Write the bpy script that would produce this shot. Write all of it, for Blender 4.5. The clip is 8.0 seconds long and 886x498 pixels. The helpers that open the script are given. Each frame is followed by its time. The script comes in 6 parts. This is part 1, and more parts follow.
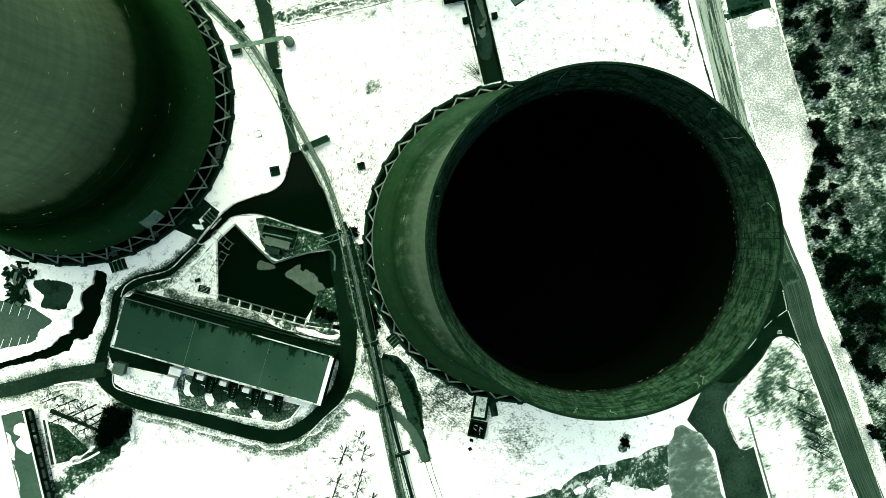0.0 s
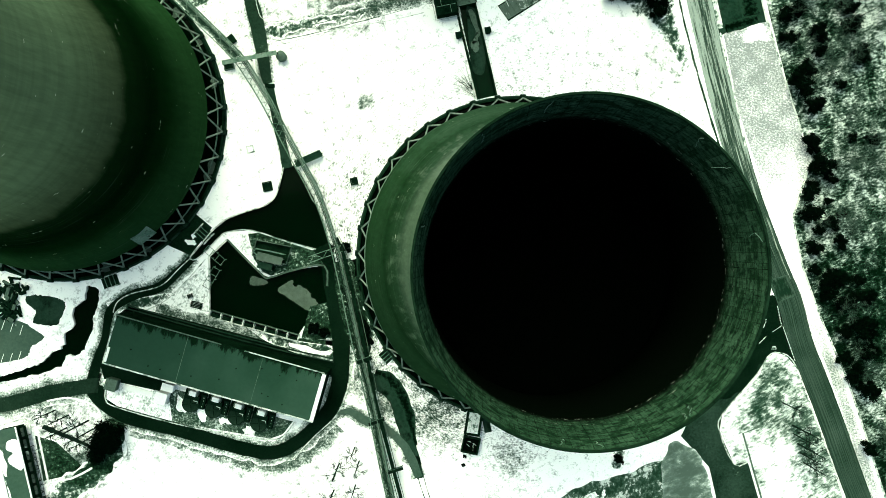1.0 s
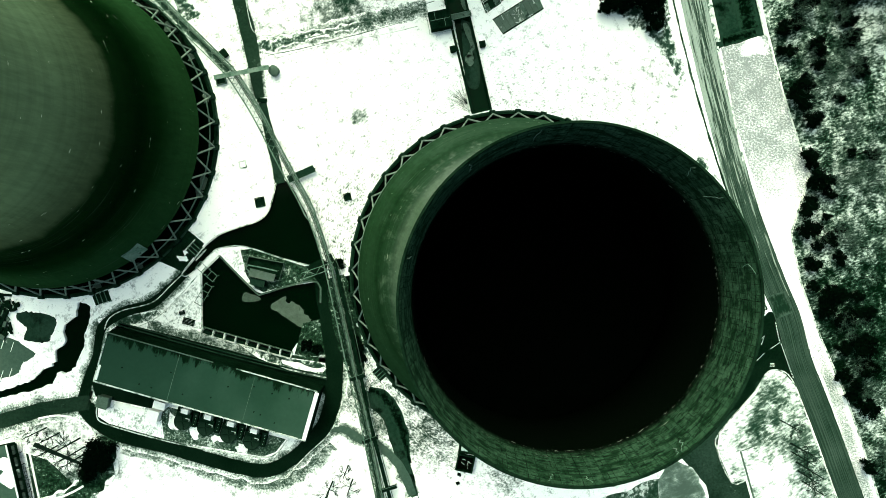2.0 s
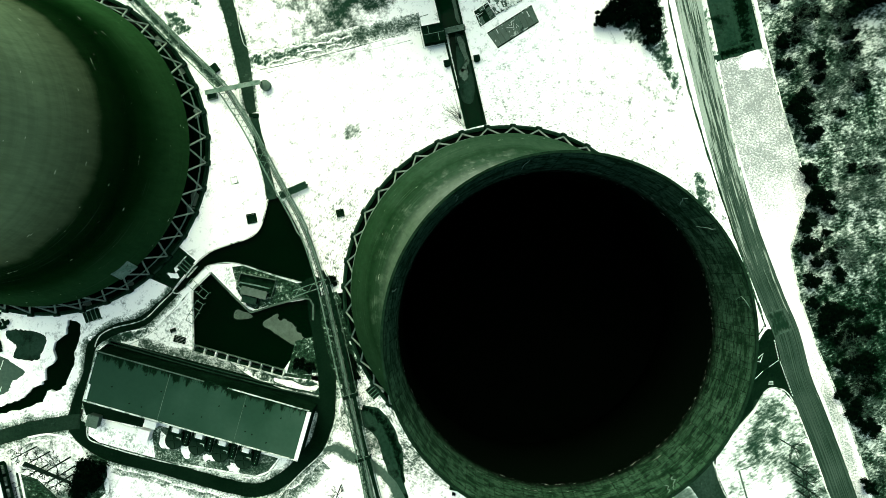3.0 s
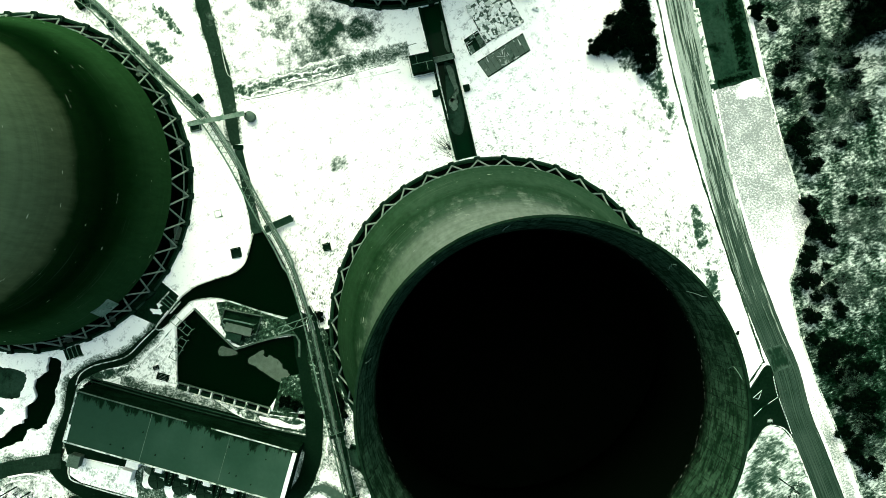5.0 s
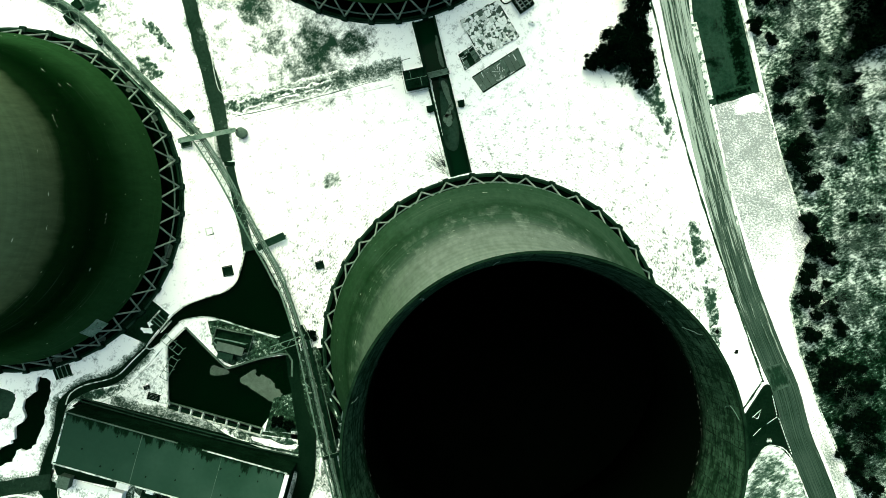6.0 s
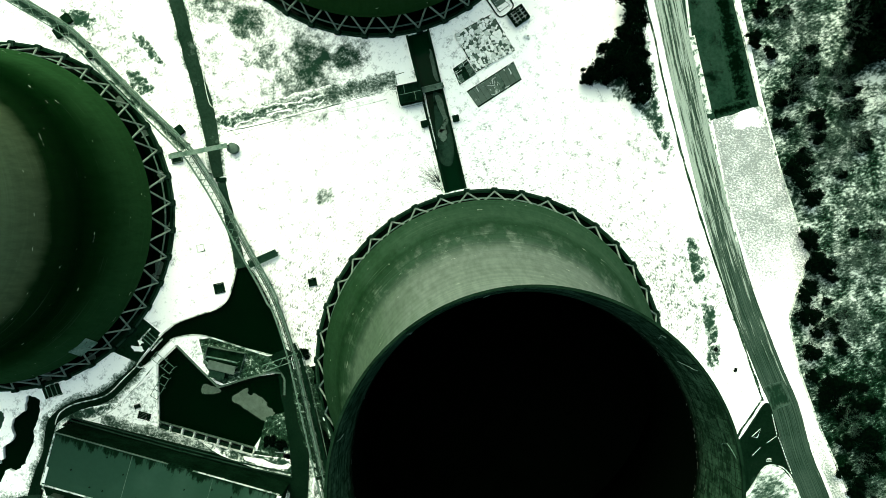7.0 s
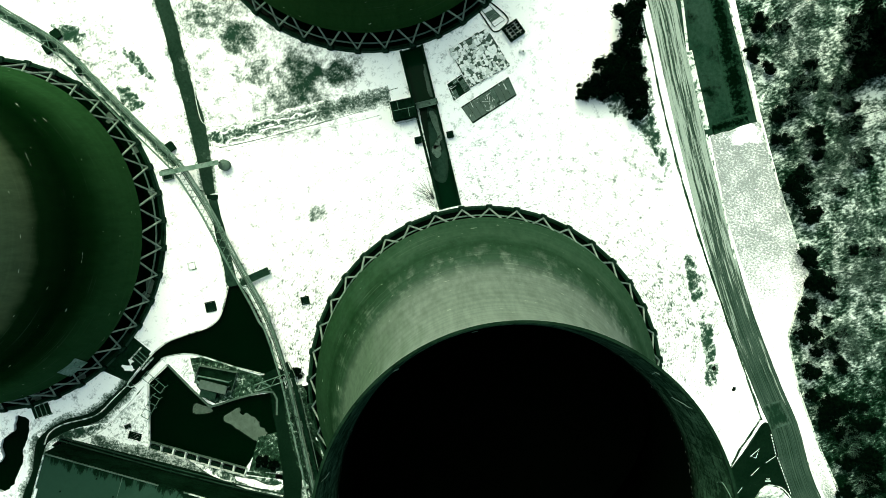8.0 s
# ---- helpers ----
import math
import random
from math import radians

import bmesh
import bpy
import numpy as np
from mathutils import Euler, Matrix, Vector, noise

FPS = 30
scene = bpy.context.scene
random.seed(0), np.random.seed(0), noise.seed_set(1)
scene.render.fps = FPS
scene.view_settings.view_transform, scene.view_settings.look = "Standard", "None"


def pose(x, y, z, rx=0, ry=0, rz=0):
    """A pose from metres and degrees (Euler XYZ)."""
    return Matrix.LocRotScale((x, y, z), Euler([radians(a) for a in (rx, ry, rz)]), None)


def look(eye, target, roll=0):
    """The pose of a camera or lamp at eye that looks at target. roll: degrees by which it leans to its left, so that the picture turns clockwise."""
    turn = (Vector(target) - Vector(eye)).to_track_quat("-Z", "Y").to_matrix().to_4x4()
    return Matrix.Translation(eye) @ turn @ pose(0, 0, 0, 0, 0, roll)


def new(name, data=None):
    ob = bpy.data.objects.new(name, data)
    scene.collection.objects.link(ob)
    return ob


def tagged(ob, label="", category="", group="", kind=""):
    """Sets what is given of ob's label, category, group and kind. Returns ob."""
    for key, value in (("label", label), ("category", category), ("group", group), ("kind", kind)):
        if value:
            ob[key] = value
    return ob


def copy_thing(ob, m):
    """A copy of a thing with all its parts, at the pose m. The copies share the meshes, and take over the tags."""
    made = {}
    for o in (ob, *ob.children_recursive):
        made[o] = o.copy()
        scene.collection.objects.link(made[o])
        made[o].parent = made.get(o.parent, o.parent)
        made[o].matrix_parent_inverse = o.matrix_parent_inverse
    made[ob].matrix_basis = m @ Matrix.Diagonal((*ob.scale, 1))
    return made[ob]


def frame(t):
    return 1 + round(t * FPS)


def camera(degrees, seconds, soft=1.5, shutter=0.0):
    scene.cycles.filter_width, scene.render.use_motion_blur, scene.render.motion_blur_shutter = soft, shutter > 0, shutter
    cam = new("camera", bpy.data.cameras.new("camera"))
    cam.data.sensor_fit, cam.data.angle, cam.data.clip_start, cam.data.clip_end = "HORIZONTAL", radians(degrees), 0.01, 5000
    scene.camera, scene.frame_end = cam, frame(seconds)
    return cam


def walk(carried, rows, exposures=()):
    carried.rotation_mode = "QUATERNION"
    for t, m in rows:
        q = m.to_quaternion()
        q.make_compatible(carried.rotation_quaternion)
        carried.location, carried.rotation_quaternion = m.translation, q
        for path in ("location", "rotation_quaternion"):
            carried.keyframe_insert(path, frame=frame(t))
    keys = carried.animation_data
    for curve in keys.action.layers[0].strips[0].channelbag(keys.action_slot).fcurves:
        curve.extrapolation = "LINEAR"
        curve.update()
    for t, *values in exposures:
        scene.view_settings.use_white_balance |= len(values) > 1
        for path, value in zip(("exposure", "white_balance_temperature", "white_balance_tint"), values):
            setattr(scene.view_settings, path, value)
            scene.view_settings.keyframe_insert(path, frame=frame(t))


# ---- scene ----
from mathutils import geometry

# ---- camera and its flight ----
cam = camera(54.42, 8.0, soft=0.9)
walk(cam, [
    (0.0, pose(-9.28, -15.08, 191.48, -0.383, -0.668, 0.139)),
    (0.5, pose(-8.29, -13.06, 191.37, -0.475, -0.608, 0.138)),
    (1.0, pose(-7.31, -11.09, 190.78, -0.550, -0.535, 0.130)),
    (1.5, pose(-6.39, -9.14, 189.91, -0.608, -0.445, 0.128)),
    (3.0, pose(-3.34, -3.38, 186.38, -0.733, -0.106, 0.061)),
    (3.5, pose(-2.51, -1.53, 185.15, -0.738, -0.024, 0.032)),
    (4.0, pose(-1.72, 0.34, 183.94, -0.747, 0.041, 0.001)),
    (4.5, pose(-1.03, 2.19, 182.76, -0.775, 0.087, -0.033)),
    (6.0, pose(0.91, 8.11, 178.87, -0.915, 0.163, -0.123)),
    (6.5, pose(1.61, 9.84, 177.65, -0.920, 0.203, -0.150)),
    (7.0, pose(2.26, 11.45, 176.24, -0.896, 0.239, -0.177)),
    (7.5, pose(2.88, 13.05, 174.96, -0.846, 0.273, -0.204)),
    (8.0, pose(3.61, 14.66, 173.95, -0.787, 0.301, -0.225)),
], exposures=[(0.0, 1.25, 6800, -20), (8.0, 1.25, 6800, -20)])

# ---- overcast daylight ----
world = bpy.data.worlds.new("overcast_sky")
world.use_nodes = True
scene.world = world
wn = world.node_tree
sky = wn.nodes.new("ShaderNodeTexSky")
sky.sky_type = "NISHITA"
sky.sun_disc = False
sky.sun_elevation, sky.sun_rotation = radians(52), radians(338)
sky.air_density, sky.dust_density, sky.ozone_density = 1.0, 6.0, 0.6
bg = next(n for n in wn.nodes if n.type == "BACKGROUND")
bg.inputs["Strength"].default_value = 0.108
wn.links.new(sky.outputs["Color"], bg.inputs["Color"])
sun_data = bpy.data.lights.new("sun", "SUN")
sun_data.energy, sun_data.angle, sun_data.color = 1.55, radians(65), (1.0, 0.97, 0.92)
sun = new("sun", sun_data)
sun.matrix_world = look((-38, 95, 130), (0, 0, 0))


# ---- materials ----
def shader(name):
    m = bpy.data.materials.new(name)
    m.use_nodes = True
    return m, m.node_tree.nodes, m.node_tree.links, m.node_tree.nodes["Principled BSDF"]


def coords(nodes, links, scale=(1, 1, 1), turn=0.0, kind="Object"):
    tc = nodes.new("ShaderNodeTexCoord")
    out = tc.outputs[kind]
    if turn:
        mr = nodes.new("ShaderNodeMapping")
        mr.inputs["Rotation"].default_value = (0, 0, radians(turn))
        links.new(out, mr.inputs["Vector"])
        out = mr.outputs["Vector"]
    mp = nodes.new("ShaderNodeMapping")
    mp.inputs["Scale"].default_value = scale
    links.new(out, mp.inputs["Vector"])
    return mp.outputs["Vector"]


def noise_tex(nodes, links, vec, scale, detail=4, rough=0.6):
    n = nodes.new("ShaderNodeTexNoise")
    n.inputs["Scale"].default_value, n.inputs["Detail"].default_value, n.inputs["Roughness"].default_value = scale, detail, rough
    links.new(vec, n.inputs["Vector"])
    return n.outputs["Fac"]


def ramp(nodes, links, fac, stops):
    r = nodes.new("ShaderNodeValToRGB")
    while len(r.color_ramp.elements) < len(stops):
        r.color_ramp.elements.new(0.5)
    for e, (p, c) in zip(r.color_ramp.elements, stops):
        e.position, e.color = p, (*c, 1) if len(c) == 3 else c
    links.new(fac, r.inputs["Fac"])
    return r.outputs["Color"]


def mix(nodes, links, fac, a, b, how="MIX"):
    m = nodes.new("ShaderNodeMix")
    m.data_type, m.blend_type = "RGBA", how
    for sock, val in ((m.inputs[0], fac), (m.inputs[6], a), (m.inputs[7], b)):
        if isinstance(val, (int, float)):
            sock.default_value = val
        elif isinstance(val, tuple):
            sock.default_value = (*val, 1)
        else:
            links.new(val, sock)
    return m.outputs[2]


def bump(nodes, links, bsdf, fac, strength=0.4, distance=0.05):
    b = nodes.new("ShaderNodeBump")
    b.inputs["Strength"].default_value, b.inputs["Distance"].default_value = strength, distance
    links.new(fac, b.inputs["Height"])
    links.new(b.outputs["Normal"], bsdf.inputs["Normal"])


def worn(name, dark, light, rough=0.85, big=0.12, fine=1.5, stain=None, stain_at=(0.55, 0.7), stretch=(1, 1, 1), turn=0.0, metal=0.0, relief=0.4):
    """Two tones mixed at two scales, with stains of their own tone."""
    m, n, l, bsdf = shader(name)
    v = coords(n, l, stretch, turn)
    a = noise_tex(n, l, v, big, 3)
    b = noise_tex(n, l, v, fine, 6, 0.7)
    both = n.new("ShaderNodeMath")
    both.operation = "MULTIPLY_ADD"
    both.inputs[1].default_value = 0.5
    l.new(a, both.inputs[0])
    half = n.new("ShaderNodeMath")
    half.operation = "MULTIPLY"
    half.inputs[1].default_value = 0.5
    l.new(b, half.inputs[0])
    l.new(half.outputs[0], both.inputs[2])
    c = ramp(n, l, both.outputs[0], [(0.36, dark), (0.64, light)])
    if stain:
        s = noise_tex(n, l, v, big * 2.7, 6, 0.65)
        sm = ramp(n, l, s, [(stain_at[0], (0, 0, 0)), (stain_at[1], (1, 1, 1))])
        c = mix(n, l, sm, c, stain)
    l.new(c, bsdf.inputs["Base Color"])
    bsdf.inputs["Roughness"].default_value, bsdf.inputs["Metallic"].default_value = rough, metal
    bsdf.inputs["Specular IOR Level"].default_value = 0.0
    bump(n, l, bsdf, b, relief, 0.05)
    return m


def grass_material(name, pale, grey, dark, lean, clump, zone_weight=0.6, fine_scale=2.0, stretch=(1, 1, 1), turn=0.0, mid_weight=0.8, fine_weight=0.9, zones=(), soft=0.0, bare=None, ripple=None):
    """Bleached short grass: pale, with grey thin spots, dark tufts and bare wet soil; lean shifts the share of the dark
    ones, zones are places (x, y, reach, weight) with more of them, soft thins them out towards the patch's edge."""
    m, n, l, bsdf = shader(name)
    v = coords(n, l)
    w = coords(n, l, stretch, turn)
    wobble = n.new("ShaderNodeTexNoise")
    wobble.inputs["Scale"].default_value, wobble.inputs["Detail"].default_value = 0.16, 4
    l.new(v, wobble.inputs["Vector"])

    def math_node(how, x, y, z=None):
        k = n.new("ShaderNodeMath")
        k.operation = how
        for sock, val in zip(k.inputs, (x, y, z)):
            if isinstance(val, (int, float)):
                sock.default_value = val
            elif val is not None:
                l.new(val, sock)
        return k.outputs[0]

    fine = noise_tex(n, l, w, fine_scale, 3, 0.6)
    grit = noise_tex(n, l, v, 6.5, 3, 0.6)
    total = None
    for fac, weight in ((noise_tex(n, l, v, 0.03, 3, 0.55), zone_weight), (noise_tex(n, l, v, clump, 5, 0.6), mid_weight), (fine, fine_weight), (grit, 0.45)):
        centred = math_node("MULTIPLY_ADD", fac, weight, -0.5 * weight)
        total = centred if total is None else math_node("ADD", total, centred)
    if zones:
        shift = n.new("ShaderNodeVectorMath")
        shift.operation = "MULTIPLY_ADD"
        shift.inputs[1].default_value, shift.inputs[2].default_value = (9, 9, 0), (-4.5, -4.5, 0)
        l.new(wobble.outputs["Color"], shift.inputs[0])
        moved = n.new("ShaderNodeVectorMath")
        l.new(v, moved.inputs[0])
        l.new(shift.outputs[0], moved.inputs[1])
        flat = n.new("ShaderNodeVectorMath")
        flat.operation = "MULTIPLY"
        flat.inputs[1].default_value = (1, 1, 0)
        l.new(moved.outputs[0], flat.inputs[0])
    for x, y, reach, weight in zones:
        far = n.new("ShaderNodeVectorMath")
        far.operation = "DISTANCE"
        far.inputs[1].default_value = (x, y, 0)
        l.new(flat.outputs[0], far.inputs[0])
        fade = n.new("ShaderNodeMapRange")
        fade.interpolation_type = "SMOOTHSTEP"
        fade.inputs["From Min"].default_value, fade.inputs["From Max"].default_value = reach * 0.3, reach
        fade.inputs["To Min"].default_value, fade.inputs["To Max"].default_value = weight, 0.0
        l.new(far.outputs["Value"], fade.inputs["Value"])
        total = math_node("ADD", total, fade.outputs["Result"])
    if ripple:
        cx, cy, near, far, amount = ripple
        rel = n.new("ShaderNodeVectorMath")
        rel.operation = "SUBTRACT"
        rel.inputs[1].default_value = (cx, cy, 0)
        l.new(v, rel.inputs[0])
        span = n.new("ShaderNodeVectorMath")
        span.operation = "LENGTH"
        l.new(rel.outputs[0], span.inputs[0])
        xyz = n.new("ShaderNodeSeparateXYZ")
        l.new(rel.outputs[0], xyz.inputs[0])
        polar = n.new("ShaderNodeCombineXYZ")
        l.new(math_node("MULTIPLY", math_node("ARCTAN2", xyz.outputs["Y"], xyz.outputs["X"]), 34.0), polar.inputs["X"])
        l.new(math_node("MULTIPLY", span.outputs["Value"], 1.7), polar.inputs["Y"])
        rows = noise_tex(n, l, polar.outputs[0], 1.9, 3, 0.6)
        fade = n.new("ShaderNodeMapRange")
        fade.interpolation_type = "SMOOTHSTEP"
        fade.inputs["From Min"].default_value, fade.inputs["From Max"].default_value = near, far
        fade.inputs["To Min"].default_value, fade.inputs["To Max"].default_value = amount, 0.0
        l.new(span.outputs["Value"], fade.inputs["Value"])
        total = math_node("ADD", total, math_node("MULTIPLY", math_node("MULTIPLY_ADD", rows, 1.0, -0.5), fade.outputs["Result"]))
    if soft:
        tc = n.new("ShaderNodeTexCoord")
        sep = n.new("ShaderNodeSeparateXYZ")
        l.new(tc.outputs["UV"], sep.inputs[0])
        edge = math_node("POWER", math_node("ABSOLUTE", sep.outputs["X"], 0.0), 2.0)
        total = math_node("SUBTRACT", total, math_node("MULTIPLY", edge, soft))
    sc = n.new("ShaderNodeMapRange")
    sc.inputs["From Min"].default_value, sc.inputs["From Max"].default_value = -0.3 - lean, 0.5 - lean
    l.new(total, sc.inputs["Value"])
    c = ramp(n, l, sc.outputs["Result"], [(0.0, pale), (0.29, pale), (0.46, grey), (0.7, dark), (0.95, bare or dark)])
    l.new(c, bsdf.inputs["Base Color"])
    bsdf.inputs["Roughness"].default_value = 0.95
    bsdf.inputs["Specular IOR Level"].default_value = 0.0
    bump(n, l, bsdf, fine, 0.6, 0.12)
    return m


def water_material(name, tone):
    m, n, l, bsdf = shader(name)
    v = coords(n, l)
    a = noise_tex(n, l, v, 0.15, 4)
    c = ramp(n, l, a, [(0.35, tone), (0.7, tuple(k * 1.4 for k in tone))])
    l.new(c, bsdf.inputs["Base Color"])
    bsdf.inputs["Roughness"].default_value, bsdf.inputs["IOR"].default_value = 0.06, 1.33
    bsdf.inputs["Specular IOR Level"].default_value = 0.02
    bump(n, l, bsdf, noise_tex(n, l, v, 0.8, 3), 0.05, 0.02)
    return m


def road_material(name, dark, light, mud, mud_from, mud_to):
    """Old asphalt with fine tyre streaks along the road; dried mud lies along its edges in the north and thins out southwards."""
    m, n, l, bsdf = shader(name)
    v = coords(n, l)
    tracks = noise_tex(n, l, coords(n, l, (20.0, 0.035, 1.0), 0, "UV"), 1.0, 4, 0.6)
    smear = noise_tex(n, l, coords(n, l, (6.0, 0.07, 1.0), 0, "UV"), 1.0, 6, 0.7)
    blot = noise_tex(n, l, v, 0.09, 4, 0.6)
    grain = noise_tex(n, l, v, 3.0, 4, 0.7)
    c = ramp(n, l, tracks, [(0.42, dark), (0.57, light)])
    c = mix(n, l, 0.35, c, ramp(n, l, blot, [(0.35, dark), (0.65, light)]))
    sep = n.new("ShaderNodeSeparateXYZ")
    l.new(coords(n, l, (1, 1, 1), 0, "UV"), sep.inputs[0])
    side = n.new("ShaderNodeMath")
    side.operation = "ABSOLUTE"
    l.new(sep.outputs["X"], side.inputs[0])
    north = n.new("ShaderNodeSeparateXYZ")
    l.new(v, north.inputs[0])
    amount = n.new("ShaderNodeMapRange")
    amount.inputs["From Min"].default_value, amount.inputs["From Max"].default_value = mud_from, mud_to
    amount.inputs["To Min"].default_value, amount.inputs["To Max"].default_value = -0.2, 0.07
    l.new(north.outputs["Y"], amount.inputs["Value"])
    where = n.new("ShaderNodeMath")
    where.operation = "MULTIPLY_ADD"
    where.inputs[1].default_value = 0.1
    l.new(side.outputs[0], where.inputs[0])
    l.new(amount.outputs["Result"], where.inputs[2])
    much = n.new("ShaderNodeMath")
    l.new(smear, much.inputs[0])
    l.new(where.outputs[0], much.inputs[1])
    c = mix(n, l, ramp(n, l, much.outputs[0], [(0.56, (0, 0, 0)), (0.64, (0.8, 0.8, 0.8))]), c, mud)
    c = mix(n, l, 0.4, c, ramp(n, l, grain, [(0.35, (0.5, 0.5, 0.5)), (0.65, (1, 1, 1))]), "MULTIPLY")
    l.new(c, bsdf.inputs["Base Color"])
    bsdf.inputs["Roughness"].default_value = 0.85
    bsdf.inputs["Specular IOR Level"].default_value = 0.0
    bump(n, l, bsdf, grain, 0.3, 0.02)
    return m


def shell_outer_material(name, stops, wobble, limed=0.0, dark_side=None):
    """Weathered tower concrete: a damp dark lower belt, a paler upper belt, lift rings and run-down streaks; darker and
    greener towards the side given last."""
    m, n, l, bsdf = shader(name)
    v = coords(n, l)
    streak_v = coords(n, l, (0.28, 0.28, 0.018))
    fine_v = coords(n, l, (1.1, 1.1, 0.05))
    ring_v = coords(n, l, (0.012, 0.012, 0.55))
    sep = n.new("ShaderNodeSeparateXYZ")
    l.new(v, sep.inputs[0])
    wob = noise_tex(n, l, streak_v, 1.0, 4, 0.6)
    lift = n.new("ShaderNodeMath")
    lift.operation = "MULTIPLY_ADD"
    lift.inputs[1].default_value = wobble
    l.new(wob, lift.inputs[0])
    l.new(sep.outputs["Z"], lift.inputs[2])
    rng = n.new("ShaderNodeMapRange")
    rng.inputs["From Min"].default_value, rng.inputs["From Max"].default_value = 7.0, 107.0
    l.new(lift.outputs[0], rng.inputs["Value"])
    c = ramp(n, l, rng.outputs["Result"], stops)
    s = noise_tex(n, l, fine_v, 1.0, 6, 0.7)
    c = mix(n, l, 0.4, c, ramp(n, l, s, [(0.36, (0.5, 0.54, 0.5)), (0.6, (1, 1, 1))]), "MULTIPLY")
    rings = noise_tex(n, l, ring_v, 1.0, 3, 0.6)
    c = mix(n, l, 0.28, c, ramp(n, l, rings, [(0.40, (0.62, 0.64, 0.62)), (0.55, (1, 1, 1))]), "MULTIPLY")
    scrape = noise_tex(n, l, coords(n, l, (0.035, 0.035, 2.6)), 1.0, 4, 0.6)
    where = noise_tex(n, l, coords(n, l, (0.09, 0.09, 0.06)), 1.0, 3, 0.6)
    lines = n.new("ShaderNodeMath")
    lines.operation = "MULTIPLY"
    l.new(ramp(n, l, scrape, [(0.6, (0, 0, 0)), (0.66, (1, 1, 1))]), lines.inputs[0])
    l.new(ramp(n, l, where, [(0.46, (0, 0, 0)), (0.6, (0.15 + 0.35 * limed,) * 3)]), lines.inputs[1])
    c = mix(n, l, lines.outputs[0], c, (0.1, 0.13, 0.1))
    dark_runs = noise_tex(n, l, coords(n, l, (0.5, 0.5, 0.012)), 1.0, 4, 0.65)
    c = mix(n, l, 0.22, c, ramp(n, l, dark_runs, [(0.33, (0.45, 0.5, 0.45)), (0.52, (1, 1, 1))]), "MULTIPLY")
    if limed:
        band = ramp(n, l, rng.outputs["Result"], [(0.19, (0, 0, 0)), (0.27, (1, 1, 1)), (0.36, (1, 1, 1)), (0.41, (0, 0, 0))])
        hoops = ramp(n, l, noise_tex(n, l, coords(n, l, (0.02, 0.02, 1.5)), 1.0, 5, 0.7), [(0.53, (0, 0, 0)), (0.6, (1, 1, 1))])
        drips = ramp(n, l, noise_tex(n, l, coords(n, l, (0.42, 0.42, 0.03)), 1.0, 4, 0.65), [(0.5, (0.08, 0.08, 0.08)), (0.66, (1, 1, 1))])
        for a, amount in ((hoops, 0.5), (drips, 0.32)):
            both = n.new("ShaderNodeMath")
            both.operation = "MULTIPLY"
            l.new(mix(n, l, 1.0, a, drips, "MULTIPLY") if a is hoops else a, both.inputs[0])
            l.new(band, both.inputs[1])
            much = n.new("ShaderNodeMath")
            much.operation = "MULTIPLY"
            much.inputs[1].default_value = amount * limed
            l.new(both.outputs[0], much.inputs[0])
            c = mix(n, l, much.outputs[0], c, (0.16, 0.195, 0.16))
    if dark_side:
        flat = n.new("ShaderNodeVectorMath")
        flat.operation = "MULTIPLY"
        flat.inputs[1].default_value = (1, 1, 0)
        l.new(v, flat.inputs[0])
        unit = n.new("ShaderNodeVectorMath")
        unit.operation = "NORMALIZE"
        l.new(flat.outputs[0], unit.inputs[0])
        facing = n.new("ShaderNodeVectorMath")
        facing.operation = "DOT_PRODUCT"
        facing.inputs[1].default_value = (*dark_side, 0)
        l.new(unit.outputs[0], facing.inputs[0])
        side_amount = n.new("ShaderNodeMath")
        side_amount.operation = "MULTIPLY_ADD"
        side_amount.inputs[1].default_value = 0.9
        l.new(wob, side_amount.inputs[0])
        l.new(facing.outputs["Value"], side_amount.inputs[2])
        c = mix(n, l, ramp(n, l, side_amount.outputs[0], [(0.45, (0, 0, 0)), (1.0, (1, 1, 1))]), c, mix(n, l, 1.0, c, (0.52, 0.64, 0.5), "MULTIPLY"))
    chip = noise_tex(n, l, coords(n, l, (0.42, 0.42, 1.7)), 1.0, 2, 0.5)
    c = mix(n, l, ramp(n, l, chip, [(0.745, (0, 0, 0)), (0.76, (1, 1, 1))]), c, (0.3, 0.33, 0.28))
    l.new(c, bsdf.inputs["Base Color"])
    bsdf.inputs["Roughness"].default_value = 0.9
    bsdf.inputs["Specular IOR Level"].default_value = 0.0
    bump(n, l, bsdf, s, 0.3, 0.05)
    return m


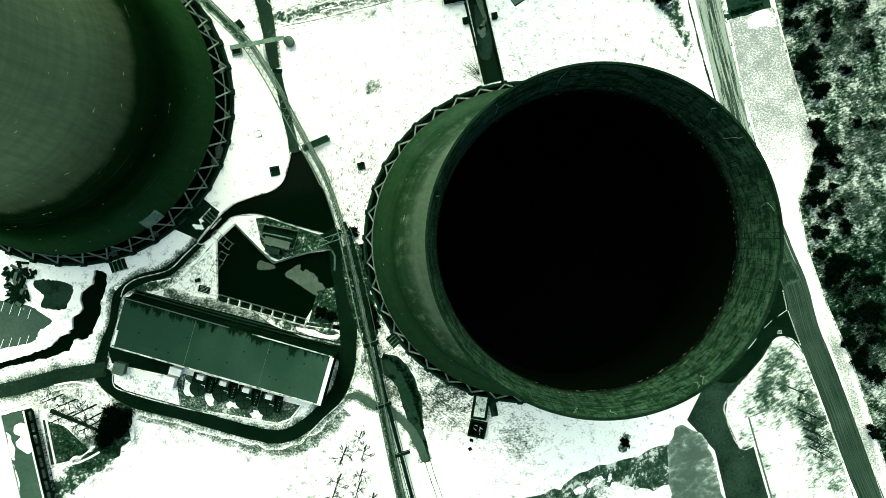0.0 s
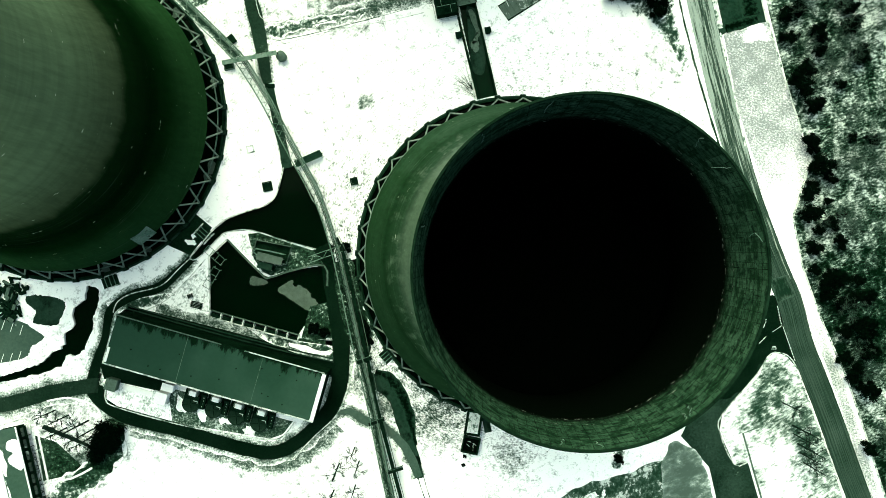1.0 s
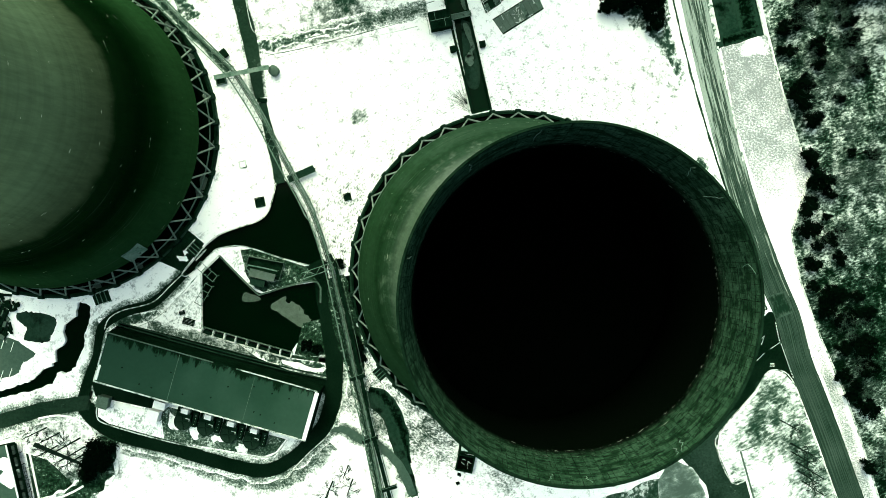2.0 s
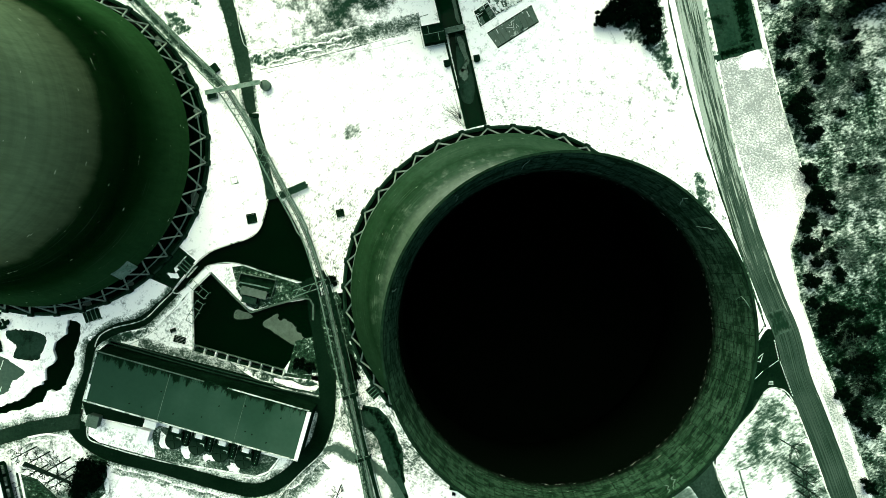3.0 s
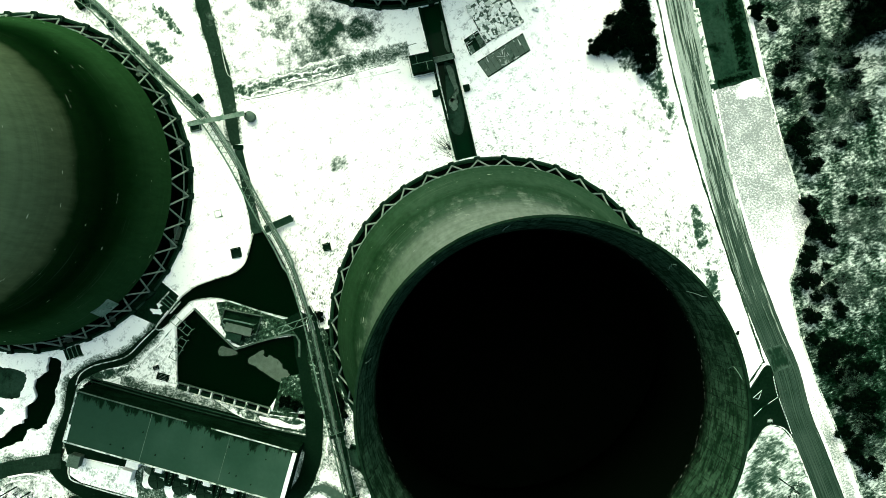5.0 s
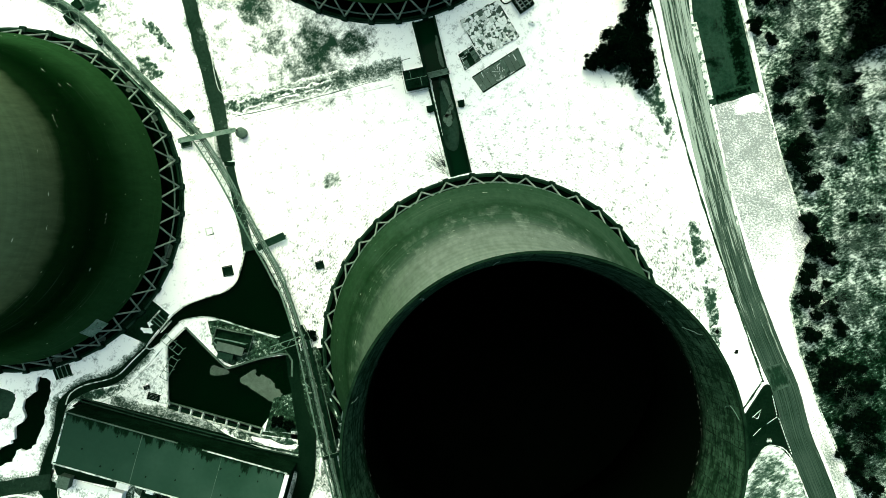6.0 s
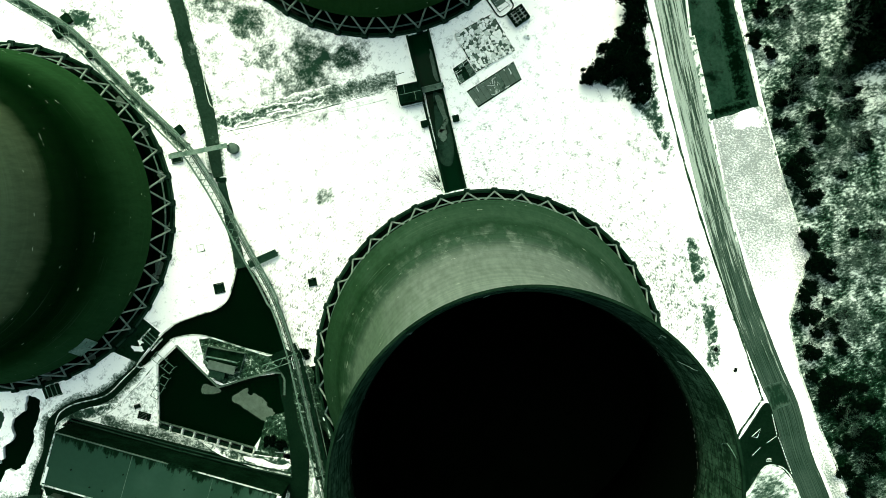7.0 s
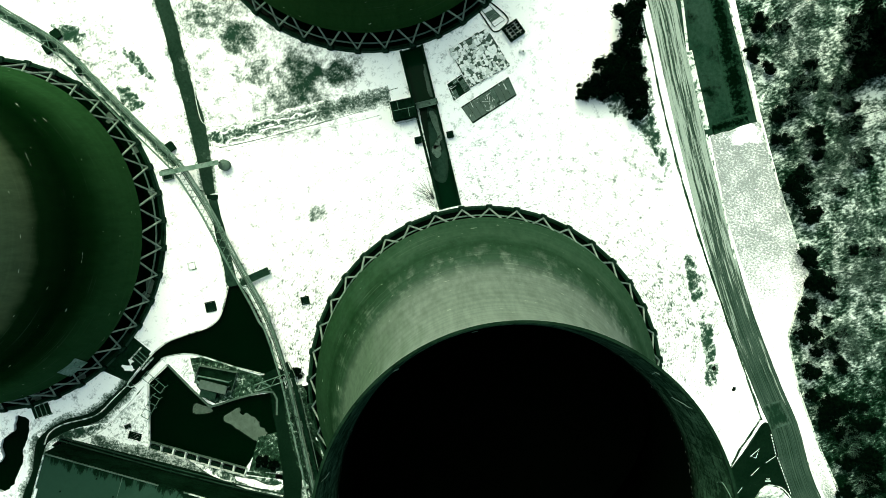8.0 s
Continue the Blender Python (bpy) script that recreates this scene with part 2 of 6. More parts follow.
def roof_material():
    """Green bitumen felt in broad bays, with black moss running down from the north edge."""
    m, n, l, bsdf = shader("bitumen_felt_roof")
    v = coords(n, l)
    a = noise_tex(n, l, v, 0.05, 2)
    b = noise_tex(n, l, v, 1.1, 6, 0.7)
    c = ramp(n, l, a, [(0.42, (0.017, 0.042, 0.027)), (0.5, (0.022, 0.051, 0.034)), (0.6, (0.029, 0.06, 0.042))])
    c = mix(n, l, 0.25, c, ramp(n, l, b, [(0.35, (0.6, 0.6, 0.6)), (0.65, (1, 1, 1))]), "MULTIPLY")
    sep = n.new("ShaderNodeSeparateXYZ")
    l.new(v, sep.inputs[0])
    drip = noise_tex(n, l, coords(n, l, (1.0, 0.22, 1.0)), 0.9, 6, 0.7)
    reach = n.new("ShaderNodeMath")
    reach.operation = "MULTIPLY_ADD"
    reach.inputs[1].default_value = 9.0
    l.new(drip, reach.inputs[0])
    l.new(sep.outputs["Y"], reach.inputs[2])
    moss = n.new("ShaderNodeMapRange")
    moss.inputs["From Min"].default_value, moss.inputs["From Max"].default_value = 8.5, 9.3
    l.new(reach.outputs[0], moss.inputs["Value"])
    c = mix(n, l, moss.outputs["Result"], c, (0.0025, 0.009, 0.004))
    l.new(c, bsdf.inputs["Base Color"])
    bsdf.inputs["Roughness"].default_value = 0.9
    bsdf.inputs["Specular IOR Level"].default_value = 0.0
    bump(n, l, bsdf, b, 0.15, 0.03)
    return m


def shell_inner_material():
    """Inner face: algae over concrete cast in lifts of small shutter panels, sooty along the joints; the dark depth
    below is painted black.
    """
    m, n, l, bsdf = shader("algae_concrete_dark_depth")
    uv = coords(n, l, (1, 1, 1), 0, "UV")
    rough_edge = n.new("ShaderNodeTexNoise")
    rough_edge.inputs["Scale"].default_value, rough_edge.inputs["Detail"].default_value = 1.3, 4
    l.new(uv, rough_edge.inputs["Vector"])
    nudge = n.new("ShaderNodeVectorMath")
    nudge.operation = "MULTIPLY_ADD"
    nudge.inputs[1].default_value, nudge.inputs[2].default_value = (0.22, 0.22, 0), (-0.11, -0.11, 0)
    l.new(rough_edge.outputs["Color"], nudge.inputs[0])
    joints = n.new("ShaderNodeVectorMath")
    l.new(uv, joints.inputs[0])
    l.new(nudge.outputs[0], joints.inputs[1])
    br = n.new("ShaderNodeTexBrick")
    br.inputs["Scale"].default_value = 1.0
    br.inputs["Brick Width"].default_value, br.inputs["Row Height"].default_value = 1.25, 0.98
    br.inputs["Mortar Size"].default_value, br.inputs["Mortar Smooth"].default_value = 0.045, 0.6
    br.offset = 0.0
    br.inputs["Color1"].default_value, br.inputs["Color2"].default_value = (1, 1, 1, 1), (0.55, 0.6, 0.55, 1)
    br.inputs["Mortar"].default_value = (0.16, 0.2, 0.16, 1)
    l.new(joints.outputs[0], br.inputs["Vector"])
    lifts = n.new("ShaderNodeTexBrick")
    lifts.inputs["Scale"].default_value = 1.0
    lifts.inputs["Brick Width"].default_value, lifts.inputs["Row Height"].default_value = 6.25, 1.96
    lifts.inputs["Mortar Size"].default_value, lifts.inputs["Mortar Smooth"].default_value = 0.1, 0.9
    lifts.inputs["Color1"].default_value = lifts.inputs["Color2"].default_value = (1, 1, 1, 1)
    lifts.inputs["Mortar"].default_value = (0.16, 0.18, 0.16, 1)
    l.new(joints.outputs[0], lifts.inputs["Vector"])
    streak = noise_tex(n, l, coords(n, l, (0.9, 0.1, 1), 0, "UV"), 1.0, 6, 0.7)
    smear = noise_tex(n, l, coords(n, l, (0.55, 0.9, 1), 0, "UV"), 1.0, 6, 0.7)
    blot = noise_tex(n, l, coords(n, l, (0.35, 0.5, 1), 0, "UV"), 1.0, 6, 0.72)
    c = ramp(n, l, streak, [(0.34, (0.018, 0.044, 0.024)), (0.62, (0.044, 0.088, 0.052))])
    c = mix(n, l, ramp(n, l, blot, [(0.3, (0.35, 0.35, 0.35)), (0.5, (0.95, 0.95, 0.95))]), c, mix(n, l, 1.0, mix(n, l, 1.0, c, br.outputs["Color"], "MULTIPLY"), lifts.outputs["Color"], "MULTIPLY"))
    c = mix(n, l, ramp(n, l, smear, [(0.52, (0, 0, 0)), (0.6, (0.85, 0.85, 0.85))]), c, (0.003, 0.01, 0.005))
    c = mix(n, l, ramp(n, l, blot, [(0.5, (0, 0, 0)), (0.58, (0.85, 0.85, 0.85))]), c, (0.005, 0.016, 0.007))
    grit = noise_tex(n, l, coords(n, l, (2.4, 2.4, 1.4)), 1.0, 6, 0.75)
    c = mix(n, l, 0.7, c, ramp(n, l, grit, [(0.36, (0.4, 0.43, 0.4)), (0.56, (1, 1, 1))]), "MULTIPLY")
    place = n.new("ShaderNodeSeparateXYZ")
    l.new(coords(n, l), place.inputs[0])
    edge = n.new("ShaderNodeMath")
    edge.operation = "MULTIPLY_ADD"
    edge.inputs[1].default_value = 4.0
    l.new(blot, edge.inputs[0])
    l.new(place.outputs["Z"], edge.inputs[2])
    # shade of the tower's depth painted in: near-black below a ragged height
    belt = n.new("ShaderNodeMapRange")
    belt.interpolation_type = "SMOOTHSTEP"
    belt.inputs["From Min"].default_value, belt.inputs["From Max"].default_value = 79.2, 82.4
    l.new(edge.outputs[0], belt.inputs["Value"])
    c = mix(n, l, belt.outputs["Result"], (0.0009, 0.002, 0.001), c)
    ledge = n.new("ShaderNodeMapRange")
    ledge.inputs["From Min"].default_value, ledge.inputs["From Max"].default_value = 70.0, 90.0
    l.new(place.outputs["Z"], ledge.inputs["Value"])
    shelf = ramp(n, l, ledge.outputs["Result"], [(0.36, (0, 0, 0)), (0.38, (0.5, 0.5, 0.5)), (0.395, (0.04, 0.04, 0.04)), (0.5, (0.06, 0.06, 0.06)), (0.51, (0.4, 0.4, 0.4)), (0.53, (0, 0, 0))])
    lime = ramp(n, l, noise_tex(n, l, coords(n, l, (1.5, 1.5, 2.5)), 1.0, 2, 0.5), [(0.62, (0, 0, 0)), (0.66, (1, 1, 1))])
    c = mix(n, l, mix(n, l, 1.0, shelf, lime, "MULTIPLY"), c, (0.3, 0.33, 0.29))
    l.new(c, bsdf.inputs["Base Color"])
    bsdf.inputs["Roughness"].default_value = 0.9
    bsdf.inputs["Specular IOR Level"].default_value = 0.0
    bump(n, l, bsdf, br.outputs["Fac"], -0.3, 0.04)
    return m


TOWER_2 = (11.1, -14.8)
PALE = (0.88, 0.9, 0.88)
# where the turf is thin and weedy: plan place, reach, weight
WEEDY = [(-22.8, 19.1, 2.6, 0.4), (-8.5, -44.5, 9.0, 0.15), (-4.0, -51.0, 8.0, 0.12), (-17.2, -47.0, 4.5, 0.3), (-24.0, -43.0, 5.0, 0.28), (-11.0, -52.0, 6.0, 0.16), (9.5, -59.0, 6.0, 0.17), (*TOWER_2, 54.0, 0.11), (*(41.7, 13.5), 13.0, 0.07), (*(33.7, 28.5), 11.0, 0.05), (*(48.6, 4.2), 10.0, 0.06), (-30.0, 50.0, 22.0, 0.2), (-17.5, 48.2, 4.5, 0.45), (-25.4, 49.8, 4.5, 0.3), (-22.3, 47.8, 3.5, 0.3), (-38.2, 54.9, 4.0, 0.3), (-42.5, 60.0, 9.0, 0.25), (-35.2, 48.1, 4.0, 0.22), (-25.9, 45.2, 4.0, 0.2), (-49.0, 58.0, 6.0, 0.28), (-46.5, 47.5, 5.0, 0.2), (-27.0, 42.0, 10.0, 0.18), (*(-26.1, -2.3), 13.0, 0.13), (*(-18.4, -36.4), 11.0, 0.15), (*(-12.1, -47.7), 14.0, 0.12), (*(-5.7, -52.8), 9.0, 0.1),
         (*(-69.1, 50.5), 14.0, 0.15), (*(-60.0, 43.6), 10.0, 0.14), (*(-46.4, 36.7), 10.0, 0.16), (*(-84.4, -31.6), 14.0, 0.05), (*(-98.4, -44.4), 14.0, 0.08), (*(-64.1, -55.0), 9.0, 0.16), (*(-48.8, -58.7), 9.0, 0.14), (*(-89.5, -53.2), 16.0, 0.16), (-85.0, -62.5, 7.0, 0.3), (-79.0, -56.5, 6.0, 0.3), (-92.0, -47.5, 6.0, 0.15),
         (*(10.7, -57.7), 9.0, 0.06), (*(28.4, -67.8), 14.0, 0.03), (*(-32.3, -66.9), 16.0, 0.1), (*(-51.4, -30.8), 14.0, 0.16), (*(46.2, 29.5), 9.0, 0.2), (*(54.2, 1.1), 13.0, 0.1)]
FIELD_ZONES = [(*(62.4, 29.5), 12.0, 0.05), (*(63.8, 35.0), 3.0, -0.5), (*(69.3, 1.9), 12.0, -0.12), (*(69.3, -5.1), 10.0, -0.2)]
ISLAND_ZONES = [(*(67.5, -42.9), 7.0, 0.2), (*(71.1, -48.5), 8.0, 0.16), (*(76.2, -56.1), 8.0, 0.22), (*(64.2, -49.2), 5.0, 0.2), (*(80.0, -64.9), 8.0, 0.15), (*(67.4, -58.7), 7.0, -0.15), (*(70.6, -67.5), 8.0, -0.15)]
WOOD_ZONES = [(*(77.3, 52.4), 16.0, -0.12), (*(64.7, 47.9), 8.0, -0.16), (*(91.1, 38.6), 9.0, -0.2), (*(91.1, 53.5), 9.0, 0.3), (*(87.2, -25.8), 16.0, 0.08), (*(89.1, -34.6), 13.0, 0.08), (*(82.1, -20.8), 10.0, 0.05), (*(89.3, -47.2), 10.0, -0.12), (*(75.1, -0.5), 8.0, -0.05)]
BARE = (0.012, 0.032, 0.019)
M_GROUND = grass_material("bleached_grass", PALE, (0.575, 0.6, 0.59), (0.14, 0.17, 0.152), -0.13, 0.55, 0.4, 2.5, (1, 0.7, 1), 35, 1.15, 0.7, WEEDY, 0, BARE, (*TOWER_2, 36.0, 60.0, 1.4))
M_ROUGH = grass_material("rough_tussock_grass", PALE, (0.42, 0.47, 0.44), (0.06, 0.09, 0.07), -0.03, 0.35, 0.4, 2.2, (1, 0.6, 1), 30, 0.7, 0.9, (), 0, BARE)
M_VERGE = grass_material("weedy_verge", PALE, (0.42, 0.465, 0.435), (0.075, 0.105, 0.086), 0.38, 0.3, 0.4, 2.2, (1, 1, 1), 0, 0.7, 0.9, (), 0.42, BARE)
M_TRACK = grass_material("rutted_weeds", PALE, (0.42, 0.465, 0.435), (0.075, 0.105, 0.086), 0.28, 0.5, 0.4, 2.2, (1, 1, 1), 0, 0.9, 0.9, (), 0.28, BARE)
M_DAPPLE = grass_material("half_bare_scrub", PALE, (0.33, 0.385, 0.35), (0.04, 0.066, 0.05), 0.34, 0.5, 0.4, 1.6, (1, 0.7, 1), 30, 1.6, 1.2, (), 0.6, BARE)
M_LOWSCRUB = grass_material("low_scrub", PALE, (0.33, 0.385, 0.35), (0.04, 0.066, 0.05), 0.3, 0.55, 0.4, 1.6, (1, 0.7, 1), 30, 1.7, 1.3, (), 0.5, BARE)
M_FIELD = grass_material("thin_pale_turf", (0.84, 0.84, 0.845), (0.52, 0.54, 0.55), (0.2, 0.225, 0.22), 0.19, 0.3, 0.15, 3.2, (0.75, 1, 1), 15, 0.5, 1.05, FIELD_ZONES)
M_ISLAND = grass_material("island_grass", PALE, (0.42, 0.48, 0.44), (0.06, 0.095, 0.072), 0.02, 0.3, 0.3, 2.2, (1, 0.4, 1), 60, 1.2, 0.9, ISLAND_ZONES, 0, BARE)
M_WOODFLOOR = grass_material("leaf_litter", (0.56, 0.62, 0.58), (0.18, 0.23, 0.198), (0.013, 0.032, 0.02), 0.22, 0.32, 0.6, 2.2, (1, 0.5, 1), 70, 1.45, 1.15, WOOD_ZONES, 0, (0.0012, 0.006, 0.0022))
M_SCRUB = grass_material("dark_scrub_ground", (0.4, 0.47, 0.41), (0.03, 0.06, 0.038), (0.006, 0.018, 0.009), 0.2, 0.45, 0.5, 1.6, (1, 1, 1), 0, 0.8, 0.9, (), 0, (0.001, 0.005, 0.0018))
M_GRAVEL = grass_material("mossy_gravel", (0.5, 0.56, 0.51), (0.09, 0.13, 0.1), (0.014, 0.034, 0.02), 0.16, 0.35, 0.5, 2.2, (1, 1, 1), 0, 0.8, 0.9)
M_RIM = worn("sooty_rim_concrete", (0.00148, 0.006, 0.00264), (0.00888, 0.022, 0.01232), 0.9, 0.3, 2.0)
MUD_Y = (-52.0, 26.0)
M_ROAD = road_material("muddy_asphalt", (0.005, 0.017, 0.0095), (0.046, 0.074, 0.056), (0.32, 0.385, 0.34), *MUD_Y)
M_ASPHALT = worn("dark_asphalt", (0.0007, 0.0045, 0.0018), (0.0042, 0.0125, 0.0065), 0.9, 0.1, 2.0, (0.03, 0.05, 0.036), (0.66, 0.76))
M_LANE = worn("dirty_lane_asphalt", (0.003, 0.011, 0.006), (0.016, 0.032, 0.021), 0.9, 0.1, 1.6, (0.07, 0.1, 0.08), (0.6, 0.72))
M_YARD = worn("mossy_yard_asphalt", (0.004, 0.0165, 0.009), (0.021, 0.042, 0.029), 0.9, 0.09, 1.2, (0.0008, 0.0045, 0.0018), (0.52, 0.66))
M_GREYYARD = worn("worn_grey_hardstanding", (0.05, 0.075, 0.058), (0.1, 0.135, 0.11), 0.9, 0.06, 0.8, (0.6, 0.66, 0.6), (0.6, 0.66))
M_BANK = grass_material("wet_scrub_bank", (0.5, 0.55, 0.51), (0.055, 0.09, 0.066), (0.017, 0.04, 0.024), 0.12, 0.28, 0.6, 1.5, (1, 0.6, 1), 20, 1.6, 1.0, (), 0, (0.009, 0.025, 0.013))
M_MOSS = grass_material("black_moss", (0.012, 0.03, 0.0185), (0.006, 0.018, 0.01), (0.0006, 0.003, 0.0012), 0.3, 0.4, 0.3, 1.6, (1, 1, 1), 0, 0.9, 0.8, (), 0.5)
M_CARPARK = grass_material("patchy_grey_hardstanding", PALE, (0.3, 0.36, 0.32), (0.1, 0.14, 0.115), 0.36, 0.22, 0.6, 1.2, (1, 0.45, 1), 70, 1.3, 0.7, (), 0.2, (0.06, 0.09, 0.072))
M_STRIP = grass_material("thin_verge_turf", (0.84, 0.86, 0.85), (0.53, 0.55, 0.545), (0.15, 0.19, 0.165), 0.1, 0.12, 0.4, 2.8, (1, 1, 1), 0, 0.5, 0.9, (), 0.25)
M_WET = grass_material("wet_road_patch", (0.04, 0.066, 0.05), (0.02, 0.038, 0.026), (0.006, 0.018, 0.01), 0.3, 0.5, 0.3, 2.4, (1, 0.3, 1), -16, 0.6, 0.9, (), 0.4)
M_SIDEROAD = worn("gravelly_side_road", (0.0012, 0.008, 0.0035), (0.025, 0.047, 0.033), 0.9, 0.14, 1.8, (0.16, 0.21, 0.175), (0.66, 0.74))
M_UNDER = grass_material("mottled_under_strip", PALE, (0.3, 0.37, 0.32), (0.04, 0.075, 0.052), 0.4, 0.3, 0.4, 2.4, (1, 1, 1), 0, 0.7, 0.7, (), 0.5, BARE)
M_PARK = worn("smooth_grey_green_asphalt", (0.03, 0.058, 0.042), (0.058, 0.092, 0.072), 0.9, 0.12, 1.5, (0.3, 0.36, 0.31), (0.7, 0.78))
M_SHEDROOF = worn("worn_green_roof", (0.026, 0.055, 0.038), (0.046, 0.08, 0.06), 0.9, 0.08, 1.2, (0.08, 0.11, 0.09), (0.62, 0.72))
M_ROOF = roof_material()
M_WHITE = worn("white_painted_edge", (0.72, 0.75, 0.72), (0.86, 0.88, 0.86), 0.7, 0.3, 3.0)
M_KERB = worn("pale_kerb_concrete", (0.42, 0.47, 0.43), (0.68, 0.72, 0.68), 0.85, 0.3, 2.0, (0.07, 0.115, 0.085), (0.5, 0.6))
M_GREY = worn("grey_green_concrete", (0.038, 0.066, 0.048), (0.098, 0.14, 0.112), 0.85, 0.3, 2.0, (0.014, 0.026, 0.018), (0.58, 0.68))
M_LEG = worn("pale_leg_concrete", (0.085, 0.12, 0.094), (0.2, 0.25, 0.21), 0.85, 0.3, 2.0, (0.05, 0.08, 0.058), (0.58, 0.68))
M_DARKCON = worn("damp_dark_concrete", (0.000592, 0.004, 0.00132), (0.00592, 0.019, 0.00968), 0.9, 0.3, 2.0)
M_STEEL = worn("painted_grey_steel", (0.0518, 0.11, 0.0748), (0.17, 0.23, 0.19), 0.6, 0.4, 3.0, (0.0185, 0.035, 0.02376), relief=0.1)
M_DARKSTEEL = worn("dark_weathered_steel", (0.000592, 0.004, 0.001584), (0.00518, 0.016, 0.0088), 0.8, 0.4, 3.0, relief=0.1)
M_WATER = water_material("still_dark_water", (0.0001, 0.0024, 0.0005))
M_CHANNEL = water_material("green_channel_water", (0.0009, 0.0085, 0.003))
M_ALGAE = worn("floating_duckweed", (0.04, 0.06, 0.044), (0.085, 0.115, 0.09), 0.9, 0.2, 1.2, (0.012, 0.026, 0.016), (0.6, 0.72))
# near-black: the dark of the tower's depth painted in; also the pen floor
M_NEARBLACK = worn("near_black_matte", (0.000444, 0.001, 0.000616), (0.00148, 0.003, 0.00176), 1.0, 0.3, 1.0, relief=0.0)
M_SHELL_OUT = shell_outer_material("weathered_tower_concrete", [(0.0, (0.0125, 0.037, 0.0122)), (0.07, (0.0145, 0.041, 0.0142)), (0.145, (0.003, 0.0125, 0.0031)), (0.2, (0.0011, 0.0058, 0.0013)), (0.275, (0.0038, 0.0125, 0.0037)),
                                                                (0.30, (0.036, 0.053, 0.028)), (0.45, (0.082, 0.124, 0.072)), (1.0, (0.088, 0.13, 0.079))], 4.0)
M_SHELL_MOSS = shell_outer_material("mossy_tower_concrete", [(0.0, (0.009, 0.03, 0.008)), (0.1, (0.014, 0.038, 0.011)), (0.2, (0.008, 0.026, 0.0065)), (0.3, (0.013, 0.034, 0.011)), (1.0, (0.03, 0.055, 0.024))], 8.0)
M_SHELL_PALE = shell_outer_material("paler_tower_concrete", [(0.0, (0.016, 0.04, 0.019)), (0.06, (0.026, 0.056, 0.03)), (0.14, (0.03, 0.06, 0.034)), (0.2, (0.015, 0.037, 0.018)),
                                                             (0.29, (0.026, 0.054, 0.031)), (0.33, (0.052, 0.078, 0.058)), (0.38, (0.108, 0.136, 0.112)), (0.6, (0.122, 0.152, 0.126)), (0.8, (0.14, 0.17, 0.143))], 9.0, 1.0, (-0.9, -0.43))
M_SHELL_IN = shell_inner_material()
M_TWIG = worn("grey_bare_twigs", (0.008, 0.02, 0.013), (0.06, 0.095, 0.073), 0.9, 0.5, 3.0)
M_DARKTWIG = worn("dark_bare_twigs", (0.002, 0.007, 0.004), (0.011, 0.024, 0.016), 0.9, 0.5, 3.0)
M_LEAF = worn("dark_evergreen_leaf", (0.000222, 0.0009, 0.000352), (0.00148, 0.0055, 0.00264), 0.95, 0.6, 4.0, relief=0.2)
M_PAINT = worn("road_marking_paint", (0.55, 0.6, 0.56), (0.8, 0.84, 0.8), 0.7, 0.8, 5.0)


# ---- builders ----
def part(name, bm, material, parent, label=""):
    me = bpy.data.meshes.new(name)
    bm.to_mesh(me)
    bm.free()
    for m in material if isinstance(material, list) else [material]:
        me.materials.append(m)
    ob = new(name, me)
    ob.parent = parent
    if label:
        ob["label"] = label
    return ob


def thing(name, xy, label, category, z=0.0, group="", kind="", turn=0.0):
    e = new(name)
    e.empty_display_size = 0.5
    e.matrix_basis = pose(xy[0], xy[1], z, 0, 0, turn)
    return tagged(e, label, category, group, kind)


def solo(name, bm, material, label, category, group="", kind="", at=None):
    ob = part(name, bm, material, None)
    if at:
        ob.location = at
    return tagged(ob, label, category, group, kind)


def curve_points(pts, closed=False, steps=6):
    """Catmull-Rom through the plan points; extra values (widths) are carried along."""
    p = [np.array(q, float) for q in pts]
    n = len(p)
    out = []
    for i in range(n if closed else n - 1):
        a, b, c, d = (p[(i + k) % n] if closed else p[min(max(i + k, 0), n - 1)] for k in (-1, 0, 1, 2))
        for s in range(steps):
            t = s / steps
            out.append(0.5 * (2 * b + (c - a) * t + (2 * a - 5 * b + 4 * c - d) * t * t + (3 * b - a - 3 * c + d) * t ** 3))
    if not closed:
        out.append(p[-1])
    return out


def ragged(pts, amount, steps=3, seed=1):
    """The outline pts with an uneven, lumpy edge."""
    rnd = random.Random(seed)
    lumps = [(p[0] + rnd.gauss(0, amount), p[1] + rnd.gauss(0, amount)) for p in curve_points([q[:2] for q in pts], True, steps)]
    return [tuple(p) for p in curve_points(lumps, True, 4)]


def area(bm, w0, d0, h, x=0.0, y=0.0, z=0.0, turn=0.0, bevel=0.0, slot=0):
    """A bevelled block w0 by d0 by h, its foot's middle at x, y, z."""
    made = bmesh.ops.create_cube(bm, size=1.0, matrix=pose(x, y, z + h / 2, 0, 0, turn) @ Matrix.Diagonal((w0, d0, h, 1)))
    faces = {f for v in made["verts"] for f in v.link_faces}
    for f in faces:
        f.material_index = slot
    if bevel:
        bmesh.ops.bevel(bm, geom=list({e for v in made["verts"] for e in v.link_edges}), offset=bevel, segments=1, affect="EDGES")
    return bm


def block(w0, d0, h, x=0.0, y=0.0, z=0.0, turn=0.0, bevel=0.03):
    return area(bmesh.new(), w0, d0, h, x, y, z, turn, bevel)


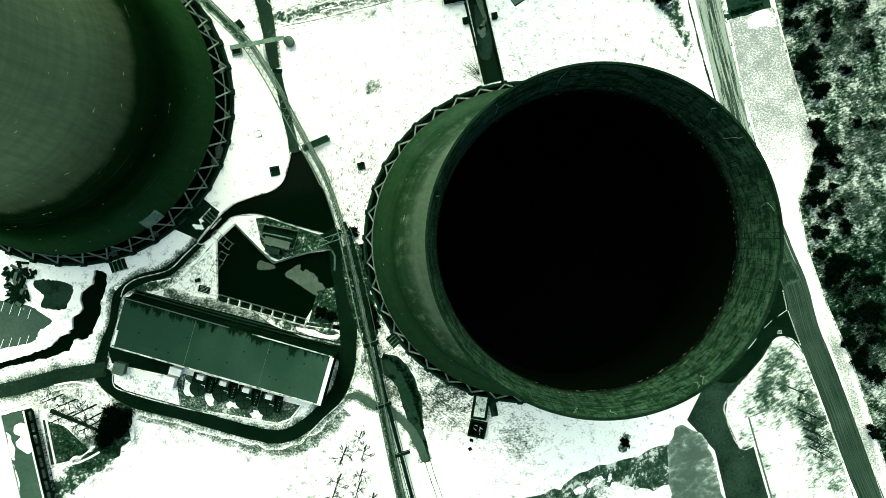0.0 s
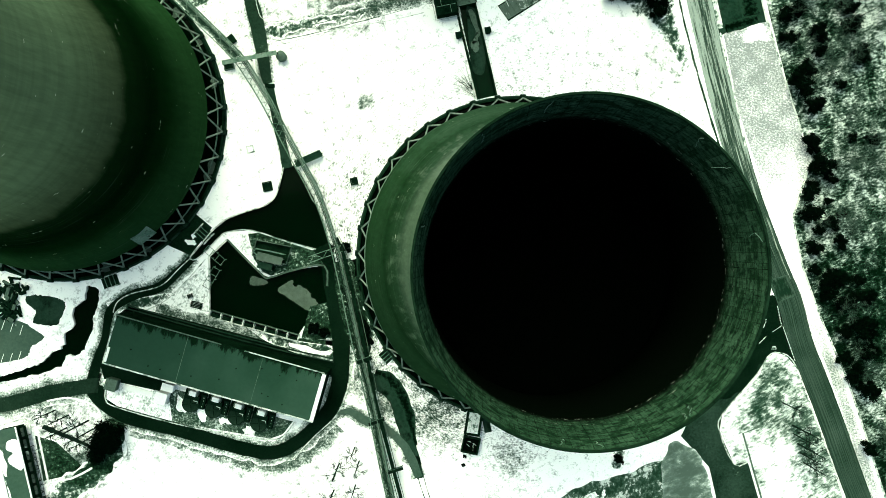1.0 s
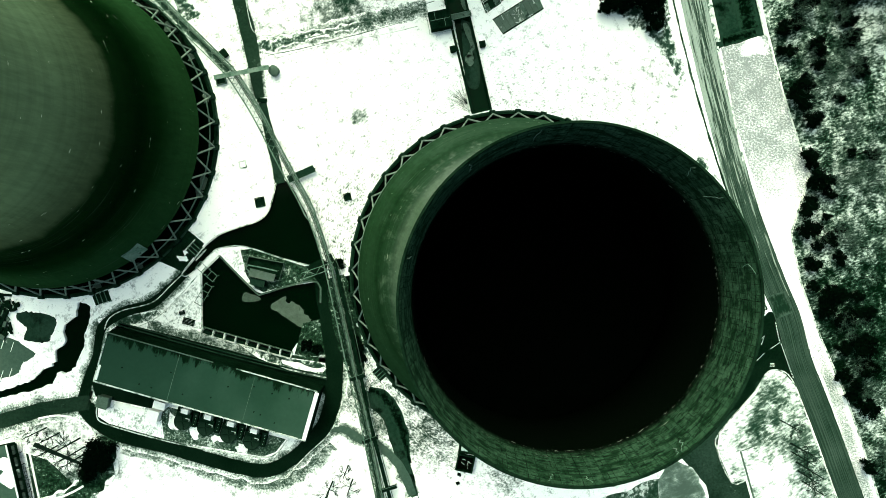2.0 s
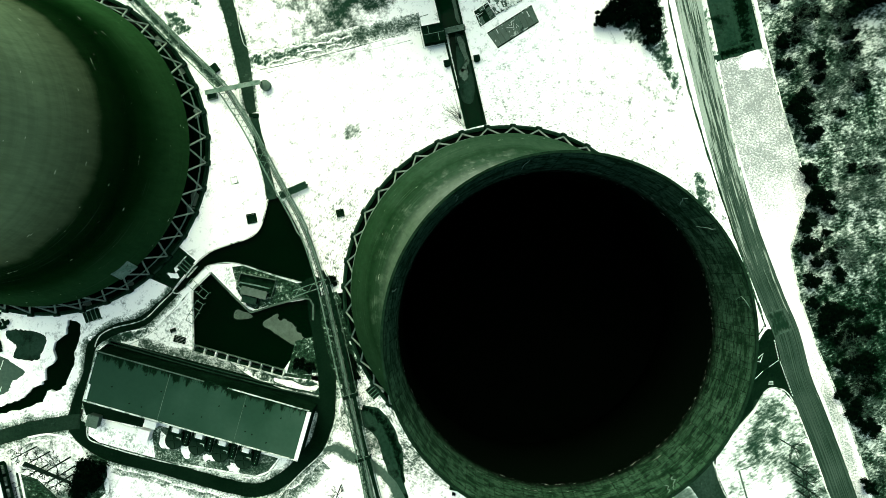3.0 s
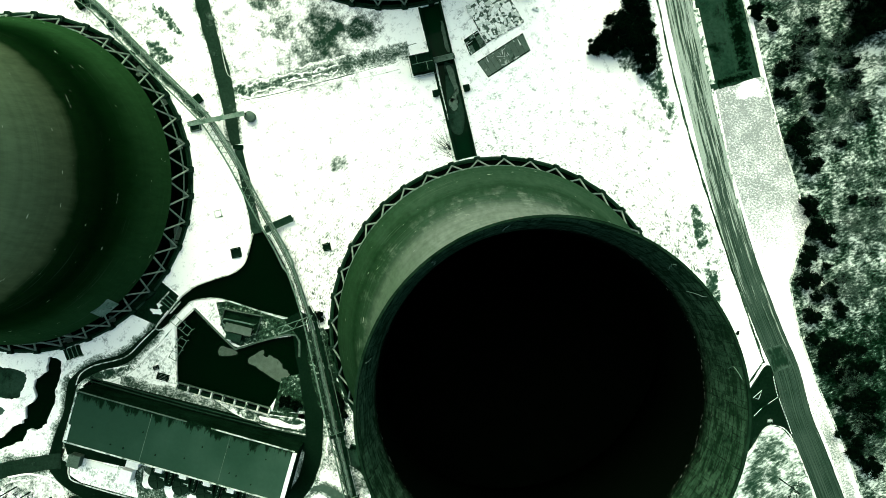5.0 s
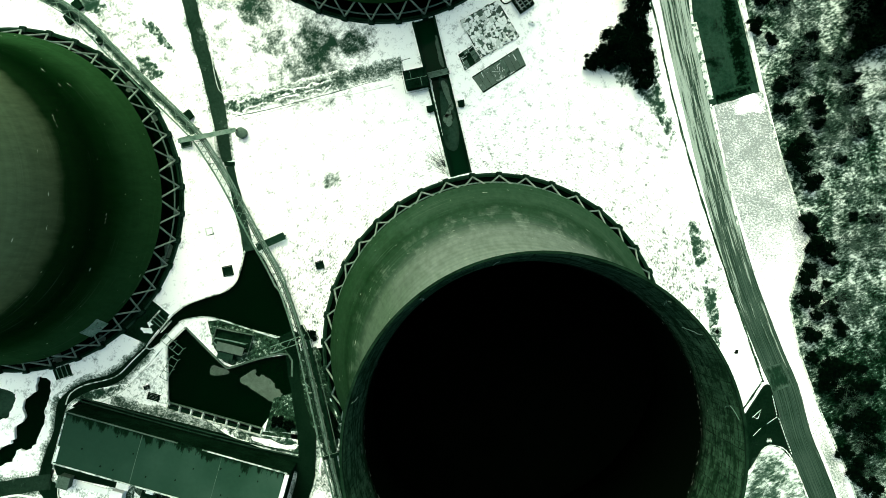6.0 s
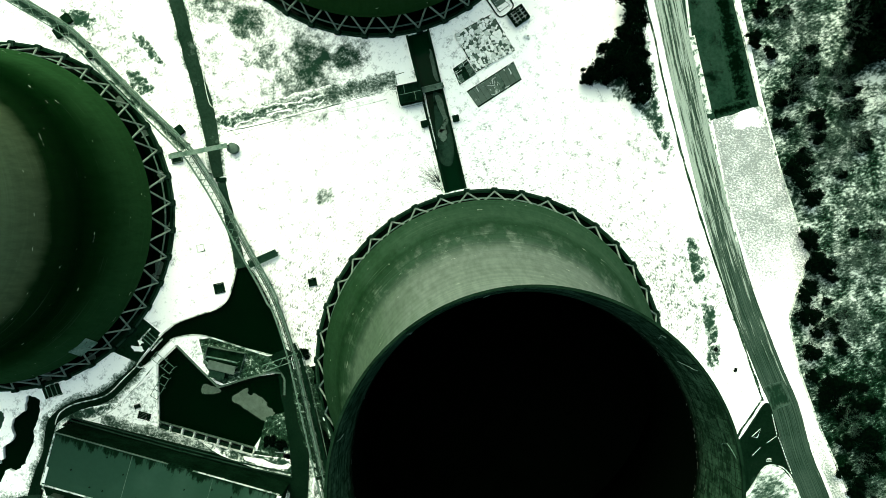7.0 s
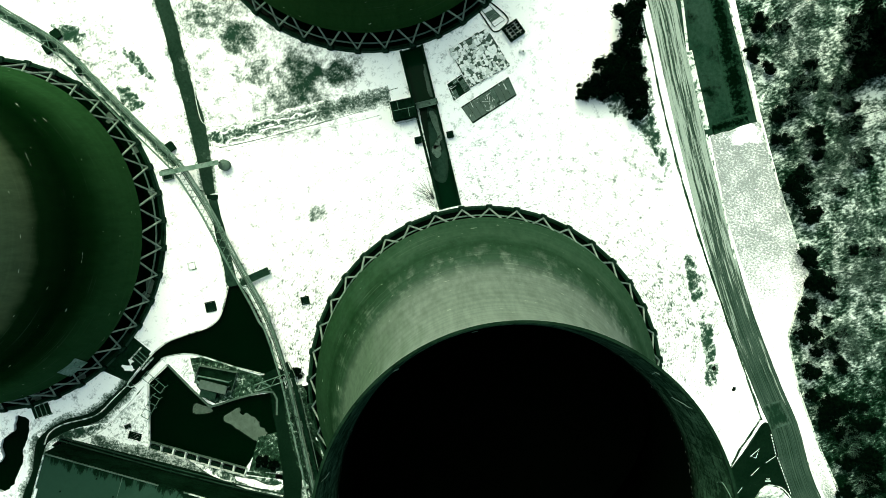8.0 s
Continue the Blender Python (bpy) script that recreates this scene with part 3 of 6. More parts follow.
def tube(bm, a, b, r0, r1=None, sides=8):
    """A tapered round bar from a to b."""
    a, b = Vector(a), Vector(b)
    d = b - a
    m = Matrix.Translation((a + b) / 2) @ d.to_track_quat("Z", "Y").to_matrix().to_4x4()
    bmesh.ops.create_cone(bm, cap_ends=True, segments=sides, radius1=r0, radius2=r0 if r1 is None else r1, depth=d.length, matrix=m)
    return bm


def bar(bm, a, b, w0, h):
    """A square bar from a to b."""
    a, b = Vector(a), Vector(b)
    d = b - a
    m = Matrix.Translation((a + b) / 2) @ d.to_track_quat("Z", "Y").to_matrix().to_4x4() @ Matrix.Diagonal((w0, h, d.length, 1))
    bmesh.ops.create_cube(bm, size=1.0, matrix=m)
    return bm


def swept(path, across, up, sides=8):
    """One continuous bar along the path of points, across wide and up high, with the given number of sides."""
    bm, rows = bmesh.new(), []
    for i, p in enumerate(path):
        d = (path[min(i + 1, len(path) - 1)] - path[max(i - 1, 0)]).normalized()
        n = Vector((-d.y, d.x, 0)).normalized()
        turn = [2 * math.pi * (k + 0.5) / sides for k in range(sides)]
        rows.append([bm.verts.new(p + n * across * math.cos(t) + Vector((0, 0, up * math.sin(t)))) for t in turn])
    for r, q in zip(rows[:-1], rows[1:]):
        for k in range(sides):
            bm.faces.new((r[k], r[(k + 1) % sides], q[(k + 1) % sides], q[k]))
    bm.faces.new(rows[0])
    bm.faces.new(rows[-1][::-1])
    bmesh.ops.recalc_face_normals(bm, faces=bm.faces)
    return bm


def drum(bm, x, y, z, r, h, sides=24, r2=None):
    bmesh.ops.create_cone(bm, cap_ends=True, segments=sides, radius1=r, radius2=r if r2 is None else r2, depth=h, matrix=Matrix.Translation((x, y, z + h / 2)))
    return bm


def sheet(pts, z, deep=0.15, smooth=0, holes=()):
    """A plate with the plan outline pts, its top at z, with skirts deep."""
    loop = [tuple(p[:2]) for p in (curve_points(pts, True, smooth) if smooth else pts)]
    bm = bmesh.new()
    loops = [loop, *holes]
    flat = [Vector((*p, z)) for lp in loops for p in lp]
    vs = [bm.verts.new(p) for p in flat]
    for tri in geometry.tessellate_polygon([[Vector((*p, 0)) for p in lp] for lp in loops]):
        try:
            bm.faces.new([vs[i] for i in tri])
        except ValueError:
            pass
    start = 0
    for lp in loops:
        low = [bm.verts.new((*p, z - deep)) for p in lp]
        k = len(lp)
        for i in range(k):
            j = (i + 1) % k
            try:
                bm.faces.new((vs[start + i], vs[start + j], low[j], low[i]))
            except ValueError:
                pass
        start += k
    bmesh.ops.recalc_face_normals(bm, faces=bm.faces)
    top = [f for f in bm.faces if abs(f.normal.z) > 0.9]
    if top and sum(f.normal.z for f in top) < 0:
        bmesh.ops.reverse_faces(bm, faces=bm.faces)
    return bm


def ribbon(pts, width, z0, z1, smooth=6, closed=False, bm=None, rough=0.0):
    """A strip of box section swept along the plan line pts (x, y[, width])."""
    pts = curve_points(pts, closed, smooth) if smooth else [np.array(p, float) for p in pts]
    bm = bm or bmesh.new()
    rows, n, run = [], len(pts), 0.0
    uv = bm.loops.layers.uv.verify()
    place = {}
    for i, p in enumerate(pts):
        a = pts[(i - 1) % n] if closed else pts[max(i - 1, 0)]
        b = pts[(i + 1) % n] if closed else pts[min(i + 1, n - 1)]
        d = np.array(b[:2]) - np.array(a[:2])
        d = d / (np.hypot(*d) or 1)
        w = (p[2] if len(p) > 2 else width) / 2
        e = [w + rough * 2.5 * noise.noise((p[0] * 0.45, p[1] * 0.45, 7.3 * q + n)) if rough else w for q in range(2)]
        rows.append([bm.verts.new((p[0] - k * d[1], p[1] + k * d[0], z)) for k, z in ((e[0], z0), (e[0], z1), (-e[1], z1), (-e[1], z0))])
        if i:
            run += float(np.hypot(p[0] - pts[i - 1][0], p[1] - pts[i - 1][1]))
        for k, vert in enumerate(rows[-1]):
            place[vert] = (-1.0 if k < 2 else 1.0, run)
    for i in range(n if closed else n - 1):
        r, q = rows[i], rows[(i + 1) % n]
        for k in range(4):
            bm.faces.new((r[k], r[(k + 1) % 4], q[(k + 1) % 4], q[k]))
    if not closed:
        bm.faces.new(rows[0])
        bm.faces.new(rows[-1][::-1])
    for r in rows:
        for vert in r:
            for lp in vert.link_loops:
                lp[uv].uv = place[vert]
    bmesh.ops.recalc_face_normals(bm, faces=bm.faces)
    return bm


def soft_sheet(pts, z, deep=0.2, core=0.4):
    """A patch whose first coordinate runs from 0 in its core to 1 at its outline."""
    bm = bmesh.new()
    uv = bm.loops.layers.uv.verify()
    c = np.mean([p[:2] for p in pts], axis=0)
    outer = [bm.verts.new((p[0], p[1], z)) for p in pts]
    inner = [bm.verts.new((*(c + (np.array(p[:2]) - c) * core), z)) for p in pts]
    low = [bm.verts.new((p[0], p[1], z - deep)) for p in pts]
    hub = bm.verts.new((*c, z))
    k = len(pts)
    for i in range(k):
        j = (i + 1) % k
        for f, us in (((outer[i], outer[j], inner[j], inner[i]), (1, 1, 0, 0)), ((inner[i], inner[j], hub), (0, 0, 0)), ((outer[j], outer[i], low[i], low[j]), (1, 1, 1, 1))):
            face = bm.faces.new(f)
            for lp, u in zip(face.loops, us):
                lp[uv].uv = (u, 0)
    bmesh.ops.recalc_face_normals(bm, faces=bm.faces)
    return bm
# ---- ground, water, roads ----
TOWERS = [(-89.1, 15.5), TOWER_2, (-12.4, 87.6)]
POND_UP = [(-40.8, 5.0), (-38.6, 5.6), (-36.6, 3.0), (-34.3, -1.4), (-32.2, -6.2), (-30.9, -11.6), (-33.6, -13.0), (-39.4, -11.5), (-47.8, -8.9), (-52.9, -9.2), (-54.7, -10.2), (-57.1, -12.7), (-60.0, -15.3), (-61.3, -14.8), (-58.7, -11.7), (-56.2, -8.7), (-53.3, -6.4), (-49.5, -4.9), (-45.1, -3.5), (-42.9, -1.8), (-41.8, 0.7)]
POND_LOW = [(-53.2, -10.9), (-45.6, -18.6), (-43.8, -19.3), (-38.7, -17.7), (-31.8, -16.6), (-31.1, -21.2), (-30.6, -24.4), (-34.9, -28.2), (-37.8, -32.4), (-57.0, -26.8), (-57.2, -14.8)]
CHANNEL = [(-5.7, 52.2), (-1.4, 53.4), (6.2, 21.1), (2.2, 20.2)]
INLET = [(-27.3, -15.7), (-24.0, -15.0), (-24.0, -23.4), (-26.1, -23.7)]
DITCH = [(-84.0, -21.4), (-81.7, -22.0), (-81.4, -23.9), (-82.3, -27.2), (-83.0, -31.0), (-84.4, -34.5), (-86.7, -36.6), (-88.4, -36.6), (-90.0, -38.9), (-94.6, -40.8), (-100.0, -41.9), (-104.9, -43.1), (-113.2, -45.0), (-113.2, -43.5), (-104.9, -41.7), (-100.8, -40.6), (-96.7, -39.2), (-94.2, -38.1), (-91.7, -36.0), (-89.2, -34.3), (-89.0, -31.8), (-87.1, -29.8), (-87.1, -26.6), (-84.8, -24.3)]
DITCH = ragged(DITCH, 0.12, 5, 3)


def ring(c, r, n=96):
    return [(c[0] + r * math.cos(2 * math.pi * i / n), c[1] + r * math.sin(2 * math.pi * i / n)) for i in range(n)]


holes = [POND_UP, POND_LOW, CHANNEL, INLET, DITCH] + [ring(c, 35.0) for c in TOWERS]
solo("ground", sheet([(-2400, -2400), (2400, -2400), (2400, 2400), (-2400, 2400)], 0.0, 1.6, 0, holes), M_GROUND,
     "wide field of bleached pale grass around the towers", "ground", kind="structure")


def pool(name, outline, level, label, smooth=0, material=M_WATER):
    c = np.mean([p[:2] for p in outline], axis=0)
    wide = [tuple(np.array(p[:2]) + (np.array(p[:2]) - c) * 0.02) for p in outline]
    solo(name, sheet(wide, level, 0.5, smooth), material, label, "water", kind="structure")


pool("water_pond", POND_UP, -0.7, "still dark water of the upper settling pond")
pool("water_pond", POND_LOW, -0.9, "still dark water of the lower settling pond")
pool("water_channel", CHANNEL, -0.8, "dark green water in the straight concrete channel", 0, M_CHANNEL)
pool("water_inlet", INLET, -0.8, "dark water in the short tower inlet")
pool("water_ditch", DITCH, -0.8, "black water in the winding ditch")


def kerb(name, pts, width, high, material, label, smooth=6, closed=False, low=-0.1):
    return solo(name, ribbon(pts, width, low, high, smooth, closed), material, label, "kerb", kind="structure")


def paved(name, pts, z, material, label, smooth=0, category="pavement"):
    return solo(name, sheet(pts, z, 0.2, smooth), material, label, category, kind="structure")


def grown(pts, k):
    c = np.mean(pts, axis=0)
    return [tuple(c + (np.array(p) - c) * k) for p in pts]


def soft_patch(name, pts, z, material, label, category="scrub", core=0.4):
    return solo(name, soft_sheet(pts, z, 0.2, core), material, label, category, kind="structure")


def lane(name, pts, width, z, material, label, verge=0.0, rough=0.05):
    if verge:
        wide = [tuple(p[:2]) + ((p[2] if len(p) > 2 else width) + verge * 1.5,) for p in pts]
        solo("verge", ribbon(wide, width, z - 0.3, z - 0.015, 14, rough=0.3), M_VERGE if verge < 2.3 else M_TRACK, "rough weedy verge beside a road", "verge", kind="structure")
    return solo(name, ribbon(pts, width, z - 0.25, z, 14, rough=rough), material, label, "road", kind="structure")


# walls of the ponds and the channel
kerb("pond_wall", POND_UP[6:] + POND_UP[:1], 0.24, 0.25, M_KERB, "pale concrete coping along the upper pond", 3)
kerb("pond_wall", POND_LOW[:6], 0.4, 0.2, M_GREY, "grey concrete coping along the lower pond", 3)
kerb("pond_wall", POND_LOW[8:] + POND_LOW[:1], 0.4, 0.2, M_KERB, "grey concrete coping along the lower pond", 0)
kerb("channel_wall", [CHANNEL[0], CHANNEL[3]], 0.5, 0.4, M_DARKCON, "dark damp concrete channel wall", 0, low=-1.2)
kerb("channel_wall", [CHANNEL[1], CHANNEL[2]], 0.4, 0.4, M_DARKCON, "dark damp concrete channel wall", 0, low=-1.2)
kerb("channel_wall", [(-2.4, 41.0), (0.1, 29.7), (1.4, 20.4)], 0.3, 0.35, M_KERB, "pale coping strip beside the channel", 0)

# fields and woodland floor
paved("field_east", [(56.1, 36.7), (66.0, 39.3), (71.0, 22.6), (75.9, 6.9), (71.9, -5.5), (68.5, -5.3), (64.0, 5.6), (59.9, 18.1)], 0.03, M_FIELD, "thin pale turf field with a ripple texture", 0, "field")
soft_patch("verge_strip", [(77.2, -25.8), (79.2, -30.9), (83.6, -40.9), (87.7, -53.3), (91.6, -65.1), (95.4, -77.5), (91.7, -77.5), (89.8, -68.6), (84.2, -51.9), (80.3, -39.9), (76.7, -30.9), (74.9, -26.1)], 0.025, M_STRIP, "thin pale turf strip between road and wood", "field")
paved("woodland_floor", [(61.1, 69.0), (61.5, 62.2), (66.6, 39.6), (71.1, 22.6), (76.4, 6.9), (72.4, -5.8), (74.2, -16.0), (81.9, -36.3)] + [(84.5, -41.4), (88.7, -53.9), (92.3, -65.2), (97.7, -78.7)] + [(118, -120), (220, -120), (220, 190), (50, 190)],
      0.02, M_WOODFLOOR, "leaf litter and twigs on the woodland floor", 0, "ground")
soft_patch("scrub_ground", ragged([(29.6, 43.6), (35.5, 51.1), (38.7, 60.1), (42.9, 62.3), (44.6, 45.4), (49.9, 24.9), (47.0, 27.2), (41.7, 35.7), (34.4, 40.6)], 0.3, 3, 12), 0.02, M_DAPPLE, "rough pale ground under the evergreens", "ground")
paved("scrub_ground", ragged([(8.0, -72.6), (17.8, -70.4), (21.6, -67.8), (26.2, -65.3), (31.7, -63.8), (38.0, -61.7), (43.0, -59.8), (43.7, -63.6), (43.1, -68.7), (38.8, -70.0), (34.6, -69.5), (31.3, -68.7), (27.0, -72.4), (21.6, -76.2), (8.0, -77.0)], 0.35, 3, 12), 0.02, M_BANK, "strip of dark scrub with bare wet soil", 0, "ground")
for pts, seed in (([(25.0, -69.4), (26.2, -67.7), (28.6, -66.9), (29.0, -67.9), (27.0, -69.2)], 2), ([(22.2, -70.6), (23.4, -69.2), (25.0, -69.6), (24.2, -70.8)], 3), ([(27.0, -71.2), (28.4, -69.4), (31.0, -69.6), (30.4, -71.4)], 4), ([(29.8, -68.0), (30.1, -66.4), (30.8, -66.6), (30.6, -68.0)], 5)):
    paved("grass_hummock", ragged(pts, 0.15, 3, seed), 0.16, M_ROUGH, "pale grass hummock left in the dark scrub", 0, "grass")
soft_patch("scrub_patch", ragged([(32.2, -61.4), (32.6, -58.6), (35.0, -56.7), (34.8, -59.0), (33.4, -62.0)], 0.2, 3, 6), 0.03, M_LOWSCRUB, "ragged patch of dark low scrub")
paved("scrub_ground", [(-95.6, -54.3), (-90.8, -55.8), (-84.2, -62.1), (-87.0, -62.9), (-93.7, -64.4)], 0.02, M_SCRUB, "dark mossy triangle of ground", 0, "ground")
paved("scrub_ground", [(-34.9, -25.7), (-30.6, -24.6), (-29.8, -33.2), (-36.8, -32.6)], 0.025, M_SCRUB, "overgrown dark triangle beside the pond", 0, "ground")

for k, spot in enumerate(([(-62.9, 44.7), (-59.4, 44.2), (-57.8, 41.3), (-60.6, 40.7)],
                          [(51.6, 10.2), (53.4, 9.1), (54.7, 3.4), (53.6, 0.5), (52.2, 4.5)], [(54.7, -2.3), (56.8, -4.0), (57.5, -10.3), (56.4, -12.6), (55.3, -8.0)], [(56.1, -12.0), (57.9, -11.4), (57.7, -14.6), (55.8, -14.8)],
                          [(-24.8, -27.5), (-22.9, -26.9), (-21.2, -31.3), (-22.9, -35.1), (-24.1, -31.3)],
                          [(-77.4, -24.6), (-67.9, -23.3), (-66.6, -23.9), (-71.7, -26.1), (-76.5, -26.5)], [(-46.3, -30.9), (-37.4, -33.5), (-29.8, -35.1), (-30.1, -37.2), (-40.0, -34.9)], [(-75.3, 57.3), (-71.3, 57.3), (-69.1, 55.0), (-72.5, 54.3)], [(-61.7, 52.1), (-58.8, 51.5), (-55.4, 46.7), (-57.7, 47.6)])):
    soft_patch("scrub_patch", grown(ragged(spot, 0.1, 3, k), 1.3), 0.03 + 0.001 * k, M_LOWSCRUB, "ragged patch of dark low scrub")
solo("scrub_ground", ribbon([(-77.6, -48.9), (-78.0, -54.0), (-79.2, -58.1), (-81.7, -61.9), (-85.5, -64.8), (-88.8, -66.9), (-91.7, -70.3), (-92.9, -72.3)], 6.4, -0.2, 0.03, 8, rough=0.5), M_DAPPLE, "dark low scrub round the bush", "ground", kind="structure")
solo("scrub_ground", ribbon([(-78.0, -50.6, 4.4), (-78.2, -54.0, 4.6), (-79.2, -57.7, 5.2), (-81.7, -61.1, 4.6), (-84.6, -63.2, 3.0), (-86.7, -64.2, 1.8), (-88.8, -64.6, 0.8)], 4.2, -0.2, 0.036, 8, rough=0.5), M_SCRUB, "darkest low scrub round the bush", "ground", kind="structure")
paved("rough_grass", [(-77.4, -20.1), (-67.9, -12.5), (-62.2, -14.4), (-64.1, -17.6), (-68.5, -21.1), (-76.1, -22.9)], 0.021, M_GROUND, "pale rough bank below the tower", 2, "ground")
paved("rough_grass", [(-62.2, -20.1), (-58.0, -16.9), (-57.2, -27.0), (-64.1, -25.8), (-66.6, -24.9)], 0.021, M_ROUGH, "pale rough bank beside the pond", 0, "ground")
paved("rough_grass", [(-54.6, -9.7), (-48.2, -9.7), (-45.3, -18.3), (-46.3, -17.7)], 0.023, M_ROUGH, "pale rough corner of the pond island", 0, "ground")
paved("scrub_ground", ragged([(-37.9, -32.9), (-29.8, -33.4), (-29.6, -36.9), (-34.9, -36.2)], 0.12, 3, 17), 0.032, M_SCRUB, "dark weedy ground between pond and alley", 0, "ground")
paved("grass_patch", ragged([(-39.7, -33.9), (-36.8, -34.2), (-33.0, -35.2), (-29.8, -35.5), (-31.6, -36.5), (-34.6, -36.3), (-37.4, -35.4)], 0.15, 3, 18), 0.06, M_GROUND, "pale grass patch behind the long building", 0, "ground")
paved("yard", [(-81.6, -37.2), (-66.3, -41.4), (-67.5, -44.6), (-80.3, -41.8)], 0.066, M_ASPHALT, "dark asphalt strip beside the long building", 0)
for k, spot in enumerate(([(-60.0, -49.2), (-58.2, -48.3), (-57.4, -50.0), (-59.0, -50.8)], [(-55.2, -50.7), (-53.3, -50.2), (-52.1, -51.7), (-54.6, -52.0)], [(-49.6, -52.5), (-47.8, -52.0), (-46.8, -53.7), (-49.1, -54.0)], [(-64.1, -45.7), (-62.4, -46.7), (-62.5, -49.0), (-64.1, -48.0)])):
    paved("grass_patch", ragged(spot, 0.25, 3, k), 0.07, M_GROUND, "pale grass patch between the fans", 0, "ground")
paved("yard_grass", [(-79.7, -41.7), (-64.1, -43.5), (-64.7, -51.3), (-77.4, -47.8), (-79.8, -46.2)], 0.058, M_ROUGH, "thin pale grass behind the kerb", 0)
paved("yard_gravel", [(-66.3, -43.6), (-38.7, -51.2), (-40.9, -54.0), (-43.7, -55.0), (-65.3, -51.3)], 0.06, M_GRAVEL, "mossy gravel round the cooling plant", 0)

solo("verge", ribbon([(-76.1, -51.4), (-62.8, -55.6), (-50.1, -59.3), (-41.8, -60.6), (-34.8, -57.7), (-29.0, -51.9)], 4.6, -0.2, 0.022, 8, rough=0.4), M_TRACK, "grey gravelly verge along the service loop", "verge", kind="structure")
solo("scrub_ground", ribbon([(-28.0, -15.5, 4.0), (-26.9, -19.5, 4.6), (-25.9, -24.5, 5.4), (-24.4, -30.6, 5.2), (-23.3, -35.0, 3.6), (-22.6, -38.2, 1.6)], 4.0, -0.2, 0.057, 8, rough=0.4), M_SCRUB, "dark weeds under the pipe bridge", "ground", kind="structure")
# roads
lane("road", [(33.3, 99.6), (41.2, 79.2), (46.6, 62.3), (49.1, 51.0), (52.7, 35.1), (57.2, 17.0), (62.1, -0.1), (68.1, -16.0), (71.7, -24.5)] + [(74.2, -33.7), (77.6, -42.2), (81.2, -51.5), (85.4, -63.0), (89.5, -73.1), (99.1, -96.4)], 5.5, 0.05, M_ROAD,
     "long straight muddy asphalt road", 0.0, 0.02)
lane("road", [(-55.7, 70.1, 2.9), (-53.7, 62.7, 2.9), (-52.0, 56.5, 2.9), (-50.2, 49.3, 2.8), (-48.7, 44.1, 2.9), (-47.2, 39.0, 3.2), (-45.9, 32.8, 3.0), (-44.9, 26.6, 2.4), (-44.3, 23.5, 2.0)], 2.8, 0.05, M_LANE, "narrow dark asphalt lane", 0.9, 0.05)
lane("track_mouth", [(-45.2, 34.3, 3.4), (-42.1, 35.0, 3.2), (-37.4, 36.3, 2.2), (-30.1, 37.9, 1.6), (-22.9, 39.7, 0.8)], 2.6, 0.049, M_LOWSCRUB, "dark muddy mouth of the overgrown track", 0.0, 0.4)
kerb("kerb", [(-50.8, 62.7), (-49.4, 55.5), (-48.1, 49.3), (-46.6, 40.5), (-45.1, 37.6), (-40.5, 37.2), (-34.3, 38.4)], 0.14, 0.12, M_KERB, "pale kerb curving from the lane into the track", 6)
lane("culvert_strip", [(-43.8, 22.6, 1.7), (-42.9, 18.4, 1.9), (-42.0, 14.4, 2.1), (-41.0, 9.6, 2.2), (-39.9, 4.9, 2.3)], 2.0, 0.045, M_YARD, "mossy green culvert strip leading to the pond", 0.0, 0.04)
kerb("kerb", [(-44.2, 16.9), (-42.9, 12.9), (-41.8, 9.0), (-41.2, 5.2)], 0.16, 0.14, M_KERB, "pale kerb beside the culvert strip", 4)
solo("culvert_grate", block(2.2, 0.9, 0.5, 0, 0, -0.1, 0, 0.05), M_DARKSTEEL, "dark steel grate at the lane end", "grate", at=(*(-43.8, 23.0), 0))
lane("road", [(-31.5, -12.2, 2.6), (-31.0, -15.0, 3.0), (-30.2, -20.0, 3.6), (-28.3, -31.3, 3.8), (-28.0, -36.4, 3.8)], 3.0, 0.045, M_ASPHALT, "dark asphalt road between the pond and the pipe bridge", 0.0, 0.06)
lane("road", [(-28.2, -32.6, 3.6), (-28.2, -41.5, 3.6), (-30.8, -49.1, 3.4), (-36.4, -54.8, 3), (-42.5, -58.0, 3), (-50.1, -57.1, 3), (-62.8, -53.4, 3), (-75.5, -50.0, 3.2), (-81.6, -45.3, 4), (-82.8, -41.7, 2.6), (-80.2, -32.8, 1.6), (-78.8, -26.7, 2), (-74.2, -23.4, 2.2), (-67.9, -21.4, 2.2), (-62.8, -16.9, 1.8), (-60.5, -14.8, 1.6)],
     3.0, 0.047, M_ASPHALT, "dark asphalt service loop round the long building", 1.6)
solo("verge", ribbon([(-68.9, -26.3), (-61.5, -28.3), (-52.6, -30.6), (-42.5, -32.9), (-34.9, -34.9)], 3.4, -0.2, 0.028, 8, rough=0.4), M_TRACK, "weedy soil behind the long building", "verge", kind="structure")
lane("road", [(-113.7, -49.5), (-101.0, -47.2), (-92.1, -44.8), (-83.4, -43.3), (-81.6, -43.3)], 3.2, 0.05, M_LANE, "worn dark access road", 2.0)
lane("track", [(-45.2, 34.3), (-42.1, 35.0), (-37.4, 36.3), (-30.1, 37.9), (-22.9, 39.7), (-15.6, 41.6), (-7.9, 43.4)], 4.2, 0.04, M_TRACK, "overgrown track with dark ruts", 0.0, 0.3)
for pts in ([(-40.5, 35.6), (-33.2, 36.8), (-22.9, 39.7), (-6.3, 44.8)], [(-42.6, 32.8), (-34.3, 34.6), (-22.9, 37.5), (-12.5, 40.4)]):
    solo("rut", ribbon(pts, 0.14, -0.1, 0.055, 6, rough=0.05), M_GREY, "dark wet rut along the overgrown track", "rut", "track ruts", "structure")
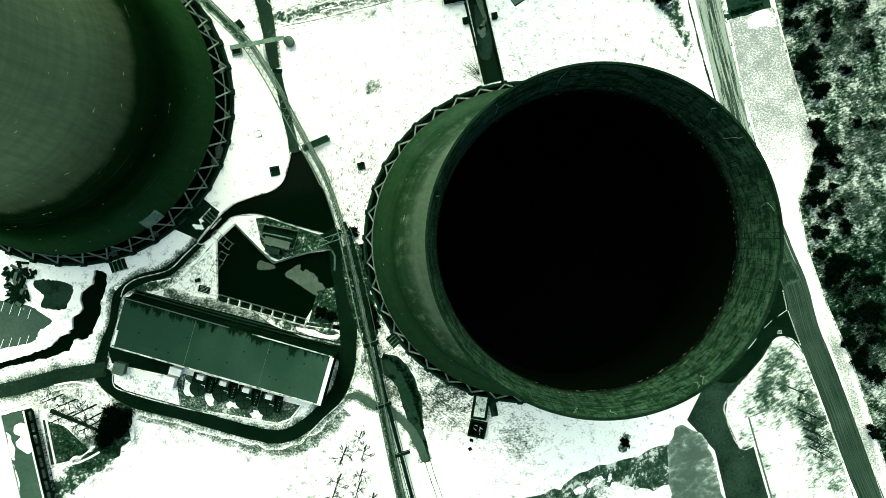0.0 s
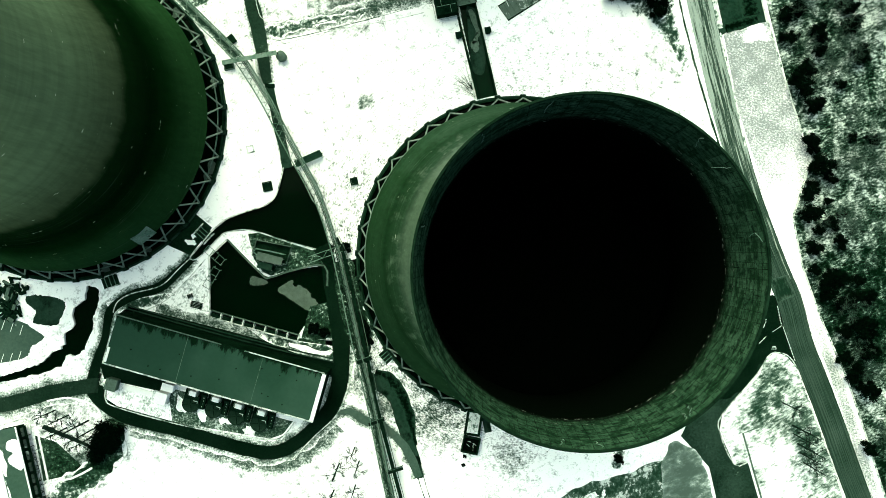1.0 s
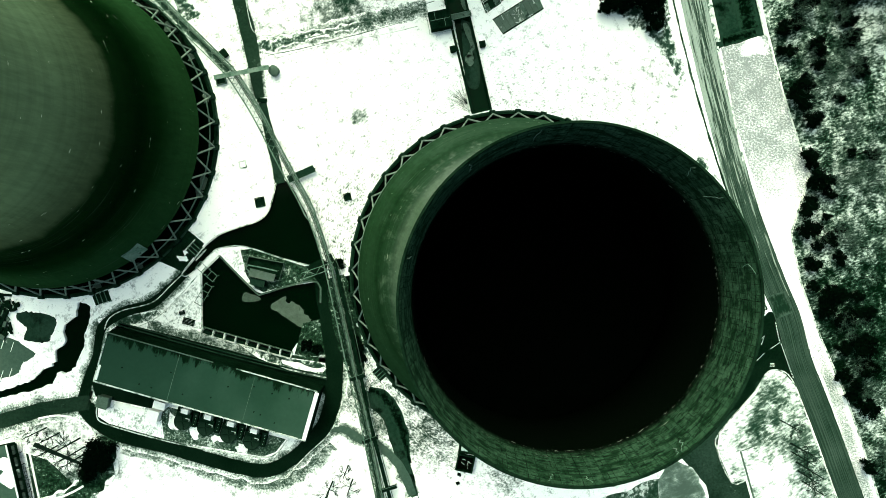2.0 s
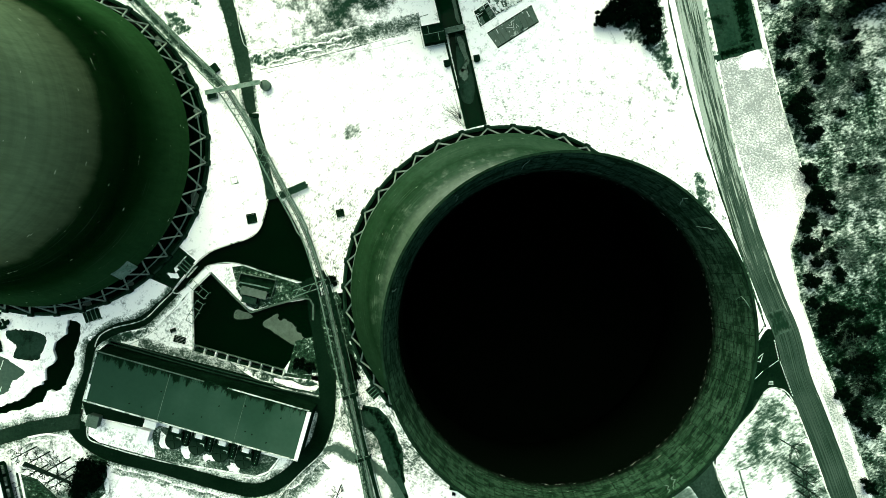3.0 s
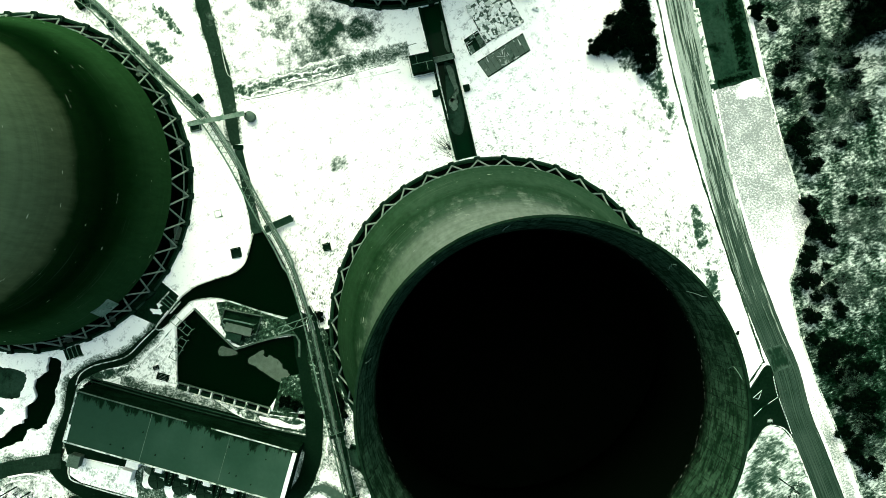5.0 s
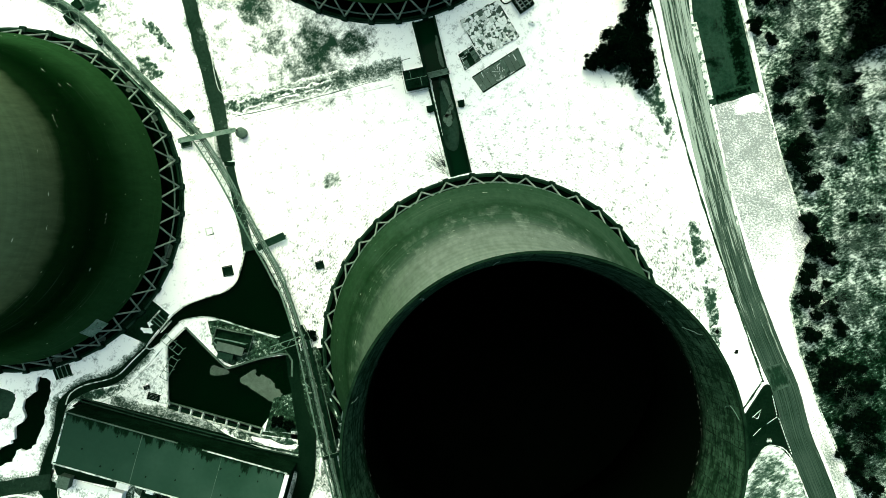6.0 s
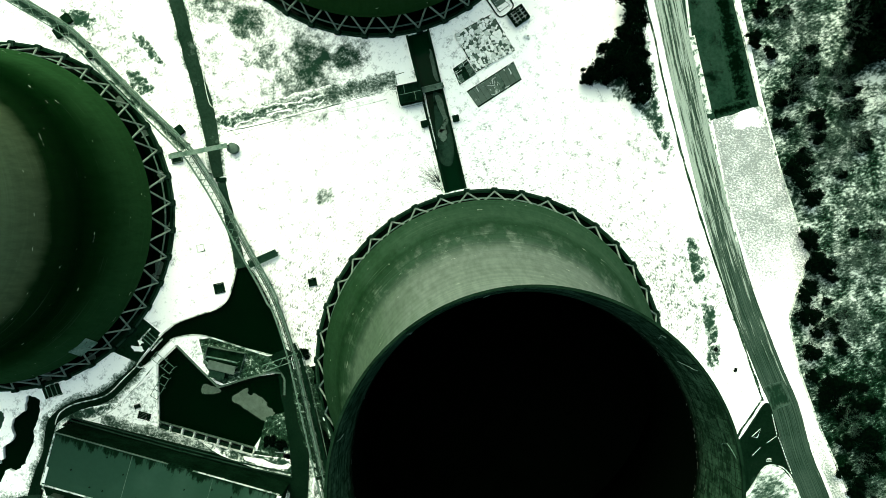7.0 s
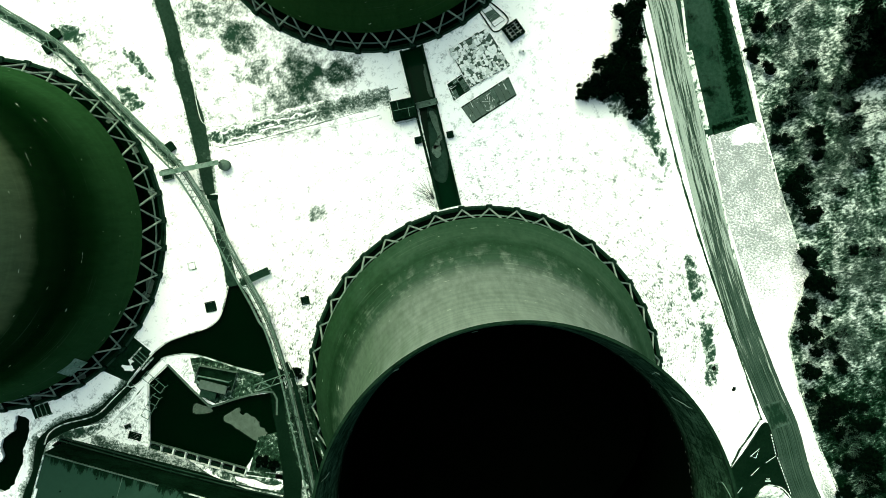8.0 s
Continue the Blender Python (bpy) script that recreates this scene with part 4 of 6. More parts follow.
lane("road", [(-21.8, -41.8, 3.0), (-20.0, -42.6, 3.0), (-17.5, -44.3, 3.0), (-15.6, -47.2, 3.0), (-14.6, -50.6, 3.0), (-13.3, -54.8, 2.8), (-11.6, -59.0, 2.0), (-10.4, -63.8, 1.4)], 3.0, 0.05, M_YARD, "curved worn road beside the pipe bridge", 0.0, 0.1)
solo("moss_strip", ribbon([(-20.5, -40.3, 1.4), (-17.5, -41.4, 2.4), (-15.4, -43.9, 2.6), (-14.0, -46.8, 2.6), (-12.9, -49.8, 2.2), (-12.1, -53.5, 1.4), (-11.4, -56.5, 0.6)], 2.6, -0.1, 0.054, 8, rough=0.12), M_MOSS, "black moss along the outer edge of the curved road", "moss", kind="structure")
lane("road", [(-28.8, -49.1, 1.0), (-25.9, -49.1, 1.4), (-23.0, -50.8, 1.8), (-19.6, -51.9, 1.5), (-17.1, -53.5, 1.6), (-14.2, -56.5, 1.8), (-12.3, -59.8, 2.0), (-10.8, -63.6, 1.6)], 1.6, 0.06, M_PARK, "narrow curved concrete path", 1.0)
for pts in ([(-11.0, -63.6), (-9.9, -67.0), (-8.3, -71.6)], [(-9.7, -63.6), (-8.7, -67.0), (-7.0, -71.6)]):
    solo("rut", ribbon(pts, 0.16, -0.1, 0.05, 6, rough=0.05), M_PARK, "thin worn rut running on from the path", "rut", "path ruts", "structure")

paved("junction", [(66.9, -23.4), (69.9, -25.9), (72.5, -30.9), (76.8, -41.0), (72.5, -38.7), (68.2, -35.6), (64.1, -41.0), (56.7, -49.6), (56.1, -53.4), (59.4, -60.7), (62.4, -60.0), (66.5, -73.9), (56.8, -73.9), (53.8, -61.3), (47.5, -54.4), (51.0, -47.4), (58.4, -36.4)], 0.034, M_SIDEROAD, "worn green-grey side road with gravel", 0, "road")
paved("junction", ragged([(66.9, -23.4), (69.9, -25.9), (72.5, -30.9), (76.0, -39.7), (72.5, -38.5), (68.0, -35.6), (64.1, -40.5), (59.8, -45.1), (55.4, -46.1), (53.7, -43.0), (58.4, -36.4)], 0.3, 3, 15), 0.04, M_ASPHALT, "dark asphalt mouth of the side road", 0, "road")
paved("traffic_island", [(68.4, -35.8), (70.7, -36.4), (72.8, -38.7), (75.1, -44.1), (77.4, -51.0), (81.0, -59.9), (85.4, -73.7), (67.3, -73.8), (62.9, -60.1), (59.5, -60.6), (56.4, -53.4), (57.0, -50.0), (60.8, -45.6), (64.8, -41.0), (66.6, -37.0)], 0.14, M_ISLAND,
      "pale grassy island with bare bushes and a raised kerb", 0, "ground")
paved("yard", [(48.2, 72.1), (57.4, 72.0), (60.6, 59.4), (63.3, 48.5), (66.0, 37.6), (63.6, 37.1), (60.4, 35.8), (57.3, 35.3), (55.5, 34.2), (52.3, 46.8), (50.5, 52.6)], 0.045, M_YARD, "dark mossy asphalt compound", 0)
for pts, wide in (([(55.6, 72.0), (58.4, 59.4), (61.0, 48.5), (62.9, 40.5)], 3.6), ([(60.1, 52.5), (61.2, 46.8), (62.4, 41.0), (62.8, 39.0)], 4.4), ([(56.9, 36.0), (60.1, 37.1), (64.1, 38.3)], 2.2)):
    solo("moss_strip", ribbon(pts, wide, -0.1, 0.05 + 0.001 * wide, 8), M_MOSS, "black moss creeping over the compound edge", "moss", kind="structure")
soft_patch("yard", ragged([(44.7, -56.9), (46.8, -55.6), (50.6, -57.8), (52.7, -60.7), (54.0, -65.3), (55.6, -70.8), (57.0, -77.0), (43.0, -77.0), (43.9, -71.2), (43.2, -62.4)], 0.2, 3, 8), 0.045, M_CARPARK, "worn grey hardstanding with pale bare spots", "pavement", 0.78)
paved("yard", ragged([(-113.2, -27.5), (-104.9, -27.9), (-102.5, -28.3), (-97.9, -29.4), (-95.4, -31.0), (-93.5, -32.7), (-96.2, -34.6), (-97.5, -36.9), (-102.5, -38.2), (-113.2, -39.4)], 0.07, 7, 3), 0.03, M_PARK, "grey-green car park with faded bay lines", 0)
paved("yard", ragged([(-97.5, -23.7), (-95.4, -23.3), (-92.5, -23.5), (-89.6, -24.3), (-88.8, -26.0), (-90.0, -28.5), (-91.3, -30.0), (-95.8, -29.4), (-95.4, -26.9), (-97.3, -25.2)], 0.09, 7, 4), 0.032, M_YARD, "small dark mossy asphalt pad", 0)
# alley asphalt, with the shade beside the building put into its dark colour
paved("alley", [(-77.0, -27.4), (-74.7, -25.6), (-52.6, -31.2), (-29.8, -37.4), (-29.8, -41.5), (-31.3, -40.3)], 0.035, M_ASPHALT, "narrow asphalt alley behind the long building, its shade painted in dark", 0)
paved("apron", [(-35.4, -13.5), (-33.6, -12.95), (-30.9, -11.55), (-29.4, -12.4), (-30.4, -17.0), (-32.2, -16.6)], 0.042, M_ASPHALT, "dark asphalt corner beside the pond outlet", 0)
kerb("pond_wall", [(-38.6, 5.7), (-36.5, 3.1), (-34.2, -1.3), (-32.1, -6.1), (-30.8, -11.4)], 0.18, 0.2, M_KERB, "thin pale coping along the pond under the bridge", 3)
paved("apron", [(-61.3, -4.3), (-56.5, -8.3), (-61.3, -14.4), (-67.9, -11.5)], 0.04, M_DARKCON, "dark wet concrete apron at the tower outlet", 0)

# kerbs, ditches and edge lines
solo("verge_drain", ribbon([(42.5, 60.1), (44.6, 52.1), (47.0, 40.8), (50.8, 26.1), (55.9, 9.6), (61.5, -6.9), (66.4, -21.1), (66.4, -22.8), (62.6, -28.5), (59.7, -34.2)], 0.4, -0.1, 0.07, 24, rough=0.07), M_SCRUB, "dark overgrown drain along the road", "drain", kind="structure")
kerb("kerb", [(65.8, 39.6), (71.0, 22.6), (76.1, 6.9), (72.2, -5.5), (74.2, -16.0)] + [(78.4, -27.7), (84.5, -41.4), (88.7, -53.9), (92.3, -65.2), (96.4, -77.5)], 0.35, 0.12, M_KERB, "pale edging along the wood", 0)
kerb("kerb", [(52.3, 51.9), (53.8, 45.3), (55.9, 36.1)], 1.1, 0.14, M_KERB, "broad pale kerb beside the dark compound", 0)
kerb("kerb", [(50.8, 62.3), (51.6, 55.5), (52.0, 51.9)], 0.5, 0.14, M_KERB, "pale kerb beside the dark compound", 0)
kerb("kerb", [(68.4, -35.7), (66.7, -36.8), (64.1, -41.0), (56.7, -49.6), (56.1, -53.4), (59.4, -60.7), (62.6, -60.1)], 0.25, 0.16, M_KERB, "pale kerb of the grassy island", 3)
kerb("kerb", [(68.4, -35.7), (71.0, -36.3), (73.0, -38.7), (75.2, -44.1), (77.6, -51.0), (81.2, -59.9), (85.6, -73.7)], 0.22, 0.16, M_KERB, "pale kerb of the grassy island", 3)
kerb("kerb", [(66.8, -72.6), (61.3, -53.8), (65.6, -52.1)], 0.4, 0.18, M_GREY, "edge of an old concrete slab on the island", 0)
kerb("kerb", [(-79.8, -43.2), (-80.0, -46.3), (-77.4, -48.1), (-64.1, -51.8), (-52.6, -54.0), (-43.7, -55.2), (-40.6, -54.2), (-38.4, -51.4)], 0.22, 0.16, M_KERB, "pale kerb round the cooling plant", 4)
kerb("kerb", [(-61.3, -15.0), (-64.1, -17.7), (-67.9, -21.2), (-74.2, -22.9), (-77.3, -24.7), (-78.3, -27.1)], 0.22, 0.16, M_KERB, "pale kerb along the service loop", 4)
kerb("kerb", [(-58.0, -15.3), (-62.2, -20.1), (-66.6, -24.3), (-70.9, -26.5)], 0.22, 0.16, M_KERB, "pale kerb along the service loop", 4)
kerb("kerb", [(-92.9, -46.7), (-88.4, -46.0), (-84.2, -46.9), (-81.7, -48.5), (-80.9, -51.0), (-81.9, -54.8), (-83.2, -57.3)], 0.4, 0.14, M_WHITE, "pale kerb round the grass plot", 6)
kerb("kerb", [(-106.6, -53.3), (-105.0, -52.7), (-101.2, -51.5), (-98.1, -50.7), (-96.7, -51.5), (-96.3, -54.0)], 0.2, 0.14, M_KERB, "pale kerb beside the shed end", 3)
kerb("kerb", [(-95.0, -53.3), (-92.6, -64.8), (-87.5, -63.8), (-85.1, -62.7), (-83.0, -61.5)], 0.45, 0.14, M_WHITE, "pale kerb of the mossy triangle", 0)
kerb("kerb", [(-24.8, -35.1), (-26.6, -44.0), (-29.0, -49.7), (-33.6, -54.2), (-39.9, -60.6)], 0.25, 0.12, M_KERB, "pale kerb beside the service loop", 4)
kerb("kerb", [(-42.6, 31.7), (-30.0, 35.2), (-17.4, 37.5), (-9.8, 39.3)], 0.12, 0.08, M_KERB, "faint grey edging across the field", 4)

kerb("kerb", [(55.8, 35.1), (59.0, 21.5), (61.5, 10.0)], 0.35, 0.1, M_KERB, "pale kerb between the road and the field", 2)
kerb("kerb", [(57.5, 72.0), (60.7, 59.4), (63.5, 48.5), (66.1, 37.6)], 0.3, 0.14, M_KERB, "pale kerb between the compound and the wood", 3)
for pts in ([(72.5, -38.7), (77.4, -51.0), (81.0, -59.9), (85.4, -72.5)], [(76.2, -30.9), (80.4, -39.9), (84.4, -51.9), (90.2, -68.0), (92.1, -73.7)]):
    solo("edge_line", ribbon(pts, 0.12, 0.03, 0.058, 5), M_KERB, "thin pale worn line along the road edge", "road marking", "edge lines", "structure")
soft_patch("wet_patch", [(67.0, -19.6), (70.8, -18.5), (73.0, -23.1), (68.9, -24.7)], 0.056, M_WET, "dark wet patch across the road", "pavement")

# road markings at the junction
MARK = [(68.9, -25.6), (69.8, -29.6)]
for k in range(2):
    for i in range(7):
        t = i / 6.5
        a = np.array(MARK[0]) * (1 - t) + np.array(MARK[1]) * t + np.array((0.55 * k, 0.0))
        solo("give_way_dash", block(0.17, 0.36, 0.004, a[0], a[1], 0.043, 14, 0), M_PAINT, "faded white give-way dash", "road marking", "give-way dashes", "structure")
EDGE = [(70.2, -30.3), (72.8, -37.4)]
for i in range(12):
    t = i / 11.0
    a = np.array(EDGE[0]) * (1 - t) + np.array(EDGE[1]) * t
    solo("edge_dash", block(0.14, 0.4, 0.004, a[0], a[1], 0.052, 16, 0), M_PAINT, "faded white road edge dash", "road marking", "edge dashes", "structure")
CENTRE = [(69.8, -29.8), (67.8, -31.2), (66.4, -32.2), (64.8, -33.8), (63.0, -36.2), (61.2, -38.5)]
for a, b in zip(CENTRE[::2], CENTRE[1::2]):
    solo("centre_line", ribbon([a, b], 0.1, 0.03, 0.045, 0), M_PAINT, "faded white centre line dash", "road marking", "centre line dashes", "structure")
ARROW = [(66.5, -28.3), (64.7, -29.9), (65.8, -30.2)]
solo("give_way_triangle", ribbon(ARROW, 0.16, 0.03, 0.045, 0, True), M_PAINT, "faded white triangle painted on the asphalt", "road marking", kind="structure")
STEPS = (68.2, -34.9)
for i in range(3):
    solo("rumble_bar", block(1.15 - 0.15 * i, 0.1, 0.03, STEPS[0], STEPS[1] - 0.1 + 0.27 * i, 0.038, 0, 0.005), M_PAINT, "white bar painted before the island", "road marking", "white bars", "structure")
BAYS = [(-104.4, -29.4), (-102.5, -29.9), (-100.6, -30.4), (-98.5, -31.0), (-104.5, -37.5), (-102.7, -37.3), (-100.8, -37.2), (-98.9, -36.7)]
for x, y in BAYS:
    solo("bay_line", block(0.12, 2.2, 0.004, x, y, 0.032, -18, 0), M_PAINT, "faded white parking bay line", "road marking", "bay lines", "structure")


# ---- cooling towers ----
THROAT, WAIST, SPREAD, TOP, FOOT = 72.0, 20.0, 49.4, 89.6, 6.6


def shell_radius(z):
    return WAIST * math.sqrt(1 + ((z - THROAT) / SPREAD) ** 2)


def shell_mesh():
    """The hyperbolic shell: outer and inner face, a thick lintel ring below and a stiffened rim on top."""
    n, rows = 160, 46
    prof = [(shell_radius(FOOT) - 0.9, FOOT, 0), (shell_radius(FOOT) + 0.12, FOOT, 0), (shell_radius(FOOT + 1.2) + 0.1, FOOT + 1.2, 0)]
    for i in range(1, rows):
        z = FOOT + 1.2 + (TOP - 1.1 - FOOT - 1.2) * i / (rows - 1)
        prof.append((shell_radius(z), z, 0))
    prof += [(shell_radius(TOP) + 0.08, TOP - 0.7, 0), (shell_radius(TOP) + 0.08, TOP, 0), (shell_radius(TOP) - 0.22, TOP, 2), (shell_radius(TOP) - 0.26, TOP - 0.3, 2)]
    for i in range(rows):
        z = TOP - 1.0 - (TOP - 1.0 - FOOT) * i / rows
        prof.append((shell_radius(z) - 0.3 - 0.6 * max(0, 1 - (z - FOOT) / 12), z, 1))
    verts = [(r * math.cos(2 * math.pi * k / n), r * math.sin(2 * math.pi * k / n), z) for r, z, s in prof for k in range(n)]
    faces, slots, uvs = [], [], []
    p = len(prof)
    for i in range(p):
        j = (i + 1) % p
        for k in range(n):
            q = (k + 1) % n
            faces.append((i * n + k, i * n + q, j * n + q, j * n + k))
            slots.append(prof[j][2] if j else 1)
            a, b = 2 * math.pi * k / n * 20, 2 * math.pi * (k + 1) / n * 20
            uvs += [(a, prof[i][1]), (b, prof[i][1]), (b, prof[j][1]), (a, prof[j][1])]
    me = bpy.data.meshes.new("shell")
    me.from_pydata(verts, [], faces)
    lay = me.uv_layers.new(name="UVMap")
    lay.data.foreach_set("uv", np.array(uvs, float).ravel())
    me.polygons.foreach_set("material_index", slots)
    crisp = {i for i in range(p) if 2 in (prof[i][2], prof[(i + 1) % p][2]) or i < 3 or i == p - 1}
    me.polygons.foreach_set("use_smooth", [i not in crisp for i in range(p) for k in range(n)])
    me.materials.append(M_SHELL_OUT)
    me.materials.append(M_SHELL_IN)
    me.materials.append(M_RIM)
    me.update()
    return me


def tower():
    t = thing("cooling_tower", (0, 0), "huge grey concrete cooling tower with a waisted shell", "cooling tower", group="cooling towers")
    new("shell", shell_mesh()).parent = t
    part("basin_wall", ribbon(ring((0, 0), 35.2), 0.45, -1.6, 0.7, 0, True), M_DARKCON, t, "damp dark concrete basin wall")
    part("walkway", ribbon(ring((0, 0), 35.62), 0.4, -0.3, 0.3, 0, True), M_YARD, t, "mossy grey walkway round the basin")
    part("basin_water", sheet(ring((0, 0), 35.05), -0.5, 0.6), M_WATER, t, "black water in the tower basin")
    # added drum: shuts out light from below and paints the depth black
    part("packing", drum(bmesh.new(), 0, 0, -0.6, 32.35, 7.9, 96), M_NEARBLACK, t, "black drum added to keep the tower's inside dark")
    part("ring_main", ribbon(ring((0, 0), 33.9), 0.28, 0.0, 0.28, 0, True), M_STEEL, t, "grey pipe running round the basin")
    pads, n = [], 40
    leg_mesh = pad_mesh = None
    for i in range(n):
        a = 2 * math.pi * (i + 0.5) / n
        turn = pose(0, 0, 0, 0, 0, math.degrees(a))
        if pad_mesh is None:
            pad_mesh = part("footing", block(1.4, 1.3, 2.5, 35.35, 0, -1.5, 0, 0.12), M_YARD, t)
            pad_mesh.matrix_basis = turn
            foot = Vector((35.2, 0, 0.9))
            for s in (-1, 1):
                b = math.pi / n * s * 0.96
                bm = bar(bmesh.new(), foot, (32.9 * math.cos(b), 32.9 * math.sin(b), FOOT + 0.2), 0.34, 0.34)
                bmesh.ops.bevel(bm, geom=bm.edges[:], offset=0.06, segments=1, affect="EDGES")
                leg = part("leg", bm, M_LEG, t)
                leg.matrix_basis = turn
                pads.append(leg.data)
            pad_data = pad_mesh.data
        else:
            for nm, me in (("footing", pad_data), ("leg", pads[0]), ("leg", pads[1])):
                o = new(nm, me)
                o.parent, o.matrix_basis = t, turn
    return t


first = tower()
first.matrix_basis = pose(*TOWERS[0], 0)
second = copy_thing(first, pose(*TOWERS[1], 0, 0, 0, 3.0))
for o in second.children:
    if o.data and o.data.name.startswith("shell"):
        o.data = o.data.copy()
        o.data.materials[0] = M_SHELL_PALE
third = copy_thing(first, pose(*TOWERS[2], 0, 0, 0, 1.5))
for o in third.children:
    if o.data and o.data.name.startswith("shell"):
        o.data = o.data.copy()
        o.data.materials[0] = M_SHELL_MOSS
# loose cables hanging inside the rim of the second tower
rnd = random.Random(11)
for ang, ln in ((102.5, 5.0), (128, 4.0), (50, 3.5), (37, 4.5), (10, 3.0), (-55, 2.4), (-57, 1.8), (-86, 2.0), (165, 2.6), (-100, 2.2)):
    path, z, a = [], TOP - 0.4, radians(ang - 3.0)
    for i in range(9):
        r = shell_radius(z) - 0.45
        path.append(Vector((r * math.cos(a), r * math.sin(a), z)))
        z -= ln / 8
        a += rnd.uniform(-0.012, 0.018)
    bm = swept(path, 0.045, 0.045, 5)
    part("cable", bm, M_STEEL, next(o for o in second.children if o.name.startswith("shell")), "pale loose cable hanging inside the rim")

# a mesh repair panel and debris on and under the first tower
th = radians(-51.6)
rp = shell_radius(8.6) + 0.2
q = part("repair_panel", block(0.12, 4.4, 3.8, 0, 0, -1.9, 0, 0.03), M_STEEL, next(o for o in first.children if o.name.startswith("shell")), "pale mesh repair panel fixed to the shell")
q.matrix_basis = Matrix.Translation((rp * math.cos(th), rp * math.sin(th), 8.6)) @ Euler((0, radians(-27), th)).to_matrix().to_4x4()
for ang, rr, sz in ((14, 33.9, 1.1), (-4, 34.2, 1.0), (-18, 34.0, 1.7), (-22, 33.8, 1.3), (30, 34.1, 1.0), (44, 34.0, 1.2), (-58, 34.4, 1.2), (-75, 34.2, 1.5)):
    a = radians(ang)
    part("debris", sheet(ragged([(rr * math.cos(a) + sz * u, rr * math.sin(a) + sz * v) for u, v in ((-0.5, -0.8), (0.5, -0.7), (0.6, 0.6), (-0.4, 0.8))], 0.18, 3, ang), -0.35, 0.3), M_GREYYARD, first, "pale silt bank in the basin")

# barred sluices where the basins drain
for p, turn, w0, d0 in (((-17.9, -36.6), -48, 2.8, 2.6), ((-78.9, -20.2), 20, 3.6, 2.4), ((-58.4, -9.7), 48, 3.0, 3.0)):
    t = thing("basin_sluice", p, "dark barred sluice beside the tower basin", "sluice", turn=turn)
    part("pit", block(w0, d0, 0.2, 0, 0, -0.1, 0, 0.02), M_DARKCON, t)
    for i in range(3):
        part("bar", block(0.14, d0 + 0.3, 0.14, (i - 1) * w0 * 0.27, 0, 0.25, 0, 0), M_STEEL, t)
    for s in (-1, 1):
        part("sill", block(w0 + 0.3, 0.25, 0.4, 0, s * (d0 / 2 + 0.1), -0.1, 0, 0.02), M_KERB, t)
# ---- long building ----
H_ROOF = 8.5
ROOF = [(-74.4, -26.8), (-30.1, -39.3), (-33.2, -49.7), (-77.8, -37.1)]


def long_building():
    nw, ne, se, sw = (Vector((*p, 0)) for p in ROOF)
    mid = (nw + ne + se + sw) / 4
    ux = ((ne - nw) + (se - sw)).normalized()
    ang = math.degrees(math.atan2(ux.y, ux.x))
    ln, wd = ((ne - nw).length + (se - sw).length) / 2, ((nw - sw).length + (ne - se).length) / 2
    b = thing("pump_house", mid, "long flat-roofed building with a dark green felt roof", "building", turn=ang)
    bm = bmesh.new()
    for x, y, w0, d0 in ((0, wd / 2 - 0.2, ln, 0.4), (0, -wd / 2 + 0.2, ln, 0.4), (ln / 2 - 0.2, 0, 0.4, wd - 0.8), (-ln / 2 + 0.2, 0, 0.4, wd - 0.8)):
        area(bm, w0, d0, H_ROOF - 0.4, x, y, -0.3)
    part("wall", bm, M_DARKCON, b, "dark brick walls")
    top = part("roof", block(ln - 0.3, wd - 0.3, 0.35, 0, 0, H_ROOF - 0.5, 0, 0), M_ROOF, b, "dark green bitumen felt roof with seams")
    for nm, x, y, w0, d0, m in (("parapet", 0, -wd / 2 + 0.14, ln, 0.28, M_KERB), ("parapet", -ln / 2 + 0.14, 0, 0.28, wd - 0.6, M_KERB),
                                ("parapet", ln * 0.05 - ln / 2 + ln * 0.2, wd / 2 - 0.12, ln * 0.5, 0.2, M_GREY),
                                ("coping", ln / 2 - 0.42, 0, 0.84, wd - 0.58, M_WHITE), ("coping", ln * 0.3, wd / 2 - 0.1, ln * 0.38, 0.2, M_KERB), ("coping", -ln / 2 + 0.5, -wd * 0.3, 0.5, wd * 0.3, M_WHITE)):
        part(nm, block(w0, d0, 0.45, x, y, H_ROOF - 0.4, 0, 0.04), m, b, "white painted coping" if m is M_WHITE else "pale stone coping")
    for x in (-ln * 0.155, ln * 0.2):
        part("roof_seam", block(0.1, wd - 1.0, 0.03, x, 0, H_ROOF - 0.15, 0, 0), M_GREY, top, "pale seam across the roof")
    rnd = random.Random(4)
    for i in range(14):
        part("roof_vent", drum(bmesh.new(), rnd.uniform(-0.45, 0.45) * ln, rnd.uniform(-0.38, 0.36) * wd, H_ROOF - 0.15, 0.14, 0.3, 8), M_DARKSTEEL, top)
    return ang


B_ANG = long_building()


